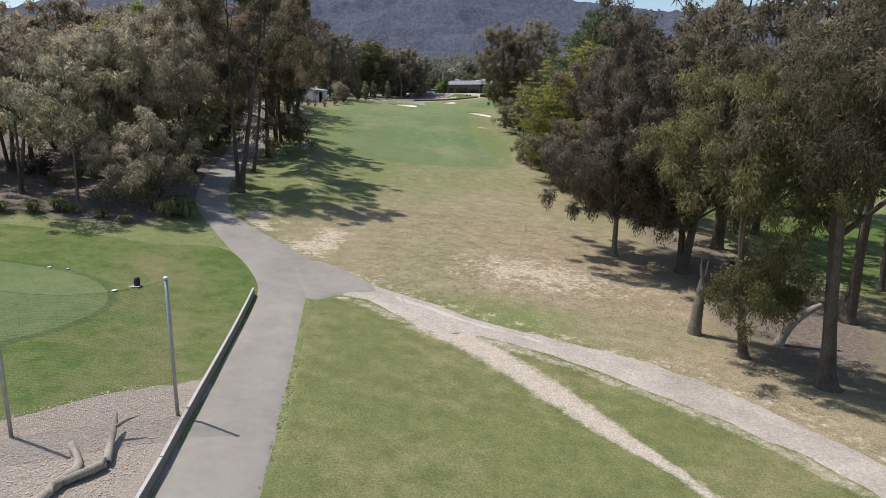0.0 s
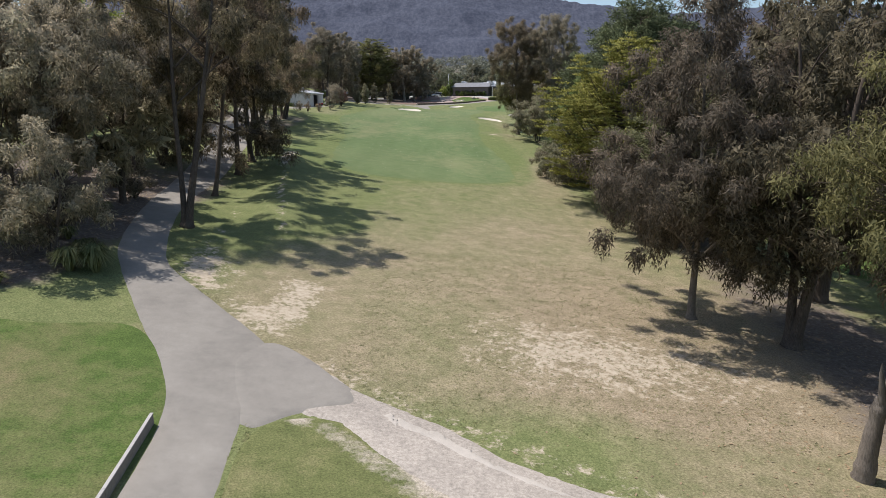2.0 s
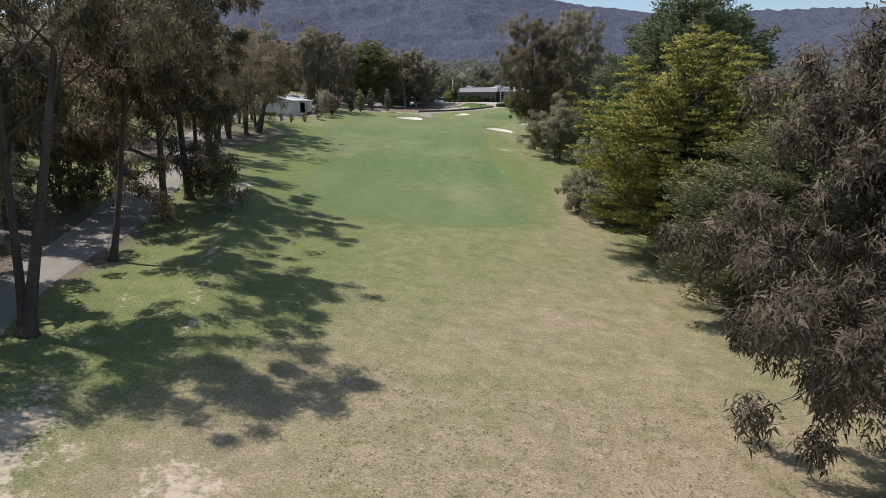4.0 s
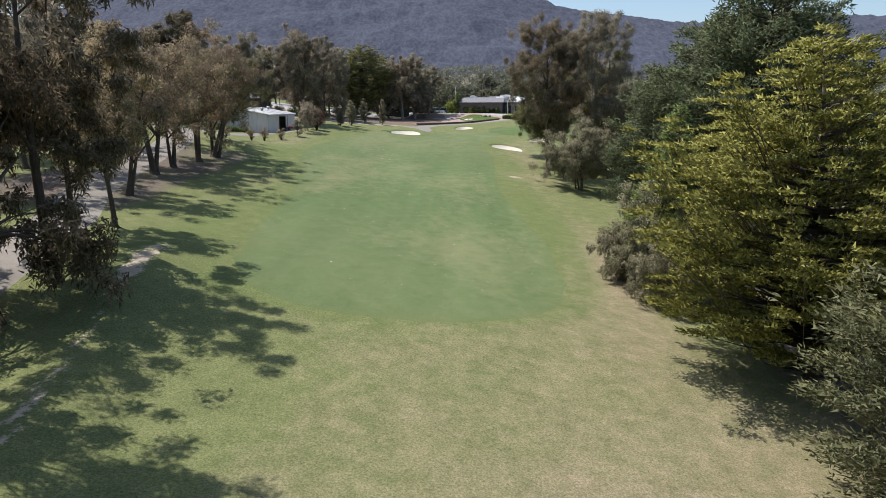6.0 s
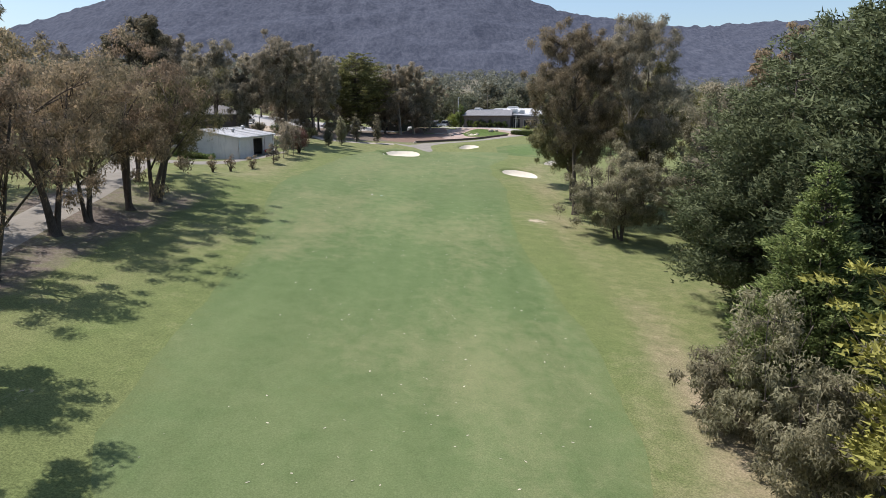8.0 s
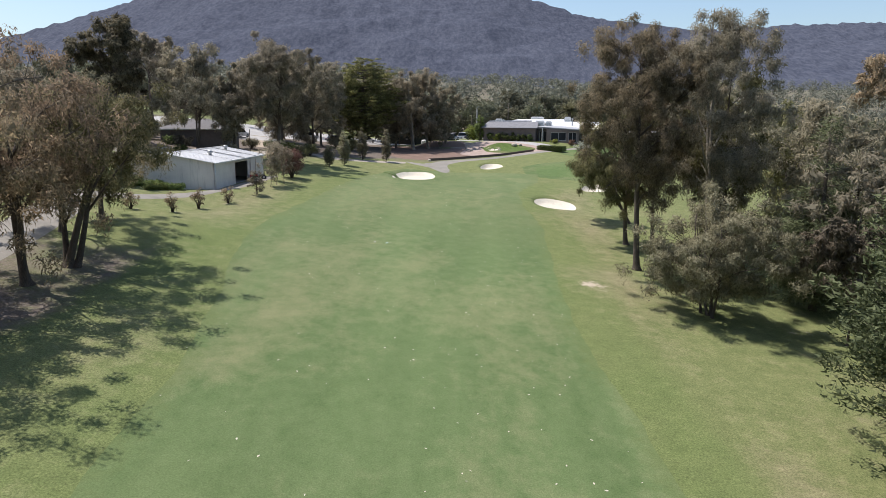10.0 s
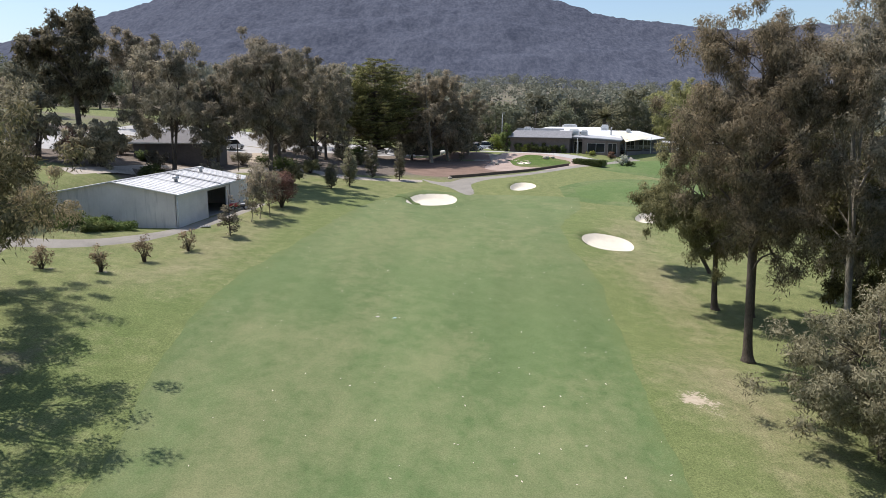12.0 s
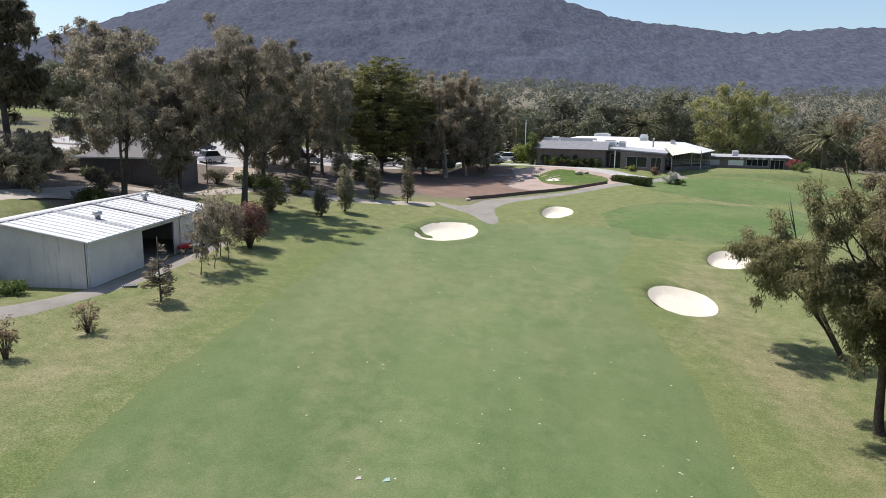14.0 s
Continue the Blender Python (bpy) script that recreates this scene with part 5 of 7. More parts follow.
def stained_sheet(name, c):
    """Old sheet iron: broad blotches and rain streaks running down."""
    m, t, b = nodes(name, .65, .3)
    p = local(t)
    col = ramp(t, noise_node(t, .5, 5, .65, p), [(.3, tuple(v * .82 for v in c)), (.7, c)])
    streak = noise_node(t, 1.6, 5, .7, local(t, (1.6, 1.6, .16)))
    col = mix(t, ramp(t, streak, [(.52, (0, 0, 0)), (.72, (.55, .55, .55))]), col, tuple(v * .5 for v in c))
    colour(t, b, col)
    bump(t, b, noise_node(t, 30, 3, .6, p), .1, .01)
    return m


IRON_DIRTY = stained_sheet("stained_sheet_wall", (.8, .73, .68))
STRIP_GREY = plain("clouded_rooflight", (.36, .36, .36), .5, .0, .25, 2.0)
ROOF_WHITE = plain("white_sheet_roof", (.74, .74, .73), .4, .0, .22, .35, .4)
ROOF_PALE = plain("pale_flat_roof", (.5, .5, .5), .5, .0, .25, .3, .4)
ROOF_WORN = plain("worn_sheet_roof", (.4, .4, .4), .5, .0, .2, .5, .4)
TRIM_WHITE = plain("white_trim", (.7, .7, .68), .5)
CONCRETE = plain("shed_floor_concrete", (.33, .32, .3), .85)
BRICK_BROWN = plain("brown_brick_wall", (.2, .165, .15), .85, 0, .25, 2.0, .2)
SLATE = plain("grey_shingle", (.24, .24, .25), .8, 0, .3, 2.5, .2)
CLAD = plain("dark_cladding", (.13, .12, .12), .7)
TIMBER = plain("dark_timber", (.12, .09, .07), .75)
SAIL = plain("cream_shade_cloth", (.72, .66, .5), .8)
STEEL = plain("galvanised_steel", (.42, .43, .43), .45, .6)
WOOD_POST = plain("weathered_post", (.24, .22, .19), .85, 0, .3, 6)
RUBBER = plain("black_rubber", (.025, .025, .025), .8)
RED_PAINT = plain("red_paint", (.5, .03, .04), .35, 0, .15)
BLACK_PLASTIC = plain("black_plastic", (.03, .03, .032), .5)
SEAT_GREY = plain("grey_seat", (.45, .45, .46), .6)
STONE = plain("garden_rock", (.42, .38, .31), .9, 0, .3, 4)


def glass_material(name, tint=(.02, .024, .028)):
    m, t, b = nodes(name, .05, .5)
    b.inputs["Base Color"].default_value = (*tint, 1)
    return m


GLASS = glass_material("dark_window_glass")


def rect_wall(name, parent, a, b, z0, z1, thick, material, openings=(), label=""):
    """An upright wall from a to b with openings (from, to, sill, head) cut right through."""
    a, b = Vector(a), Vector(b)
    ln = (b - a).length
    turn = math.degrees(math.atan2(b.y - a.y, b.x - a.x))
    bm = bmesh.new()
    x = 0.0
    for o in sorted(openings) + [None]:
        end = o[0] if o else ln
        if end - x > .01:
            box_bm(end - x, thick, z1 - z0, ((x + end) / 2, 0, 0), 0, bm)
        if o:
            w = o[1] - o[0]
            if o[2] > .02:
                box_bm(w, thick, o[2], ((o[0] + o[1]) / 2, 0, 0), 0, bm)
            if z1 - z0 - o[3] > .02:
                box_bm(w, thick, z1 - z0 - o[3], ((o[0] + o[1]) / 2, 0, o[3]), 0, bm)
            x = o[1]
    bmesh.ops.transform(bm, matrix=pose(a.x, a.y, z0, 0, 0, turn), verts=bm.verts)
    return part(name, bm, material, parent, label)


def poly_part(name, verts, faces, material, parent, thick=0.0, label=""):
    bm = bmesh.new()
    vs = [bm.verts.new(v) for v in verts]
    for f in faces:
        bm.faces.new([vs[i] for i in f])
    if thick:
        bmesh.ops.recalc_face_normals(bm, faces=bm.faces)
        bmesh.ops.solidify(bm, geom=list(bm.faces), thickness=thick)
    return part(name, bm, material, parent, label)


def sheet_ribs(a, b, c, d, n, r, material, parent, name="rib"):
    """Standing ribs, each a part, on a sloping sheet with corners a b c d (a to b along the eave)."""
    a, b, c, d = map(Vector, (a, b, c, d))
    for i in range(n + 1):
        v, f = tube([a.lerp(b, i / n), d.lerp(c, i / n)], [r, r], 4)
        child(name, mesh_of(name, v, f, material), parent)


def shed():
    z0, e, rg = 11.3, 14.4, 15.46
    x0, x1, xm, y0, y1 = -45.5, -33.7, -39.6, 173.3, 191.8
    ob = new("machinery_shed")
    rect_wall("front_wall", ob, (x1, y0, 0), (x1, y1, 0), z0, e, .12, IRON, [(6.9, 11.8, 0, 2.75)])
    rect_wall("back_wall", ob, (x0, y1, 0), (x0, y0, 0), z0, e, .12, IRON_DIRTY)
    for name, y in (("gable_wall", y0), ("rear_gable_wall", y1)):
        poly_part(name, [(x0, y, z0), (x1, y, z0), (x1, y, e), (xm, y, rg), (x0, y, e)], [(0, 1, 2, 3, 4)], IRON_DIRTY, ob, .1, "rain-stained corrugated sheet")
    # ribs of the corrugated gable
    v, f = [], []
    for i in range(38):
        x = x0 + .2 + (x1 - x0 - .4) * i / 37
        top = e + (rg - e) * (1 - abs(x - xm) / (x1 - xm))
        tube([(x, y0 - .005, z0 + .02), (x, y0 - .005, top - .06)], [.007, .007], 5, v, f)
    child("corrugation", mesh_of("corrugation", v, f, IRON_DIRTY), ob)
    o = .3
    for name, xa in (("roof_sheet", x1 + o), ("rear_roof_sheet", x0 - o)):
        ze = e - (rg - e) * o / (x1 - xm)
        poly_part(name, [(xa, y0 - .25, ze + .09), (xa, y1 + .25, ze + .09), (xm, y1 + .25, rg + .09), (xm, y0 - .25, rg + .09)], [(0, 1, 2, 3)], ROOF_WHITE, ob, .06, "white sheet roof with pale translucent strips")
        sheet_ribs((xa, y0 - .25, ze + .13), (xa, y1 + .25, ze + .13), (xm, y1 + .25, rg + .13), (xm, y0 - .25, rg + .13), 24, .03, ROOF_WHITE, ob, "roof_rib")
    ze = e - (rg - e) * o / (x1 - xm)
    for yy in (178.6, 183.2, 187.8):
        poly_part("rooflight_strip", [(x1 + o - .02, yy, ze + .185), (x1 + o - .02, yy + .32, ze + .185), (xm + .1, yy + .32, rg + .175), (xm + .1, yy, rg + .175)], [(0, 1, 2, 3)], STRIP_GREY, ob, .012, "greyed translucent strip")
    poly_part("ridge_cap", [(xm - .25, y0 - .26, rg + .12), (xm, y0 - .26, rg + .17), (xm + .25, y0 - .26, rg + .12), (xm + .25, y1 + .26, rg + .12), (xm, y1 + .26, rg + .17), (xm - .25, y1 + .26, rg + .12)], [(0, 1, 4, 5), (1, 2, 3, 4)], ROOF_WORN, ob, .02)
    for yy, k in ((179.2, .55), (188.6, .3)):
        x = xm + (x1 - xm) * k
        z = rg + (e - rg) * k + .1
        v, f = tube([(x, yy, z - .05), (x, yy, z + .32), (x, yy, z + .36), (x, yy, z + .55), (x, yy, z + .66)], [.2, .2, .32, .34, .12], 14)
        child("roof_vent", mesh_of("roof_vent", v, f, STEEL, True), ob, "round galvanised roof vent")
    part("barge_board", box_bm(.06, 18.7, .16, (x1 + o + .02, (y0 + y1) / 2, ze - .05)), TRIM_WHITE, ob)
    v, f = tube([(x1 + .1, y0 + .1, z0), (x1 + .1, y0 + .1, e - .1)], [.06, .06], 10)
    child("downpipe", mesh_of("downpipe", v, f, TRIM_WHITE, True), ob)
    part("sliding_door", box_bm(.07, 5.2, 2.85, (x1 + .14, 188.6, z0 + .08), .01), IRON, ob, "grey sheet sliding door, open")
    part("door_track", box_bm(.08, 11, .12, (x1 + .13, 186.2, z0 + 2.9)), STEEL, ob)
    part("floor_slab", box_bm(x1 - x0 - .2, y1 - y0 - .2, .1, (xm, (y0 + y1) / 2, z0 - .03)), CONCRETE, ob)
    return tagged(ob, "long grey corrugated shed with white roof and open doorway", "shed")


shed()
# machinery inside the doorway
mach = new("workbench")
part("top", box_bm(1.0, 3.2, .08, (-38.0, 184.5, 12.22)), TIMBER, mach)
for dx, dy in ((-.4, -1.4), (.4, -1.4), (-.4, 1.4), (.4, 1.4)):
    part("leg", box_bm(.08, .08, .85, (-38 + dx, 184.5 + dy, 11.37)), STEEL, mach)
tagged(mach, "dim timber workbench inside the shed", "workbench")


def low_shed():
    ob = new("lean_to_shed")
    x0, x1, y0, y1, z0, e = -60.0, -51.4, 184.0, 191.0, 11.6, 13.6
    z0 = min(gz(x0, y0), gz(x1, y1), 12.2) - .3
    e = 13.2
    rect_wall("front_wall", ob, (x0, y0, 0), (x1, y0, 0), z0, e, .12, IRON_DIRTY)
    rect_wall("side_wall", ob, (x1, y0 + .1, 0), (x1, y1, 0), z0, e, .12, IRON_DIRTY)
    rect_wall("side_wall", ob, (x0, y1, 0), (x0, y0 + .1, 0), z0, e, .12, IRON_DIRTY)
    poly_part("roof_sheet", [(x0 - .3, y0 - .3, e + .05), (x1 + .3, y0 - .3, e + .05), (x1 + .3, y1 + .3, e + .9), (x0 - .3, y1 + .3, e + .9)], [(0, 1, 2, 3)], ROOF_WHITE, ob, .06)
    return tagged(ob, "lower grey sheet shed with a pale roof", "shed")


low_shed()


def utility_cart(x, y, turn):
    ob = thing("utility_vehicle", x, y, gz(x, y) + .05, turn)
    bm = box_bm(1.0, 1.0, .34, (.62, 0, .42), .09)
    for vv in bm.verts:
        if vv.co.x > .95:
            vv.co.z -= .1
    part("bonnet", bm, RED_PAINT, ob, "red rounded bonnet")
    part("chassis", box_bm(2.0, .8, .16, (0, 0, .3), .03), BLACK_PLASTIC, ob)
    part("seat", box_bm(.5, .6, .16, (-.3, 0, .52), .05), SEAT_GREY, ob)
    part("backrest", box_bm(.14, .6, .5, (-.6, 0, .62), .05), SEAT_GREY, ob)
    v, f = tube([(.2, 0, .6), (.02, 0, .95)], [.025, .025], 8)
    child("steering_column", mesh_of("steering_column", v, f, BLACK_PLASTIC), ob)
    v, f = tube([(.02 + .18 * math.cos(a) * .5, .18 * math.sin(a), .95 + .18 * math.cos(a) * .8) for a in np.linspace(0, 6.28, 14)], [.016] * 14, 6)
    child("steering_wheel", mesh_of("steering_wheel", v, f, BLACK_PLASTIC), ob)
    v, f = tube([(-.75, -.4, .4), (-.75, -.4, 1.5), (-.75, .4, 1.5), (-.75, .4, .4)], [.03] * 4, 8)
    child("roll_bar", mesh_of("roll_bar", v, f, BLACK_PLASTIC), ob)
    for wx, wr in ((.7, .24), (-.65, .32)):
        for wy in (-.48, .48):
            v, f = tube([(wx, wy - .13, wr), (wx, wy - .1, wr), (wx, wy + .1, wr), (wx, wy + .13, wr)], [wr * .8, wr, wr, wr * .8], 18)
            w = child("wheel", mesh_of("wheel", v, f, RUBBER, True), ob)
            v, f = tube([(wx, wy - .135, wr), (wx, wy + .135, wr)], [wr * .5, wr * .5], 14)
            child("rim", mesh_of("rim", v, f, SEAT_GREY), w)
    return tagged(ob, "small red ride-on mower parked outside the shed doorway", "mower")


utility_cart(-32.4, 185.6, 200)

CAR_PAINTS = {"white": plain("white_car_paint", (.75, .75, .75), .25, 0, .04, 2, .6), "silver": plain("silver_car_paint", (.45, .46, .48), .3, .3, .05, 2, .6),
              "dark": plain("dark_car_paint", (.06, .06, .07), .25, 0, .05, 2, .6), "red": plain("red_car_paint", (.35, .03, .03), .25, 0, .05, 2, .6), "blue": plain("blue_car_paint", (.06, .09, .2), .25, 0, .05, 2, .6)}


def section_body(sections, half, material, parent, name, inset=0.0):
    """A lofted shell: sections of (x, half width, z low, z high)."""
    v, f = [], []
    for x, w, lo, hi in sections:
        v += [(x, -w, lo), (x, -w * 1.02, lo + (hi - lo) * .5), (x, -w * .9, hi), (x, w * .9, hi), (x, w * 1.02, lo + (hi - lo) * .5), (x, w, lo)]
    for i in range(len(sections) - 1):
        for k in range(6):
            f.append((i * 6 + k, i * 6 + (k + 1) % 6, (i + 1) * 6 + (k + 1) % 6, (i + 1) * 6 + k))
    f.append(tuple(range(5, -1, -1)))
    f.append(tuple((len(sections) - 1) * 6 + k for k in range(6)))
    return child(name, mesh_of(name, v, f, material, False), parent)


def car(x, y, turn, paint, kind="sedan", z=None, group=""):
    ob = thing("parked_car", x, y, gz(x, y) + .07 if z is None else z, turn)
    m = CAR_PAINTS[paint]
    high = .98 if kind != "sedan" else .86
    section_body([(-2.2, .7, .42, .72), (-2.1, .84, .3, high - .02), (-1.2, .88, .25, high), (.9, .88, .25, high), (1.9, .84, .28, high - .14), (2.2, .72, .36, .66)], .88, m, ob, "body")
    roof = 1.45 if kind == "sedan" else 1.75
    back = -1.75 if kind == "sedan" else -2.05
    section_body([(back, .74, high - .04, high + .03), (back + .45, .7, high - .04, roof - .03), (.1, .7, high - .04, roof), (.55, .7, high - .04, roof - .08), (1.25, .76, high - .06, high)], .7, GLASS, ob, "cabin_glass")
    section_body([(back + .42, .62, roof - .05, roof + .015), (0, .64, roof - .04, roof + .035), (.5, .62, roof - .08, roof - .02)], .6, m, ob, "roof_panel")
    for wx in (-1.3, 1.35):
        for wy in (-.8, .8):
            v, f = tube([(wx, wy - .11, .32), (wx, wy - .09, .32), (wx, wy + .09, .32), (wx, wy + .11, .32)], [.27, .32, .32, .27], 16)
            w = child("wheel", mesh_of("wheel", v, f, RUBBER, True), ob)
            v, f = tube([(wx, wy - .12, .32), (wx, wy + .12, .32)], [.19, .19], 12)
            child("rim", mesh_of("rim", v, f, SEAT_GREY), w)
    for wy in (-.6, .6):
        part("headlight", box_bm(.08, .3, .12, (2.12, wy, .6), .02), TRIM_WHITE, ob)
        part("tail_light", box_bm(.06, .22, .16, (-2.17, wy, .66), .02), RED_PAINT, ob)
    return tagged(ob, f"{paint} {'hatchback' if kind == 'sedan' else 'wagon'} parked on pale asphalt", "car", group)


for x, y, turn, paint, kind in [(-4.4, 271.5, 8, "dark", "sedan"), (-6.5, 279, 10, "white", "wagon"), (-2.5, 281.5, 12, "silver", "wagon"), (-9.6, 269.2, 15, "silver", "sedan"), (-1.2, 287, 5, "white", "sedan"), (-12.5, 277, 40, "red", "sedan"),
                               (-50.5, 231.5, 70, "white", "wagon"), (-41, 249, 40, "silver", "wagon"), (-36, 254, 40, "dark", "sedan"), (-19.5, 271, 30, "white", "wagon"), (-24, 268, 32, "dark", "wagon"), (-30, 262, 34, "white", "sedan"), (-57, 243, 60, "blue", "sedan"), (-46, 258, 40, "white", "wagon")]:
    car(x, y, turn, paint, kind, group="cars in the car park")


def ac_unit(x, y, z, sx=1.4, sy=1.1, sz=1.0, turn=0):
    ob = thing("roof_air_conditioner", x, y, z, turn)
    part("casing", box_bm(sx, sy, sz * .8, (0, 0, .08), .04), TRIM_WHITE, ob)
    part("top_cap", box_bm(sx * .8, sy * .8, sz * .2, (0, 0, .08 + sz * .8), .04), TRIM_WHITE, ob)
    for k in range(4):
        part("louvre", box_bm(sx * .8, .03, .08, (0, -sy / 2 - .01, .2 + k * .15)), STEEL, ob)
    part("skid", box_bm(sx * .9, sy * .9, .1, (0, 0, 0)), STEEL, ob)
    return tagged(ob, "white evaporative air conditioner on the clubhouse roof", "air conditioner", "rooftop air conditioners")


def window_unit(parent, a, b, along0, along1, z0, z1, panes=2, name="window"):
    """A framed window set in the wall line from a to b, each pane on its own."""
    a, b = Vector((*a, 0)), Vector((*b, 0))
    way = (b - a).normalized()
    turn = math.degrees(math.atan2(way.y, way.x))
    w, h = along1 - along0, z1 - z0
    mid = a + way * (along0 + along1) / 2
    bm = bmesh.new()
    t = .07
    box_bm(w, .1, t, (0, 0, 0), 0, bm)
    box_bm(w, .1, t, (0, 0, h - t), 0, bm)
    for k in range(panes + 1):
        box_bm(t, .1, h - 2 * t, (-w / 2 + t / 2 + (w - t) * k / panes, 0, t), 0, bm)
    bmesh.ops.transform(bm, matrix=pose(mid.x, mid.y, z0, 0, 0, turn), verts=bm.verts)
    fr = part(name, bm, TRIM_WHITE if name == "door" else SEAT_GREY, parent)
    for k in range(panes):
        pw = (w - t) / panes
        bm = box_bm(pw - t, .02, h - 2 * t, (-w / 2 + t / 2 + pw * (k + .5), 0, t))
        bmesh.ops.transform(bm, matrix=pose(mid.x, mid.y, z0, 0, 0, turn), verts=bm.verts)
        part("pane", bm, GLASS, fr)
    return fr


def clubhouse():
    z0 = 13.3
    ob = new("clubhouse")
    A, B = Vector((-1.0, 264.6)), Vector((11.2, 260.6))
    d = (B - A).normalized()
    n = Vector((-d.y, d.x))
    s = Vector((.09, 1.0)).normalized()
    rect_wall("front_wall", ob, (*A, 0), (*B, 0), z0 - .3, 16.7, .25, BRICK_BROWN)
    rect_wall("side_wall", ob, (*(A + s * 26), 0), (*(A + s * .12), 0), z0 - .3, 16.7, .25, BRICK_BROWN)
    rect_wall("inner_wall", ob, (*(B + n * .12), 0), (*(B + n * 20), 0), z0 - .3, 16.7, .25, CLAD)
    rect_wall("rear_wall", ob, (*(B + n * 20), 0), (*(A + s * 26), 0), z0 - .3, 16.7, .25, CLAD)
    # shingled skirt round a flat metal roof
    o, e, t = .6, 16.55, 17.95
    a0, b0 = A - d * .5 - n * o, B + d * .55 - n * o
    a1, b1 = a0 + d * 1.1 + n * 2.3, b0 - d * .35 + n * 2.3
    c0 = a0 + s * 27
    c1 = c0 + d * 1.1
    poly_part("shingle_slope", [(*a0, e), (*b0, e), (*b1, t), (*a1, t)], [(0, 1, 2, 3)], SLATE, ob, .1, "weathered grey shingles")
    poly_part("shingle_slope", [(*c0, e), (*a0, e), (*a1, t), (*c1, t)], [(0, 1, 2, 3)], SLATE, ob, .1, "weathered grey shingles")
    v, f = [], []
    for k in range(1, 8):
        q = k / 8
        p, r = a0.lerp(a1, q), b0.lerp(b1, q)
        tube([(*p, e + (t - e) * q + .05), (*r, e + (t - e) * q + .05)], [.022, .022], 4, v, f)
    child("shingle_coursing", mesh_of("shingle_coursing", v, f, SLATE), ob)
    poly_part("parapet_cap", [(*a1, t + .02), (*b1, t + .02), (*(b1 + n * .3), t + .02), (*(a1 + n * .3), t + .02)], [(0, 1, 2, 3)], ROOF_WORN, ob, .12)
    poly_part("flat_roof", [(*(a1 + n * .3), t - .45), (*(b1 + n * .3), t - .45), (*(b1 + n * 20), t - .05), (*c1, t - .05)], [(0, 1, 2, 3)], ROOF_PALE, ob, .1, "pale grey flat metal roof")
    for k, w in ((.3, .34), (.62, .3)):
        p, q = a1.lerp(c1, k), (b1 + n * .3).lerp(b1 + n * 20, k)
        poly_part("roof_upstand", [(*p, t - .3), (*p.lerp(q, .7), t - .3), (*p.lerp(q, .7), t + w), (*p, t + w)], [(0, 1, 2, 3)], ROOF_WORN, ob, .12, "low metal upstand")
    poly_part("gutter", [(*(a0 - n * .12), e - .1), (*(b0 - n * .12), e - .1), (*(b0 - n * .12), e + .06), (*(a0 - n * .12), e + .06)], [(0, 1, 2, 3)], CLAD, ob, .08)
    # entry recess with white-framed glazed doors
    e0 = B + n * 2.2 + d * .1
    rect_wall("entry_wall", ob, (*e0, 0), (*(e0 + d * 3.6), 0), z0 - .3, 16.6, .2, CLAD, [(.35, 2.3, .3, 2.9)])
    window_unit(ob, tuple(e0), tuple(e0 + d * 3.6), .35, 2.3, z0, z0 + 2.6, 2, "door")
    # glazed lounge wing under a falling slab roof
    F, G = Vector((13.7, 259.0)), Vector((20.6, 256.4))
    dd = (G - F).normalized()
    nn = Vector((-dd.y, dd.x))
    rect_wall("lounge_wall", ob, (*F, 0), (*G, 0), z0 - .5, 16.3, .22, BRICK_BROWN, [(1.0, 4.6, 1.0, 2.85), (5.2, 7.0, .6, 2.85)])
    window_unit(ob, tuple(F), tuple(G), 1.0, 4.6, z0 + .5, z0 + 2.35, 2)
    window_unit(ob, tuple(F), tuple(G), 5.2, 7.0, z0 + .1, z0 + 2.35, 2)
    rect_wall("lounge_side", ob, (*(F + nn * 8), 0), (*(F + nn * .12), 0), z0 - .3, 16.5, .22, BRICK_BROWN)
    rect_wall("lounge_side", ob, (*(G + nn * .12), 0), (*(G + nn * 6), 0), z0 - .5, 16.1, .22, BRICK_BROWN, [(1.0, 5.0, .8, 2.7)])
    window_unit(ob, tuple(G + nn * .12), tuple(G + nn * 6), 1.0, 5.0, z0 + .3, z0 + 2.2, 3)
    f0, g0 = B + d * .5 - n * .2, G - nn * .6 + dd * .5
    poly_part("lounge_roof", [(*f0, 16.75), (*g0, 16.2), (*(g0 + nn * 7.5), 16.5), (*(f0 + nn * 7.5), 17.1)], [(0, 1, 2, 3)], ROOF_WORN, ob, .2, "pale grey metal slab roof")
    poly_part("fascia", [(*(f0 - nn * .03), 16.5), (*(g0 - nn * .03), 15.95), (*(g0 - nn * .03), 16.22), (*(f0 - nn * .03), 16.77)], [(0, 1, 2, 3)], CLAD, ob, .04)
    # broad white hipped roof over hall and deck
    FL_, FR_, BR_, BL_ = (14.0, 264.5, 17.0), (27.2, 258.6, 16.35), (32.5, 268.5, 16.5), (13.5, 280, 17.0)
    R1, R2 = (17.5, 271.5, 18.0), (26.6, 267.5, 17.95)
    poly_part("hall_roof", [FL_, FR_, BR_, BL_, R1, R2], [(0, 1, 5, 4), (1, 2, 5), (2, 3, 4, 5), (3, 0, 4)], ROOF_WHITE, ob, .12, "white sheet roof")
    sheet_ribs((*Vector(FL_[:2]), 17.09), (FR_[0], FR_[1], 16.44), (R2[0], R2[1], 18.04), (R1[0], R1[1], 18.09), 22, .02, ROOF_WHITE, ob, "roof_rib")
    H = Vector((7.5, 276.0))
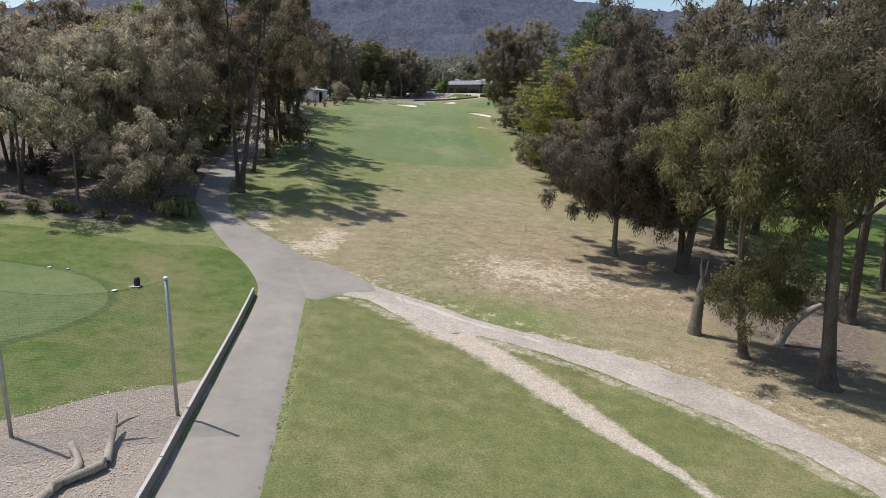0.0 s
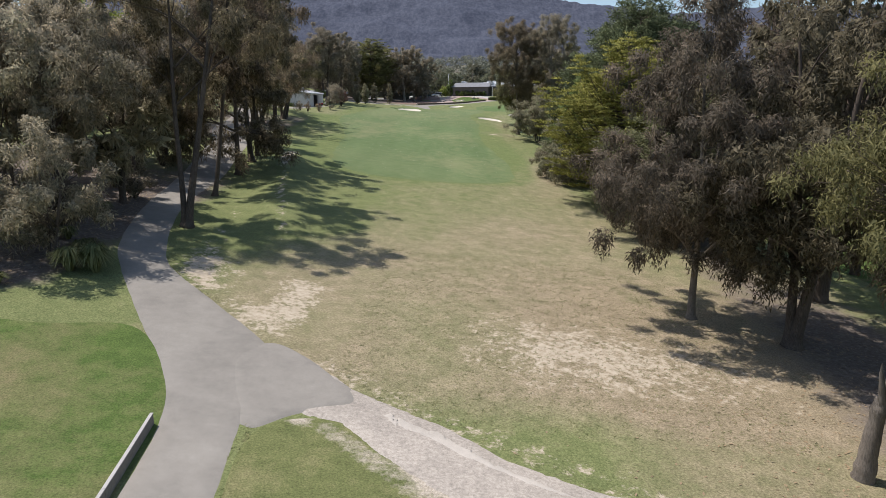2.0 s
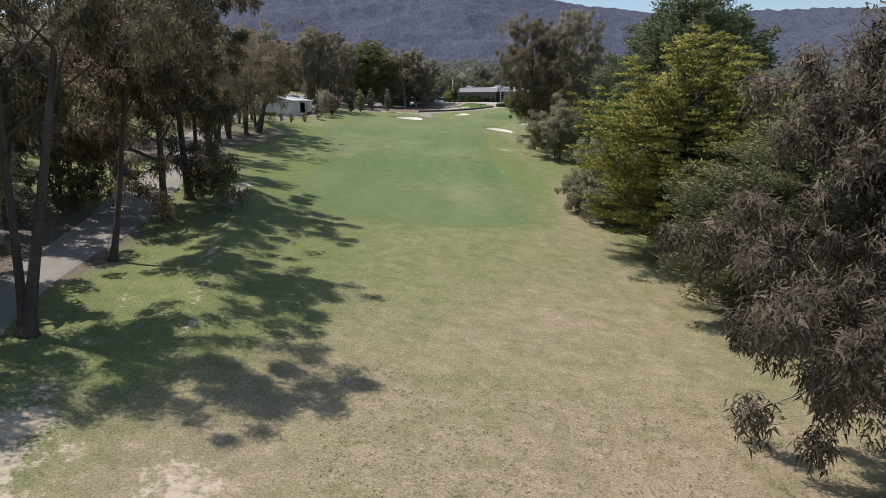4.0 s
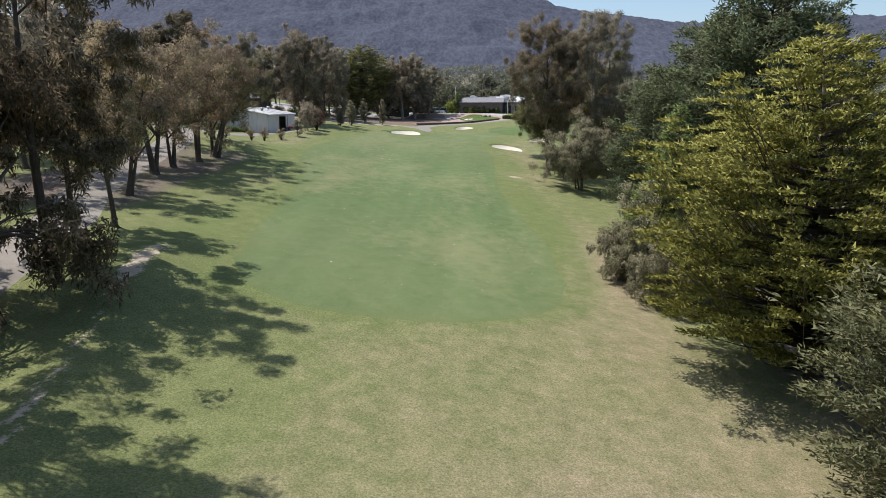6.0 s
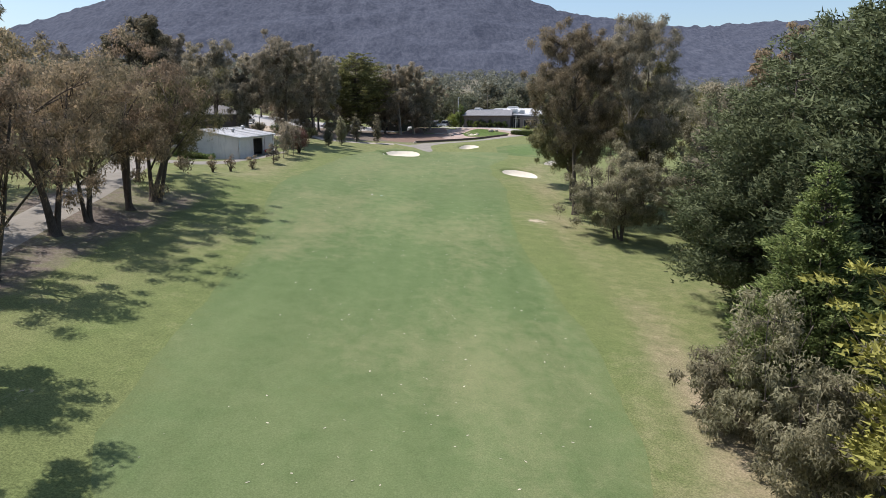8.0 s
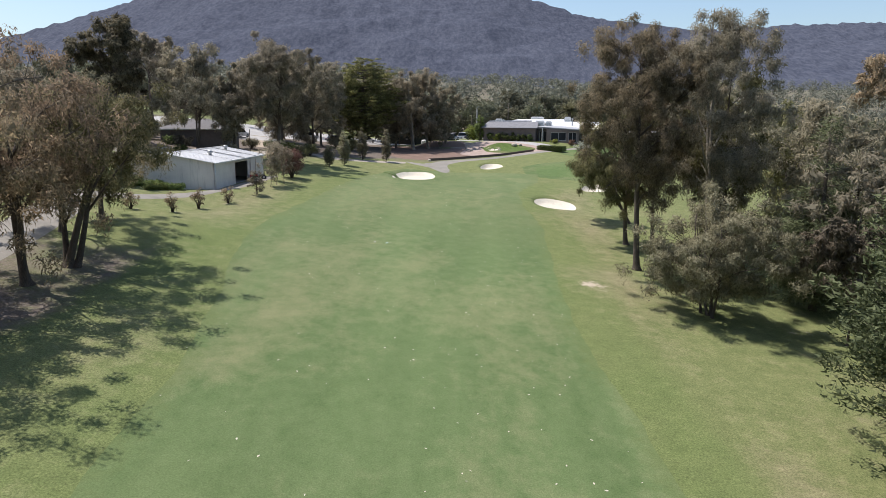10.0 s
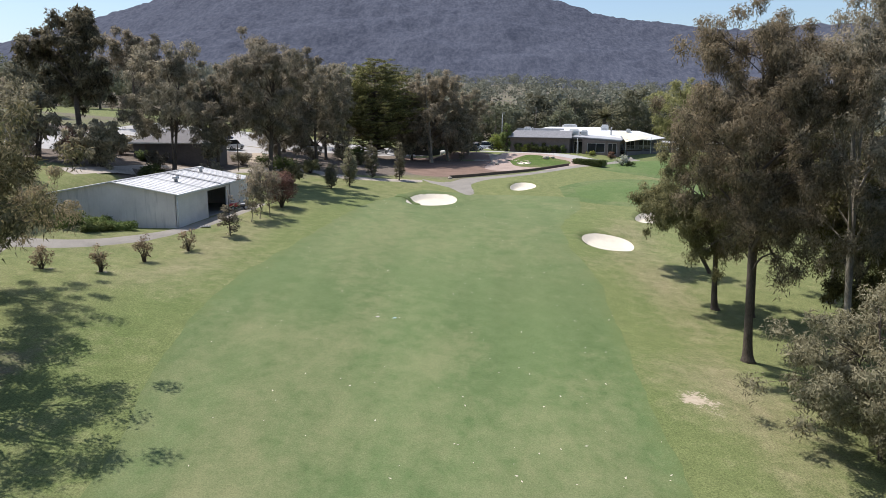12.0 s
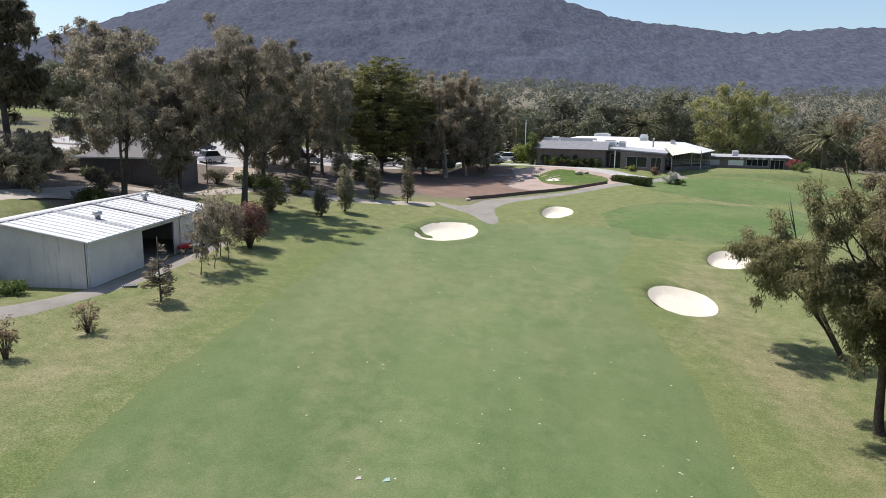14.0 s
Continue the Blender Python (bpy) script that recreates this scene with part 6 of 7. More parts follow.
    poly_part("rear_hall_roof", [(*(H - d * 5), 17.6), (*(H + d * 13), 17.6), (*(H + d * 11 + n * 6), 18.55), (*(H - d * 1 + n * 6), 18.55), (*(H + d * 13 + n * 12), 17.6), (*(H - d * 5 + n * 12), 17.6)], [(0, 1, 2, 3), (3, 2, 4, 5), (1, 4, 2), (0, 3, 5)], ROOF_WHITE, ob, .1, "white sheet roof")
    rect_wall("hall_wall", ob, (*(H - d * 4.5 + n * .4), 0), (*(H + d * 12.5 + n * .4), 0), 13.2, 17.6, .2, CLAD)
    rect_wall("hall_wall", ob, (15.0, 265.2, 0), (15.0, 279, 0), 13.2, 16.9, .2, CLAD)
    rect_wall("hall_wall", ob, (21.5, 263.4, 0), (31.5, 267.6, 0), 13.2, 16.5, .2, CLAD, [(1.0, 4.2, .9, 2.9), (5.2, 8.4, .9, 2.9)])
    window_unit(ob, (21.5, 263.4), (31.5, 267.6), 1.0, 4.2, 14.1, 16.1, 3)
    window_unit(ob, (21.5, 263.4), (31.5, 267.6), 5.2, 8.4, 14.1, 16.1, 3)
    # covered deck on a dark base
    D0, D1 = Vector((22.3, 256.9)), Vector((30.2, 262.2))
    du = (D1 - D0).normalized()
    dn = Vector((-du.y, du.x))
    ln = (D1 - D0).length
    rect_wall("deck_base", ob, (*D0, 0), (*D1, 0), 12.4, 14.1, .2, CLAD)
    poly_part("deck_floor", [(*D0, 14.1), (*D1, 14.1), (*(D1 + dn * 5.2), 14.1), (*(D0 + dn * 5.2), 14.1)], [(0, 1, 2, 3)], TIMBER, ob, .12)
    for k in (0.1, 2.4, 4.7, 7.0, 9.3):
        p = D0 + du * k + dn * .15
        part("deck_post", box_bm(.12, .12, 2.35, (p.x, p.y, 14.1)), SEAT_GREY if k == 4.7 else TIMBER, ob)
    p = D0 + du * ln / 2 + dn * .1
    ang = math.degrees(math.atan2(du.y, du.x))
    for zz in (.3, .55, .8, 1.05):
        part("deck_rail", box_bm(ln, .06, .07, (p.x, p.y, 14.1 + zz), 0, None, ang), WOOD_POST, ob)
    # long low annexe
    P, Q = (30.2, 266.8), (44.2, 263.6)
    pd = (Vector(Q) - Vector(P)).normalized()
    pn = Vector((-pd.y, pd.x))
    pa = math.degrees(math.atan2(pd.y, pd.x))
    rect_wall("annexe_wall", ob, (*P, 0), (*Q, 0), 12.4, 15.45, .2, BRICK_BROWN, [(7.3, 11.0, 1.5, 2.75), (11.3, 13.6, .6, 2.7)])
    window_unit(ob, P, Q, 7.3, 11.0, 13.9, 15.15, 4)
    window_unit(ob, P, Q, 11.3, 13.6, 13.0, 15.1, 3)
    rect_wall("annexe_side", ob, (*(Vector(Q) + pn * .1), 0), (*(Vector(Q) + pn * 7), 0), 12.4, 15.45, .2, BRICK_BROWN)
    poly_part("annexe_roof", [(*(Vector(P) - pn * .7 - pd * 1.5), 15.46), (*(Vector(Q) - pn * .7 + pd * .6), 15.4), (*(Vector(Q) + pn * 7.5 + pd * .6), 15.65), (*(Vector(P) + pn * 7.5 - pd * 1.5), 15.7)], [(0, 1, 2, 3)], ROOF_WORN, ob, .12)
    c = Vector(P) + pd * 6.2 - pn * .72
    part("annexe_fascia", box_bm(16.1, .05, .22, (c.x, c.y, 15.28), 0, None, pa), CLAD, ob)
    for k, w in ((.8, 1.9), (4.2, 2.6)):
        c = Vector(P) + pd * (k + w / 2) - pn * .14
        part("pale_panel", box_bm(w, .06, .95, (c.x, c.y, 13.95), 0, None, pa), TRIM_WHITE if k > 2 else SEAT_GREY, ob, "pale wall panel")
    for k in range(5):
        c = Vector(P) + pd * (6.4 + k * 1.25) - pn * .76
        part("emblem", box_bm(.5, .03, .3, (c.x, c.y, 15.12), 0, None, pa), SEAT_GREY, ob, "small pale emblem")
    v, f = tube([(12.6, 258.6, z0 - .4), (12.6, 258.6, 16.6)], [.08, .08], 10)
    child("entry_post", mesh_of("entry_post", v, f, TRIM_WHITE), ob, "white round post")
    v, f = tube([(4.0, 270.5, 17.4), (4.0, 270.5, 18.5), (4.0, 270.5, 18.6)], [.2, .2, .05], 12)
    child("flue", mesh_of("flue", v, f, STEEL), ob, "galvanised flue")
    v, f = tube([(20.2, 264.2, 17.0), (20.2, 264.2, 18.4), (20.2, 263.9, 18.7)], [.14, .14, .16], 12)
    child("flue", mesh_of("flue", v, f, STEEL), ob, "galvanised flue")
    tagged(ob, "low brown brick clubhouse with shingled eaves and white roofs", "clubhouse")
    return A, B, n


club_a, club_b, cn_ = clubhouse()
bpy.data.objects["clubhouse"].location += Vector((-.8, 0, .5))
for x, y, z, sx, sy, sz in [(2.8, 268.6, 17.55, 1.5, 1.3, 1.1), (12.4, 263.8, 16.95, 2.2, 1.6, 1.3), (14.6, 264.0, 17.0, 1.3, 1.2, 1.1), (13.5, 284.0, 18.2, 3.2, 2.0, .9), (20.4, 274.6, 17.7, 1.6, 1.3, 1.4), (36.2, 268.4, 15.62, 1.1, 1.0, .9), (24.2, 266.4, 17.7, .9, .8, .6)]:
    ac_unit(x - .8, y, z + .5, sx, sy, sz, -14)
sail = new("shade_sail")
poly_part("cloth", [(21.4, 263.4, 18.1), (21.8, 255.6, 16.0), (27.2, 258.2, 16.75), (23.4, 259.0, 16.75)], [(0, 1, 3), (1, 2, 3), (2, 0, 3)], SAIL, sail, .03)
for x, y, h in ((27.3, 258.1, 16.85), (21.75, 255.5, 16.1)):
    v, f = tube([(x, y, gz(x, y) - .2), (x, y, h)], [.06, .05], 10)
    child("mast", mesh_of("mast", v, f, STEEL), sail)
sail.location = (-.8, 0, .5)
tagged(sail, "cream triangular shade sail over the clubhouse deck", "shade sail")


def hut():
    """Low dark hut with a shallow tiled roof among the trees behind the shed."""
    ob = new("low_hut")
    x0, x1, y0, y1 = -55.6, -44.6, 207.6, 213.6
    z0 = min(gz(x0, y0), gz(x1, y0), gz(x1, y1)) - .3
    e = gz(-54, 208) + 2.2
    for a, b in (((x0, y0), (x1, y0)), ((x1, y0 + .1), (x1, y1)), ((x1, y1), (x0, y1)), ((x0, y1), (x0, y0 + .1))):
        rect_wall("wall", ob, (*a, 0), (*b, 0), z0, e, .15, CLAD)
    o, r = .7, e + 1.7
    ym = (y0 + y1) / 2
    poly_part("roof", [(x0 - o, y0 - o, e), (x1 + o, y0 - o, e), (x1 + o, y1 + o, e), (x0 - o, y1 + o, e), (x0 + 4, ym, r), (x1 - 4, ym, r)], [(0, 1, 5, 4), (1, 2, 5), (2, 3, 4, 5), (3, 0, 4)], plain("dark_roof_tile", (.13, .125, .125), .7, 0, .3, 2), ob, .1)
    part("fascia", box_bm(x1 - x0 + 1.4, .05, .18, ((x0 + x1) / 2, y0 - o - .03, e - .1)), TRIM_WHITE, ob)
    for k in range(4):
        v, f = tube([(x0 + 2 + k * 4.4, y0 - o + .1, z0), (x0 + 2 + k * 4.4, y0 - o + .1, e)], [.06, .06], 8)
        child("veranda_post", mesh_of("veranda_post", v, f, TIMBER), ob)
    return tagged(ob, "low dark hut with shallow tiled roof behind trees", "hut")


hut()


def bank_hut():
    """Dark flat-roofed store with a white tank at the back of the mulched bank."""
    ob = new("flat_roofed_store")
    z0 = gz(-18, 268) - .3
    for a, b in (((-25, 268), (-10, 266)), ((-10, 266.1), (-9, 272)), ((-9, 272), (-24, 274)), ((-24, 274), (-25, 268.1))):
        rect_wall("wall", ob, (*a, 0), (*b, 0), z0, z0 + 2.9, .15, plain("green_black_board", (.05, .06, .055), .8))
    poly_part("roof", [(-25.4, 267.5, z0 + 2.95), (-9.6, 265.4, z0 + 2.95), (-8.6, 272.4, z0 + 3.1), (-24.4, 274.5, z0 + 3.1)], [(0, 1, 2, 3)], CLAD, ob, .12)
    return tagged(ob, "dark boarded store under the gum trees", "store")


bank_hut()
tank = new("water_tank")
v, f = tube([(-16.2, 264.2, 12.3), (-16.2, 264.2, 13.9), (-16.2, 264.2, 14.1), (-16.2, 264.2, 14.2)], [.75, .75, .6, .1], 20)
child("shell", mesh_of("shell", v, f, TRIM_WHITE, True), tank)
tagged(tank, "small white tank under the trees", "tank")


# ---- small plants and things ----
def edging(name, points, height, thick, material, piece=2.4, top=None, label="", category="", part_name="sleeper"):
    """A low wall of separate sleepers that follows the land."""
    ob = new(name)
    e = spline(points, 10)
    seg = np.r_[0, np.cumsum(np.hypot(*np.diff(e, axis=0).T))]
    n = max(2, int(seg[-1] / piece))
    for i in range(n):
        a = [np.interp(seg[-1] * i / n + .01, seg, e[:, k]) for k in (0, 1)]
        b = [np.interp(seg[-1] * (i + 1) / n - .01, seg, e[:, k]) for k in (0, 1)]
        za, zb = gz(*a), gz(*b)
        ln = math.hypot(b[0] - a[0], b[1] - a[1])
        yaw = math.atan2(b[1] - a[1], b[0] - a[0])
        m = Matrix.Translation(((a[0] + b[0]) / 2, (a[1] + b[1]) / 2, (za + zb) / 2 - .12)) @ Euler((0, -math.atan2(zb - za, ln), yaw)).to_matrix().to_4x4()
        bm = box_bm(ln, thick, height + .12, (0, 0, 0), .012)
        bmesh.ops.transform(bm, matrix=m, verts=bm.verts)
        s = part(part_name, bm, material, ob)
        if top:
            bm = box_bm(ln, thick + .03, .04, (0, 0, height + .1), .01)
            bmesh.ops.transform(bm, matrix=m, verts=bm.verts)
            part("capping", bm, top, s)
    return tagged(ob, label, category)


BANK_MULCH = asphalt("bank_mulch", (.22, .15, .115), .45)
PALE_CAP = plain("pale_concrete_cap", (.42, .4, .37), .8, 0, .2, 3)
edging("sleeper_wall", [(-8.55, 8), (-9.0, 18.4), (-9.35, 22.2), (-10.35, 30.1), (-11.42, 38.6)], .42, .09, WOOD_POST, 2.2, PALE_CAP, "low sleeper wall with pale capping beside the path", "retaining wall")
edging("garden_edging", [(-12.4, 227.5), (-9, 230.5), (-4.2, 235.2), (1.8, 239.6), (8.9, 245.6)], .45, .18, TIMBER, 2.4, None, "dark timber edging along the mulched bank", "edging")


def net_fence():
    ob = new("net_fence")
    pts = [(-9.9, 23.2), (-14.5, 20.9), (-19.2, 18.4)]
    h = 5.1
    for x, y in pts:
        z = gz(x, y)
        v, f = tube([(x, y, z - .3), (x, y, z + h * .5), (x, y, z + h)], [.07, .065, .06], 12)
        p = child("post", mesh_of("post", v, f, STEEL, True), ob)
        v, f = tube([(x, y, z + h), (x, y, z + h + .06), (x, y, z + h + .1)], [.08, .08, .03], 12)
        child("cap", mesh_of("cap", v, f, TRIM_WHITE), p)
    cord = plain("black_net_cord", (.03, .035, .03), .8)
    for (x0, y0), (x1, y1) in zip(pts, pts[1:]):
        z0, z1 = gz(x0, y0), gz(x1, y1)
        sag = lambda k: -.35 * 4 * k * (1 - k)
        top = [(x0 + (x1 - x0) * k, y0 + (y1 - y0) * k, z0 + (z1 - z0) * k + h - .05 + sag(k)) for k in np.linspace(0, 1, 13)]
        v, f = tube(top, [.005] * 13, 6)
        child("top_rope", mesh_of("top_rope", v, f, cord), ob)
        v, f = [], []
        for i in range(1, 90):
            k = i / 90
            x, y, zb = x0 + (x1 - x0) * k, y0 + (y1 - y0) * k, z0 + (z1 - z0) * k
            tube([(x, y, zb + .05), (x, y, zb + h - .05 + sag(k))], [.0017, .0017], 3, v, f)
        for j in range(1, 90):
            q = j / 90
            line = [(x0 + (x1 - x0) * k, y0 + (y1 - y0) * k, z0 + (z1 - z0) * k + .05 + (h - .1 + sag(k)) * q) for k in np.linspace(0, 1, 9)]
            tube(line, [.0017] * 9, 3, v, f)
        child("net", mesh_of("net", v, f, cord), ob, "fine black golf netting")
    return tagged(ob, "tall steel posts with fine netting on bark mulch", "net fence")


net_fence()


def branch_thing(name, x, y, lines_, label, material=DEADWOOD, category="log", sides=10):
    """A fallen or standing piece of dead wood from tapering, knotted limbs (x, y, z above the land, radius)."""
    ob = thing(name, x, y)
    r = np.random.RandomState(int(abs(x * 10)))
    for i, ln in enumerate(lines_):
        p = spline([q[:3] for q in ln], 5)
        rad = np.interp(np.linspace(0, 1, len(p)), np.linspace(0, 1, len(ln)), [q[3] for q in ln]) * r.uniform(.9, 1.12, len(p))
        v, f = tube(p, rad, sides)
        v = [Vector(q) + Vector(r.uniform(-.06, .06, 3)) * float(np.mean(rad)) for q in v]
        child("trunk" if i == 0 else "branch", mesh_of("branch", v, f, material, True), ob)
    return tagged(ob, label, category)


branch_thing("fallen_branch", -11.6, 18.4, [[(-.1, -1.2, .1, 0.154), (0, -.2, .16, 0.168), (.15, .7, .15, 0.154), (-.1, 1.35, .2, 0.126), (-.65, 2.0, .35, 0.105)], [(.1, .1, .15, 0.140), (.6, .65, .2, 0.140), (.85, 1.2, .2, 0.140), (.6, 2.0, .3, 0.126), (.35, 2.9, .55, 0.098), (.2, 3.4, .8, 0.042)], [(.36, 2.8, .5, 0.084), (.7, 3.0, .7, 0.056), (1.0, 3.2, .75, 0.028)]], "bleached forked branch lying on bark mulch")
branch_thing("dead_stump", 14.5, 39.7, [[(0, 0, -.2, .46), (.03, 0, .5, .36), (.12, 0, 1.6, .3), (.24, 0, 2.7, .28), (.3, 0, 3.3, .2)], [(.2, 0, 2.3, .2), (.22, -.1, 3.3, .13), (.1, -.1, 4.2, .07), (.08, -.1, 4.6, .015)], [(.36, .05, 2.8, .17), (.5, .1, 3.7, .1), (.55, .1, 4.5, .02)]], "tall splintered dead stump with split top", BARK_GREY, "stump", 12)
branch_thing("leaning_log", 19.3, 39.0, [[(-.1, 0, -.1, .3), (.35, 0, .9, .24), (1.1, 0, 1.75, .2), (2.0, .1, 2.3, .17), (2.25, .1, 2.4, .12)], [(1.0, 0, 1.6, .06), (1.05, -.1, 2.2, .02)]], "grey leaning dead log with a broken end", DEADWOOD)
branch_thing("fallen_branch", 24, 34, [[(-2, -.5, .12, .05), (-.5, 0, .2, .07), (1.2, .3, .15, .08), (2.6, .2, .1, .09)]], "thin fallen branch under the trees")
branch_thing("fallen_branch", -27, 47.6, [[(-2, .2, .1, .03), (0, 0, .14, .05), (1.6, .5, .1, .06)]], "thin fallen branch on leaf litter")


def tussock(x, y, h, r, seed, leaf=FERN, label="strappy tussock of arching leaves on leaf litter", n=240):
    rng = np.random.RandomState(seed)
    ob = thing("tussock", x, y, gz(x, y) - .03)
    a = rng.uniform(0, 6.28, n)
    out = r * rng.uniform(.3, 1.0, n)
    b = np.stack([np.cos(a) * .12 * r, np.sin(a) * .12 * r, np.zeros(n)], 1)
    m = np.stack([np.cos(a) * out * .55, np.sin(a) * out * .55, h * rng.uniform(.7, 1.05, n)], 1)
    e = np.stack([np.cos(a) * out * 1.1, np.sin(a) * out * 1.1, h * rng.uniform(.25, .95, n)], 1)
    s = np.stack([-np.sin(a), np.cos(a), np.zeros(n)], 1) * (.018 + .012 * h)
    v = np.concatenate([np.stack([b - s, b + s, m + s, m - s], 1), np.stack([m - s, m + s, e + s * .2, e - s * .2], 1)])
    child("foliage", loose_mesh("foliage", v, leaf), ob)
    return tagged(ob, label, "tussock", "tussocks in the bushland")


for i, (x, y, h, r) in enumerate([(-29.8, 48.6, .9, 1.0), (-28.8, 49.9, 1.0, 1.1), (-27.6, 49.6, .8, .9), (-31.5, 47.8, .8, .9), (-25.4, 49.5, .7, .8), (-34.5, 49.5, .9, 1.0), (-36.5, 52, .9, 1.0), (-31.9, 61.8, 1.0, 1.0), (-32.6, 60.4, 1.0, 1.0), (-27.5, 56, .7, .8), (-24.5, 57.5, .8, .8), (-25.5, 64, .9, .9), (-23.5, 49.0, .6, .7), (-33, 57, .8, .9)]):
    tussock(x, y, h, r, 300 + i)
for i, (x, y, h, r) in enumerate([(-20.4, 52.6, 1.5, 1.2), (-21.6, 52.2, 1.3, 1.1), (-21.4, 53.6, 1.4, 1.2)]):
    tussock(x, y, h, r, 340 + i, FERN, "tall dense reedy clump beside the path", 520)
gum("small_gum", -23.2, 53.2, 7.4, 3.5, .2, SAGE, BARK, 350, 2, 60, 260, .24, .16, hang=.2, label="low grey-leaved small gum beside the path")
for i, (x, y, h, r, leaf) in enumerate([(-26, 70, 2.2, 1.4, GUM), (-29, 73, 2.4, 1.6, GUM), (-30, 66, 1.8, 1.3, GUM_GREY), (-36, 68, 2.6, 1.8, GUM), (-35, 77, 2.6, 1.8, GUM), (-26.5, 60.5, 1.6, 1.2, GUM_GREY), (-35.5, 60, 2.2, 1.6, GUM_GREY), (-38.5, 55, 2.2, 1.7, GUM), (-40, 48.5, 1.8, 1.4, GUM_GREY), (-30.5, 80, 2.2, 1.6, GUM), (-31, 97, 2.0, 1.5, GUM), (-41, 72, 3, 2, GUM), (-45, 57, 2.6, 2, GUM), (-44, 88, 2.6, 2, GUM)]):
    shrub("understorey_shrub", x, y, h, r, leaf, 400 + i, 90, 16, .28, "dull green bushland shrub in leaf litter", group="understorey shrubs")
# young planting along the service path
for i, (x, y, h) in enumerate([(-28.7, 181.2, 5.2), (-28.9, 179.3, 4.6), (-28.1, 182.6, 5.4), (-29.6, 184.5, 4.6)]):
    gum("sapling", x, y, h + .6, .8, .14, SAGE, BARK_GREY, 420 + i, 1, 24, 60, .24, .05, hang=.1, inner=1, label="thin young wattle sapling beside the shed", group="saplings by the shed", sink=.03, fork=.1)
conifer("sapling", -28.6, 172.8, 4.5, 1.0, GUM, 430, .1, .8, 26, 10, .24, .8, .1, "young open conifer sapling beside the service path", around=5, tuft=.32, trunk=.06)
for i, (x, y, h) in enumerate([(-31.9, 157.6, 2.0), (-31.4, 162.6, 2.2), (-30.0, 167.2, 1.9), (-35.2, 156.2, 1.9)]):
    shrub("young_shrub", x, y, h, .65, GUM_BROWN, 440 + i, 50, 12, .2, "young brownish-green shrub in a bare mulched spot", group="young shrubs by the service path")
for i, (x, y, h, r) in enumerate([(-19.8, 220.6, 6.2, .8), (-24, 219.8, 6.0, .95), (-25.4, 209.5, 5.6, 1.0), (-27, 205.4, 3.4, .8)]):
    conifer("young_cypress", x, y, h, r, WATTLE, 450 + i, .06, .55, 30, 18, .24, .8, .9, "young upright grey-green cypress on the grass", around=7, tuft=.34, trunk=.07, group="young cypresses")
shrub("red_shrub", -28.6, 188.2, 4.0, 1.9, RED_LEAF, 460, 170, 26, .26, "bushy red-leaved shrub beside the shed")
for i, (x, y, h, r, leaf) in enumerate([(-32.2, 203.5, 3.0, 1.6, GUM_OLIVE), (-36, 214, 2.2, 1.8, HEDGE_LEAF), (-39, 216, 2.2, 1.8, HEDGE_LEAF), (-33, 217, 2.0, 1.7, GUM_OLIVE), (-57.6, 204, 2.2, 1.6, GUM), (-53, 205.8, 1.6, 1.3, HEDGE_LEAF), (-58, 208.5, 2.4, 1.8, GUM), (-60, 200, 2.8, 2, GUM), (-48, 197, 2.2, 1.8, HEDGE_LEAF), (-29, 236, 2.2, 1.6, GUM_OLIVE), (-33, 240, 2.4, 1.8, GUM), (-37, 234, 2, 1.6, GUM), (-54, 170, 2.4, 2.2, GUM_YELLOW), (-60, 172, 2.4, 2, GUM_OLIVE), (-31.5, 246, 2.4, 1.8, HEDGE_LEAF), (-48.8, 200.2, 2.6, 1.6, GUM_GREY), (-57, 196, 4.5, 2, RED_LEAF), (-50, 166.5, 1.6, 1.6, HEDGE_LEAF), (-66, 200, 3, 2.4, GUM), (-63, 194, 2.6, 2.2, GUM_BROWN), (-59.5, 212, 2.2, 1.6, SAGE), (-57.6, 214.5, 4.6, 1.5, GUM), (-41, 198.5, 2.2, 1.8, SAGE), (-42.8, 215, 2.0, 1.5, GUM)]):
    shrub("garden_shrub", x, y, h, r, leaf, 470 + i, 90, 18, .34, "rounded shrub under the trees by the car park", group="shrubs by the car park")


for i, (x, y, h, r) in enumerate([(-37.6, 170.6, .7, 1.6), (-40.2, 171.0, .8, 1.8), (-43, 170.4, .9, 2.0), (-41.5, 168.2, .7, 1.7), (-45.5, 168.5, .9, 2.0), (-38.6, 168.4, .5, 1.3)]):
    shrub("low_groundcover", x, y, h, r, GROUNDCOVER, 540 + i, 120, 22, .26, "low dark green groundcover on the bank below the shed", "groundcover", "groundcover below the shed")


def hedge(x0, y0, x1, y1, h, w):
    ob = thing("clipped_hedge", (x0 + x1) / 2, (y0 + y1) / 2)
    r = np.random.RandomState(9)
    n = 2600
    k = r.uniform(0, 1, n)
    d = Vector((x1 - x0, y1 - y0)).normalized()
    side = r.uniform(-.5, .5, n) * w
    z = h * r.uniform(.05, 1, n)
    face = r.randint(0, 3, n)
    side[face == 0], side[face == 1] = -w / 2, w / 2
    z[face == 2] = h
    ln = math.hypot(x1 - x0, y1 - y0)
    p = np.stack([(k - .5) * ln * d.x - side * d.y, (k - .5) * ln * d.y + side * d.x, z], 1)
    child("foliage", leaf_mesh("foliage", leaves(p, np.full(n, .12), 3, .2, .0, 1, .5, r), HEDGE_LEAF), ob)
    part("core", box_bm(ln * .97, w * .86, h * .93, (0, 0, 0), .05, None, math.degrees(math.atan2(d.y, d.x))), HEDGE_LEAF, ob)
    return tagged(ob, "long low clipped green hedge before the clubhouse", "hedge")


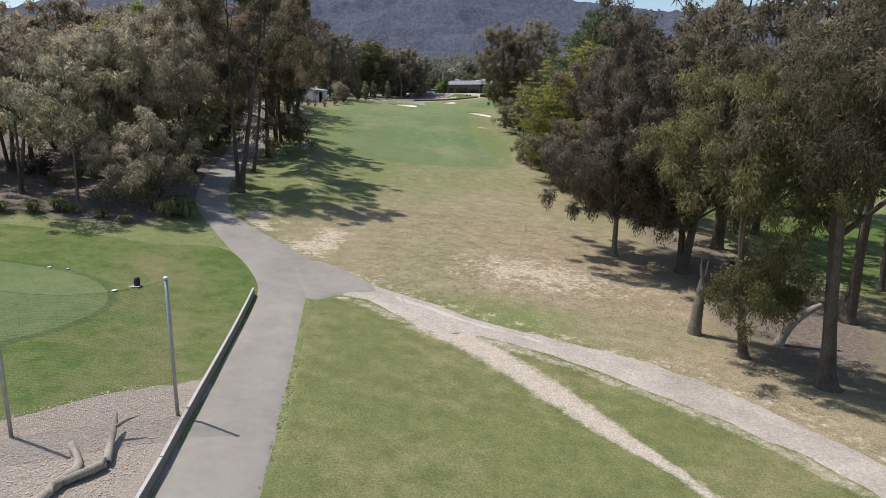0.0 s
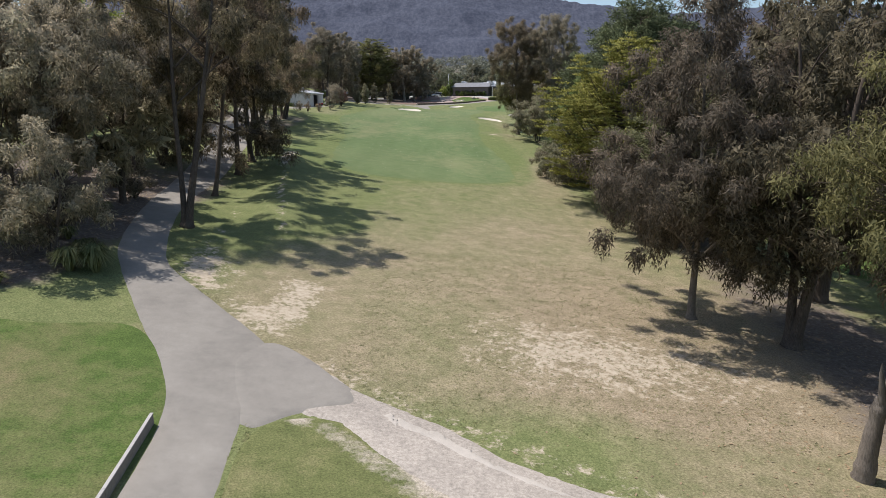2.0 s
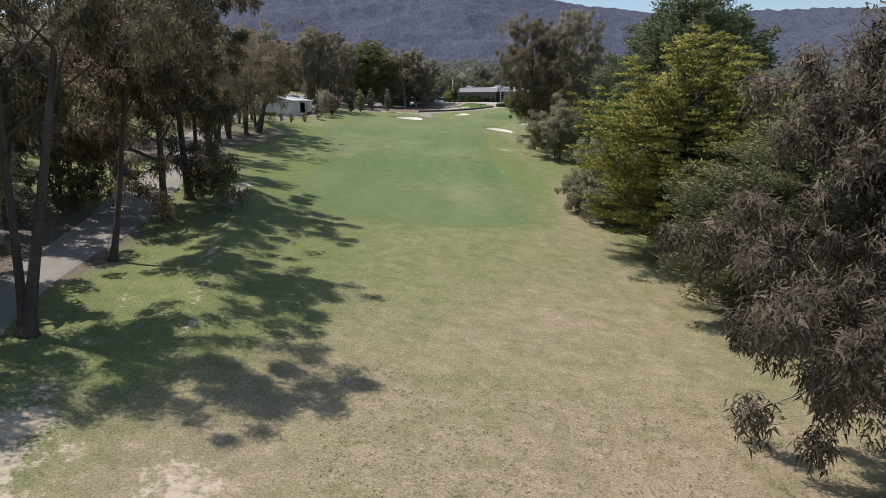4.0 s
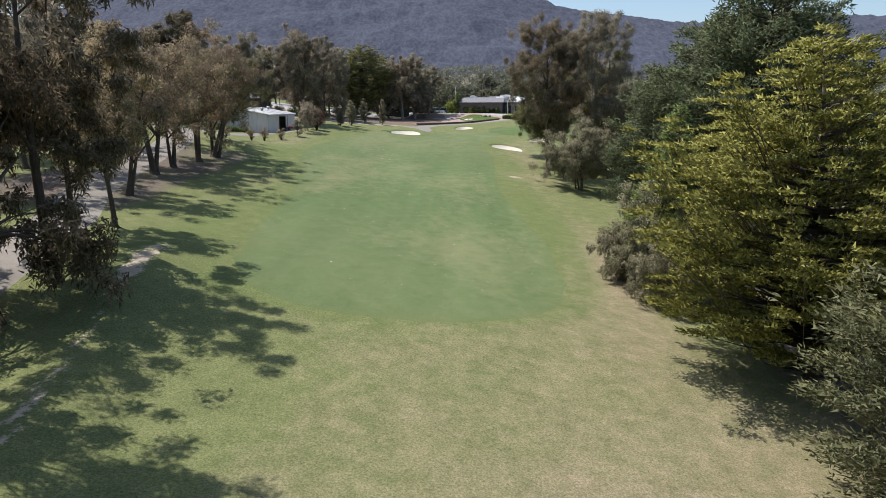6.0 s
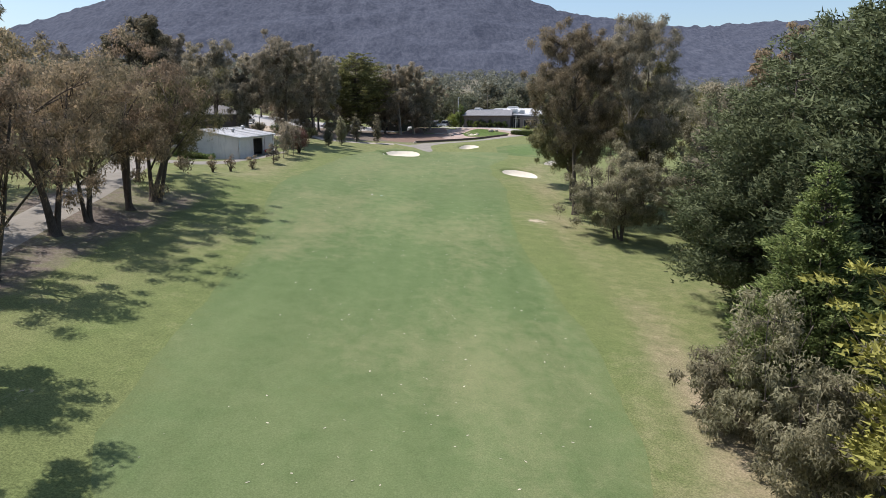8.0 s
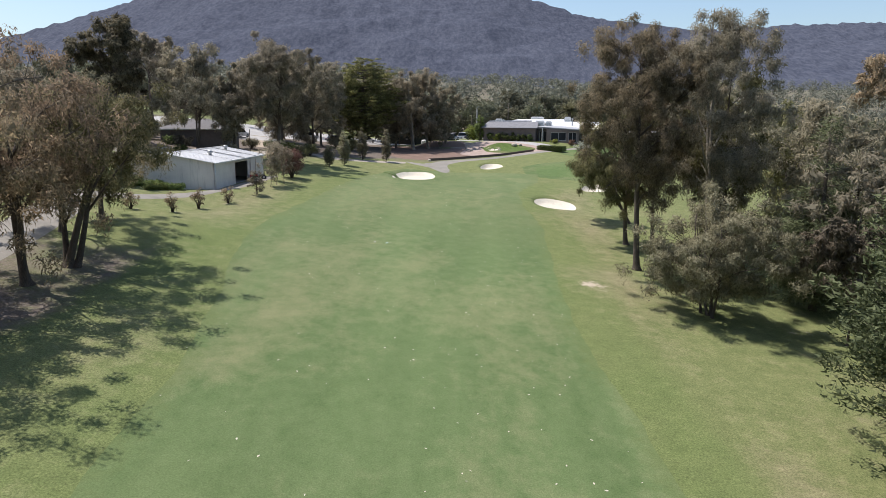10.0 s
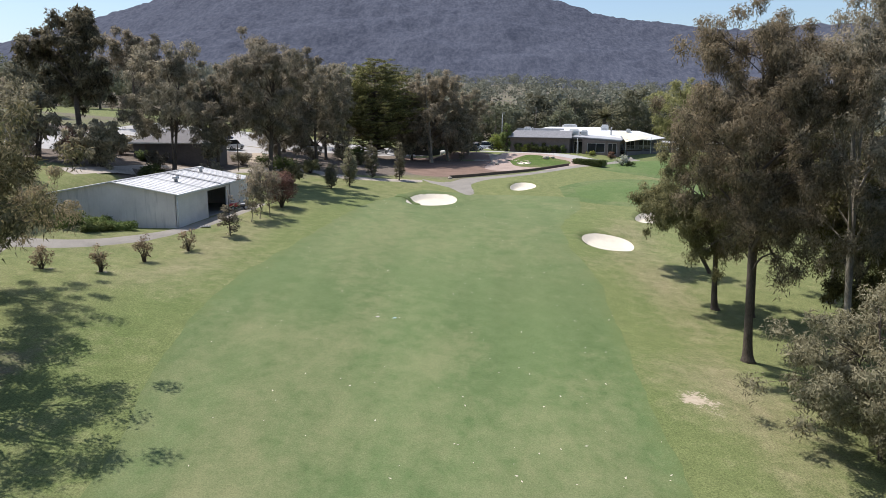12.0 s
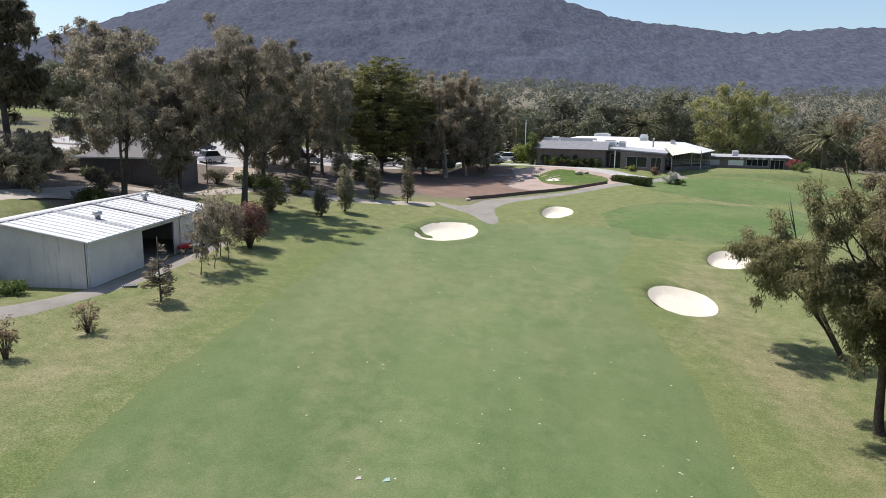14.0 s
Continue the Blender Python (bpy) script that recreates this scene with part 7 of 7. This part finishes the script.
hedge(10.4, 248.6, 15.2, 243.6, 1.0, 1.5)
WHITE_FLOWER = leaf_material("white_flower", (.2, .22, .12), (.5, .5, .42), (.7, .7, .62))
shrub("flowering_shrub", 18.9, 246.6, 2.0, 1.3, WHITE_FLOWER, 500, 90, 16, .24, "white-flowering shrub at the corner of the path")
shrub("garden_shrub", 20.2, 246.2, 1.0, 1.1, HEDGE_LEAF, 501, 90, 14, .22, "low green shrub beside the path")
shrub("garden_shrub", 18.2, 255.6, 1.3, 1.0, RED_LEAF, 502, 80, 12, .22, "bronze-leaved shrub against the clubhouse")
shrub("garden_shrub", 14.6, 257.4, .9, 1.0, GUM_YELLOW, 503, 80, 12, .22, "yellow-green shrub against the clubhouse")
for i in range(8):
    k = (i + .7) / 9
    p = club_a.lerp(club_b, k) - cn_ * .8
    shrub("wall_shrub", p.x, p.y, (2.3, 1.7, 2.1, 1.8, 2.0, 1.6, 1.9, 1.8)[i], .85, GUM_YELLOW if i == 1 else HEDGE_LEAF, 510 + i, 90, 14, .24, "dark climbing shrub against the brown brick wall", group="shrubs along the clubhouse wall")
conifer("pencil_cypress", -2.6, 265.0, 6.6, 1.1, CONE_GREEN, 520, .02, .5, 40, 18, .3, .9, .5, "narrow bright green pencil cypress at the clubhouse corner", around=7, tuft=.4)
shrub("garden_shrub", -4.2, 270.5, 3.8, 2.2, GUM_YELLOW, 521, 120, 22, .34, "large bright green shrub at the clubhouse corner")
shrub("red_shrub", 43.8, 261.8, 2.0, 1.3, plain("red_flower", (.3, .07, .07), .8), 522, 60, 12, .26, "red-flowering shrub beside the annexe")
shrub("garden_shrub", 44.4, 260.2, 1.8, 1.7, HEDGE_LEAF, 523, 90, 16, .26, "green shrub beside the annexe")


PALM_LEAF = leaf_material("palm_leaf", (.14, .145, .08), (.37, .365, .22), (.52, .49, .34), .35)


def palm(x, y, h, seed):
    ob = thing("palm_tree", x, y, gz(x, y) - .2)
    r = np.random.RandomState(seed)
    v, f = tube([(0, 0, 0), (.1, 0, h * .3), (0, .1, h * .7), (0, 0, h)], [.5, .42, .42, .55], 14)
    child("trunk", mesh_of("trunk", v, f, BARK, True), ob)
    lv = []
    for i in range(64):
        a, up = r.uniform(0, 6.28), r.uniform(-.35, 1.25)
        ln = r.uniform(4.2, 5.4)
        way = np.array([math.cos(a) * math.cos(up), math.sin(a) * math.cos(up), math.sin(up)])
        q = [np.array([0, 0, h]) + way * ln * t + np.array([0, 0, -1.5 * t * t]) for t in np.linspace(0, 1, 12)]
        for t in range(11):
            d = q[t + 1] - q[t]
            s = np.cross(d, (0, 0, 1.0))
            s /= np.linalg.norm(s) + 1e-6
            for sg in (-1, 1):
                for _ in range(2):
                    lv.append([q[t], q[t + 1], q[t] + d * 1.6 + s * sg * .75 * (1 - t / 14) + np.array([0, 0, -.12])])
    child("frond_crown", loose_mesh("frond_crown", np.array(lv), PALM_LEAF), ob)
    return tagged(ob, "date palm with a stout trunk and arching fronds", "palm", "palms near the clubhouse")


palm(22.8, 297, 6.2, 1)
palm(52.6, 271, 6.8, 2)

# garden before the clubhouse
patch("mulch_bank", -6, 244, [(-13.6, 228.5), (-9, 231.3), (-4.4, 236), (1.4, 240.4), (-2.5, 246), (-5.5, 254), (-8, 262), (-16, 262), (-24, 258), (-25, 248), (-22, 236), (-18, 229)], BANK_MULCH, .03, 20, label="reddish-brown mulch of the tree bank", category="mulch")
patch("gravel_bed", 2.0, 249, [(-6.5, 254), (-2, 260), (5, 260), (11, 255), (12.2, 247.5), (9.4, 243.6), (3.2, 240.2), (-3, 238.2), (-7.5, 243)], asphalt("pink_gravel", (.4, .31, .26), .3), .035, 12, label="pinkish gravel bed round the oval lawn", category="garden bed")
patch("garden_lawn", 3.5, 250, [(-2.6, 255.5), (2.5, 258), (8.9, 254.2), (9.8, 247.6), (5, 243.4), (-1.0, 246)], LUSH, .05, 10, label="small oval lawn in front of the clubhouse", category="lawn")
patch("garden_bed", .6, 250.4, [(-.9, 250.4), (.2, 252), (2.0, 251.4), (2.2, 249.8), (.9, 248.8), (-.5, 249.2)], SAND, .09, 5, label="small sandy garden bed", category="garden bed")


def rock(x, y, s, seed, label="weathered sandstone rock on the grass"):
    r = np.random.RandomState(seed)
    bm = bmesh.new()
    bmesh.ops.create_icosphere(bm, subdivisions=2, radius=1)
    for q in bm.verts:
        q.co = Vector((q.co.x * s, q.co.y * s * .75, q.co.z * s * .6)) * (1 + .22 * noise.noise(q.co * 1.7 + Vector((seed, 0, 0)))) + Vector((0, 0, s * .3))
    me = bpy.data.meshes.new("rock")
    bm.to_mesh(me)
    bm.free()
    me.materials.append(STONE)
    ob = new("rock", me)
    ob.matrix_world = pose(x, y, gz(x, y) + .02, 0, 0, r.uniform(0, 360))
    return tagged(ob, label, "rock", "garden rocks")


for i, (x, y, s) in enumerate([(-.5, 250.2, .3), (.2, 251.4, .35), (1.5, 251.0, .3), (1.7, 249.9, .35), (.6, 249.4, .3), (5.2, 255.2, .75), (6.6, 255.5, .5), (10.4, 250.4, .6), (-4.6, 249.5, .5), (-5.6, 251.4, .45), (-12.3, 226.8, .4)]):
    rock(x, y, s, 600 + i)


def lamp_post(x, y, h):
    ob = thing("lamp_post", x, y)
    v, f = tube([(0, 0, 0), (0, 0, h * .6), (0, 0, h)], [.11, .08, .06], 10)
    child("pole", mesh_of("pole", v, f, TRIM_WHITE, True), ob)
    part("lantern", box_bm(.7, .3, .14, (.25, 0, h - .02), .03), STEEL, ob)
    return tagged(ob, "white car park lamp post", "lamp post")


lamp_post(-3.5, 283.5, 8.5)


def power_pole(x, y, h):
    ob = thing("power_pole", x, y)
    v, f = tube([(0, 0, 0), (0, 0, h)], [.16, .11], 10)
    child("pole", mesh_of("pole", v, f, TIMBER, True), ob)
    part("crossarm", box_bm(2.2, .12, .12, (0, 0, h - .8)), TIMBER, ob)
    for k in (-.9, -.3, .3, .9):
        v, f = tube([(k, 0, h - .68), (k, 0, h - .5)], [.05, .03], 8)
        child("insulator", mesh_of("insulator", v, f, TRIM_WHITE), ob)
    return tagged(ob, "timber power pole behind the clubhouse", "power pole")


power_pole(36, 300, 10.5)
# fence rail and sign board on the bank
board = thing("notice_board", -20.2, 258.5)
part("panel", box_bm(3.4, .08, 1.7, (0, 0, .7), .01, None, -12), plain("dark_green_board", (.05, .06, .055), .7), board)
for k in (-1.4, 1.4):
    part("post", box_bm(.1, .1, 2.4, (k, -k * .21 * .5, 0)), TIMBER, board)
part("emblem", box_bm(.45, .02, .3, (.3, -.12, 1.7), 0, None, -12), SEAT_GREY, board, "pale plain emblem")
tagged(board, "dark notice board under the trees", "notice board")


# ---- tee plates, markers, balls and fallen leaves on the turf ----
def plate(x, y, w, material, label, name="marker_plate"):
    bm = box_bm(w, w * .8, .012, (0, 0, 0), .003)
    ob = thing(name, x, y, gz(x, y) + .024, 12)
    part("plate", bm, material, ob)
    return tagged(ob, label, "marker")


plate(-12.6, 157.3, .3, PALE_CAP, "pale distance plate set in the fairway")
plate(-11.5, 157.5, .36, plain("pale_green_plate", (.3, .42, .38), .5), "pale green distance plate set in the fairway")
mk = thing("tee_marker", -17.5, 37.2, gz(-17.5, 37.2) + .03)
v, f = tube([(0, 0, 0), (0, 0, .3), (.03, 0, .45), (.05, 0, .52)], [.16, .17, .14, .04], 12)
child("stub", mesh_of("stub", v, f, BLACK_PLASTIC, True), mk)
part("base", box_bm(.7, .5, .04, (-.1, -.1, 0), .01), CONCRETE, mk, "pale concrete base")
tagged(mk, "short black marker stub on a concrete base", "marker")
for x, y, w, m in [(-22.9, 38.2, .24, TRIM_WHITE), (-21.9, 38.3, .2, plain("blue_cap", (.3, .4, .6), .5)), (-18.2, 36.0, .3, TRIM_WHITE)]:
    ob = thing("hole_marker", x, y, gz(x, y) + .06)
    v, f = tube([(0, 0, 0), (0, 0, .025), (0, 0, .045)], [w / 2, w / 2, w / 4], 14)
    child("disc", mesh_of("disc", v, f, m, True), ob)
    tagged(ob, "small pale marker on the practice green", "marker", "practice green markers")
gr = thing("drain_grate", -31.6, 174.5, gz(-31.6, 174.5) + .06, 20)
part("frame", box_bm(.9, .6, .03, (0, 0, 0)), STEEL, gr)
for k in range(6):
    part("bar", box_bm(.04, .5, .02, (-.35 + k * .14, 0, .03)), BLACK_PLASTIC, gr)
tagged(gr, "steel drain grate in the service path", "drain grate")


def fallen(name, n, seed, place, size, material, lift, label, category):
    """Scattered flakes lying on the turf."""
    r = np.random.RandomState(seed)
    xy = np.array([place(r) for _ in range(n)])
    z = land(xy[:, 0], xy[:, 1]) + lift
    a = r.uniform(0, 6.28, n)
    s = size * r.uniform(.5, 1.4, n)
    u = np.stack([np.cos(a) * s, np.sin(a) * s, r.uniform(-.2, .6, n) * s * .6], 1)
    w = np.stack([-np.sin(a) * s * .45, np.cos(a) * s * .45, r.uniform(-.1, .3, n) * s * .5], 1)
    p = np.stack([xy[:, 0], xy[:, 1], z], 1)
    q = np.stack([p - u, p + w, p + u, p - w], 1)
    return tagged(new(name, loose_mesh(name, q, material)), label, category, kind="stuff")


def on_fairway(r):
    y = 96 + 112 * r.uniform(0, 1)
    k = r.uniform(0, 1)
    if r.uniform() < .35:
        k = r.choice([.62, .86]) + r.normal() * .05
    x = np.interp(y, [p[1] for p in FL], [p[0] for p in FL]) * (1 - k) + np.interp(y, [p[1] for p in FR], [p[0] for p in FR]) * k
    return x, y


PALE_LEAF = plain("bleached_leaf", (.62, .58, .45), .7)
DRY_LEAF = plain("dry_leaf", (.3, .22, .13), .8)
fallen("fallen_leaves", 400, 1, on_fairway, .075, PALE_LEAF, .045, "bleached fallen leaves scattered on the fairway", "leaves")
fallen("leaf_litter", 6000, 2, lambda r: (-23 - 20 * r.uniform() ** 1.3, 48 + 34 * r.uniform()), .09, DRY_LEAF, .02, "dry leaf litter under the bushland trees", "leaf litter")
fallen("leaf_litter", 2500, 3, lambda r: (19 + 6 * r.normal(), 34 + 24 * r.uniform()), .08, DRY_LEAF, .02, "dry leaf litter under the gum trees", "leaf litter")
fallen("bark_chips", 13000, 4, lambda r: (-9.8 - 8 * r.uniform() ** .9, 12 + 13.5 * r.uniform() - 0), .038, plain("bark_chip", (.46, .4, .33), .85, 0, .5, 9), .02, "pale bark chips of a mulched bed", "mulch")


def grass_tufts(name, n, seed, place, h, material, label):
    r = np.random.RandomState(seed)
    xy = np.array([place(r) for _ in range(n)])
    z = land(xy[:, 0], xy[:, 1])
    c = np.repeat(np.stack([xy[:, 0], xy[:, 1], z], 1), 5, axis=0)
    m = len(c)
    a = r.uniform(0, 6.28, m)
    b = c + np.stack([r.normal(size=m) * .06, r.normal(size=m) * .06, np.zeros(m)], 1)
    s = np.stack([np.cos(a), np.sin(a), np.zeros(m)], 1) * .02
    tip = b + np.stack([r.normal(size=m) * .07, r.normal(size=m) * .07, h * r.uniform(.5, 1.3, m)], 1)
    return tagged(new(name, loose_mesh(name, np.stack([b - s, b + s, tip], 1), material)), label, "grass", kind="stuff")


TUFT = leaf_material("grass_tuft", (.1, .12, .045), (.2, .2, .09), (.32, .27, .15), .3)


def near_edge(r):
    """Along the edges of the path, the tracks and the lawn."""
    lines_ = [[(-6.0, 12), (-6.4, 24.5), (-8.3, 39.4)], [(-8.4, 46.8), (-5.0, 44.2), (3.3, 38.1), (13.9, 32.3), (18.5, 28.8)], [(-5.8, 39.3), (-.5, 35.6), (7, 25.2)], [(0, 35.5), (8.4, 31.8), (15, 25.5)], [(-13.0, 50.8), (-17.5, 55.6), (-21.6, 67.5)]]
    ln = lines_[r.randint(len(lines_))]
    k = r.uniform(0, len(ln) - 1.001)
    i = int(k)
    a, b = np.array(ln[i]), np.array(ln[i + 1])
    return tuple(a + (b - a) * (k - i) + r.normal(size=2) * (.16, .3))


grass_tufts("edge_grass", 1300, 7, near_edge, .03, TUFT, "straggling grass along the path edges")
grass_tufts("rough_tufts", 5000, 8, lambda r: (-6 + 20 * r.uniform(), 41 + 24 * r.uniform()), .035, TUFT, "sparse straw-coloured tufts in the dry rough")
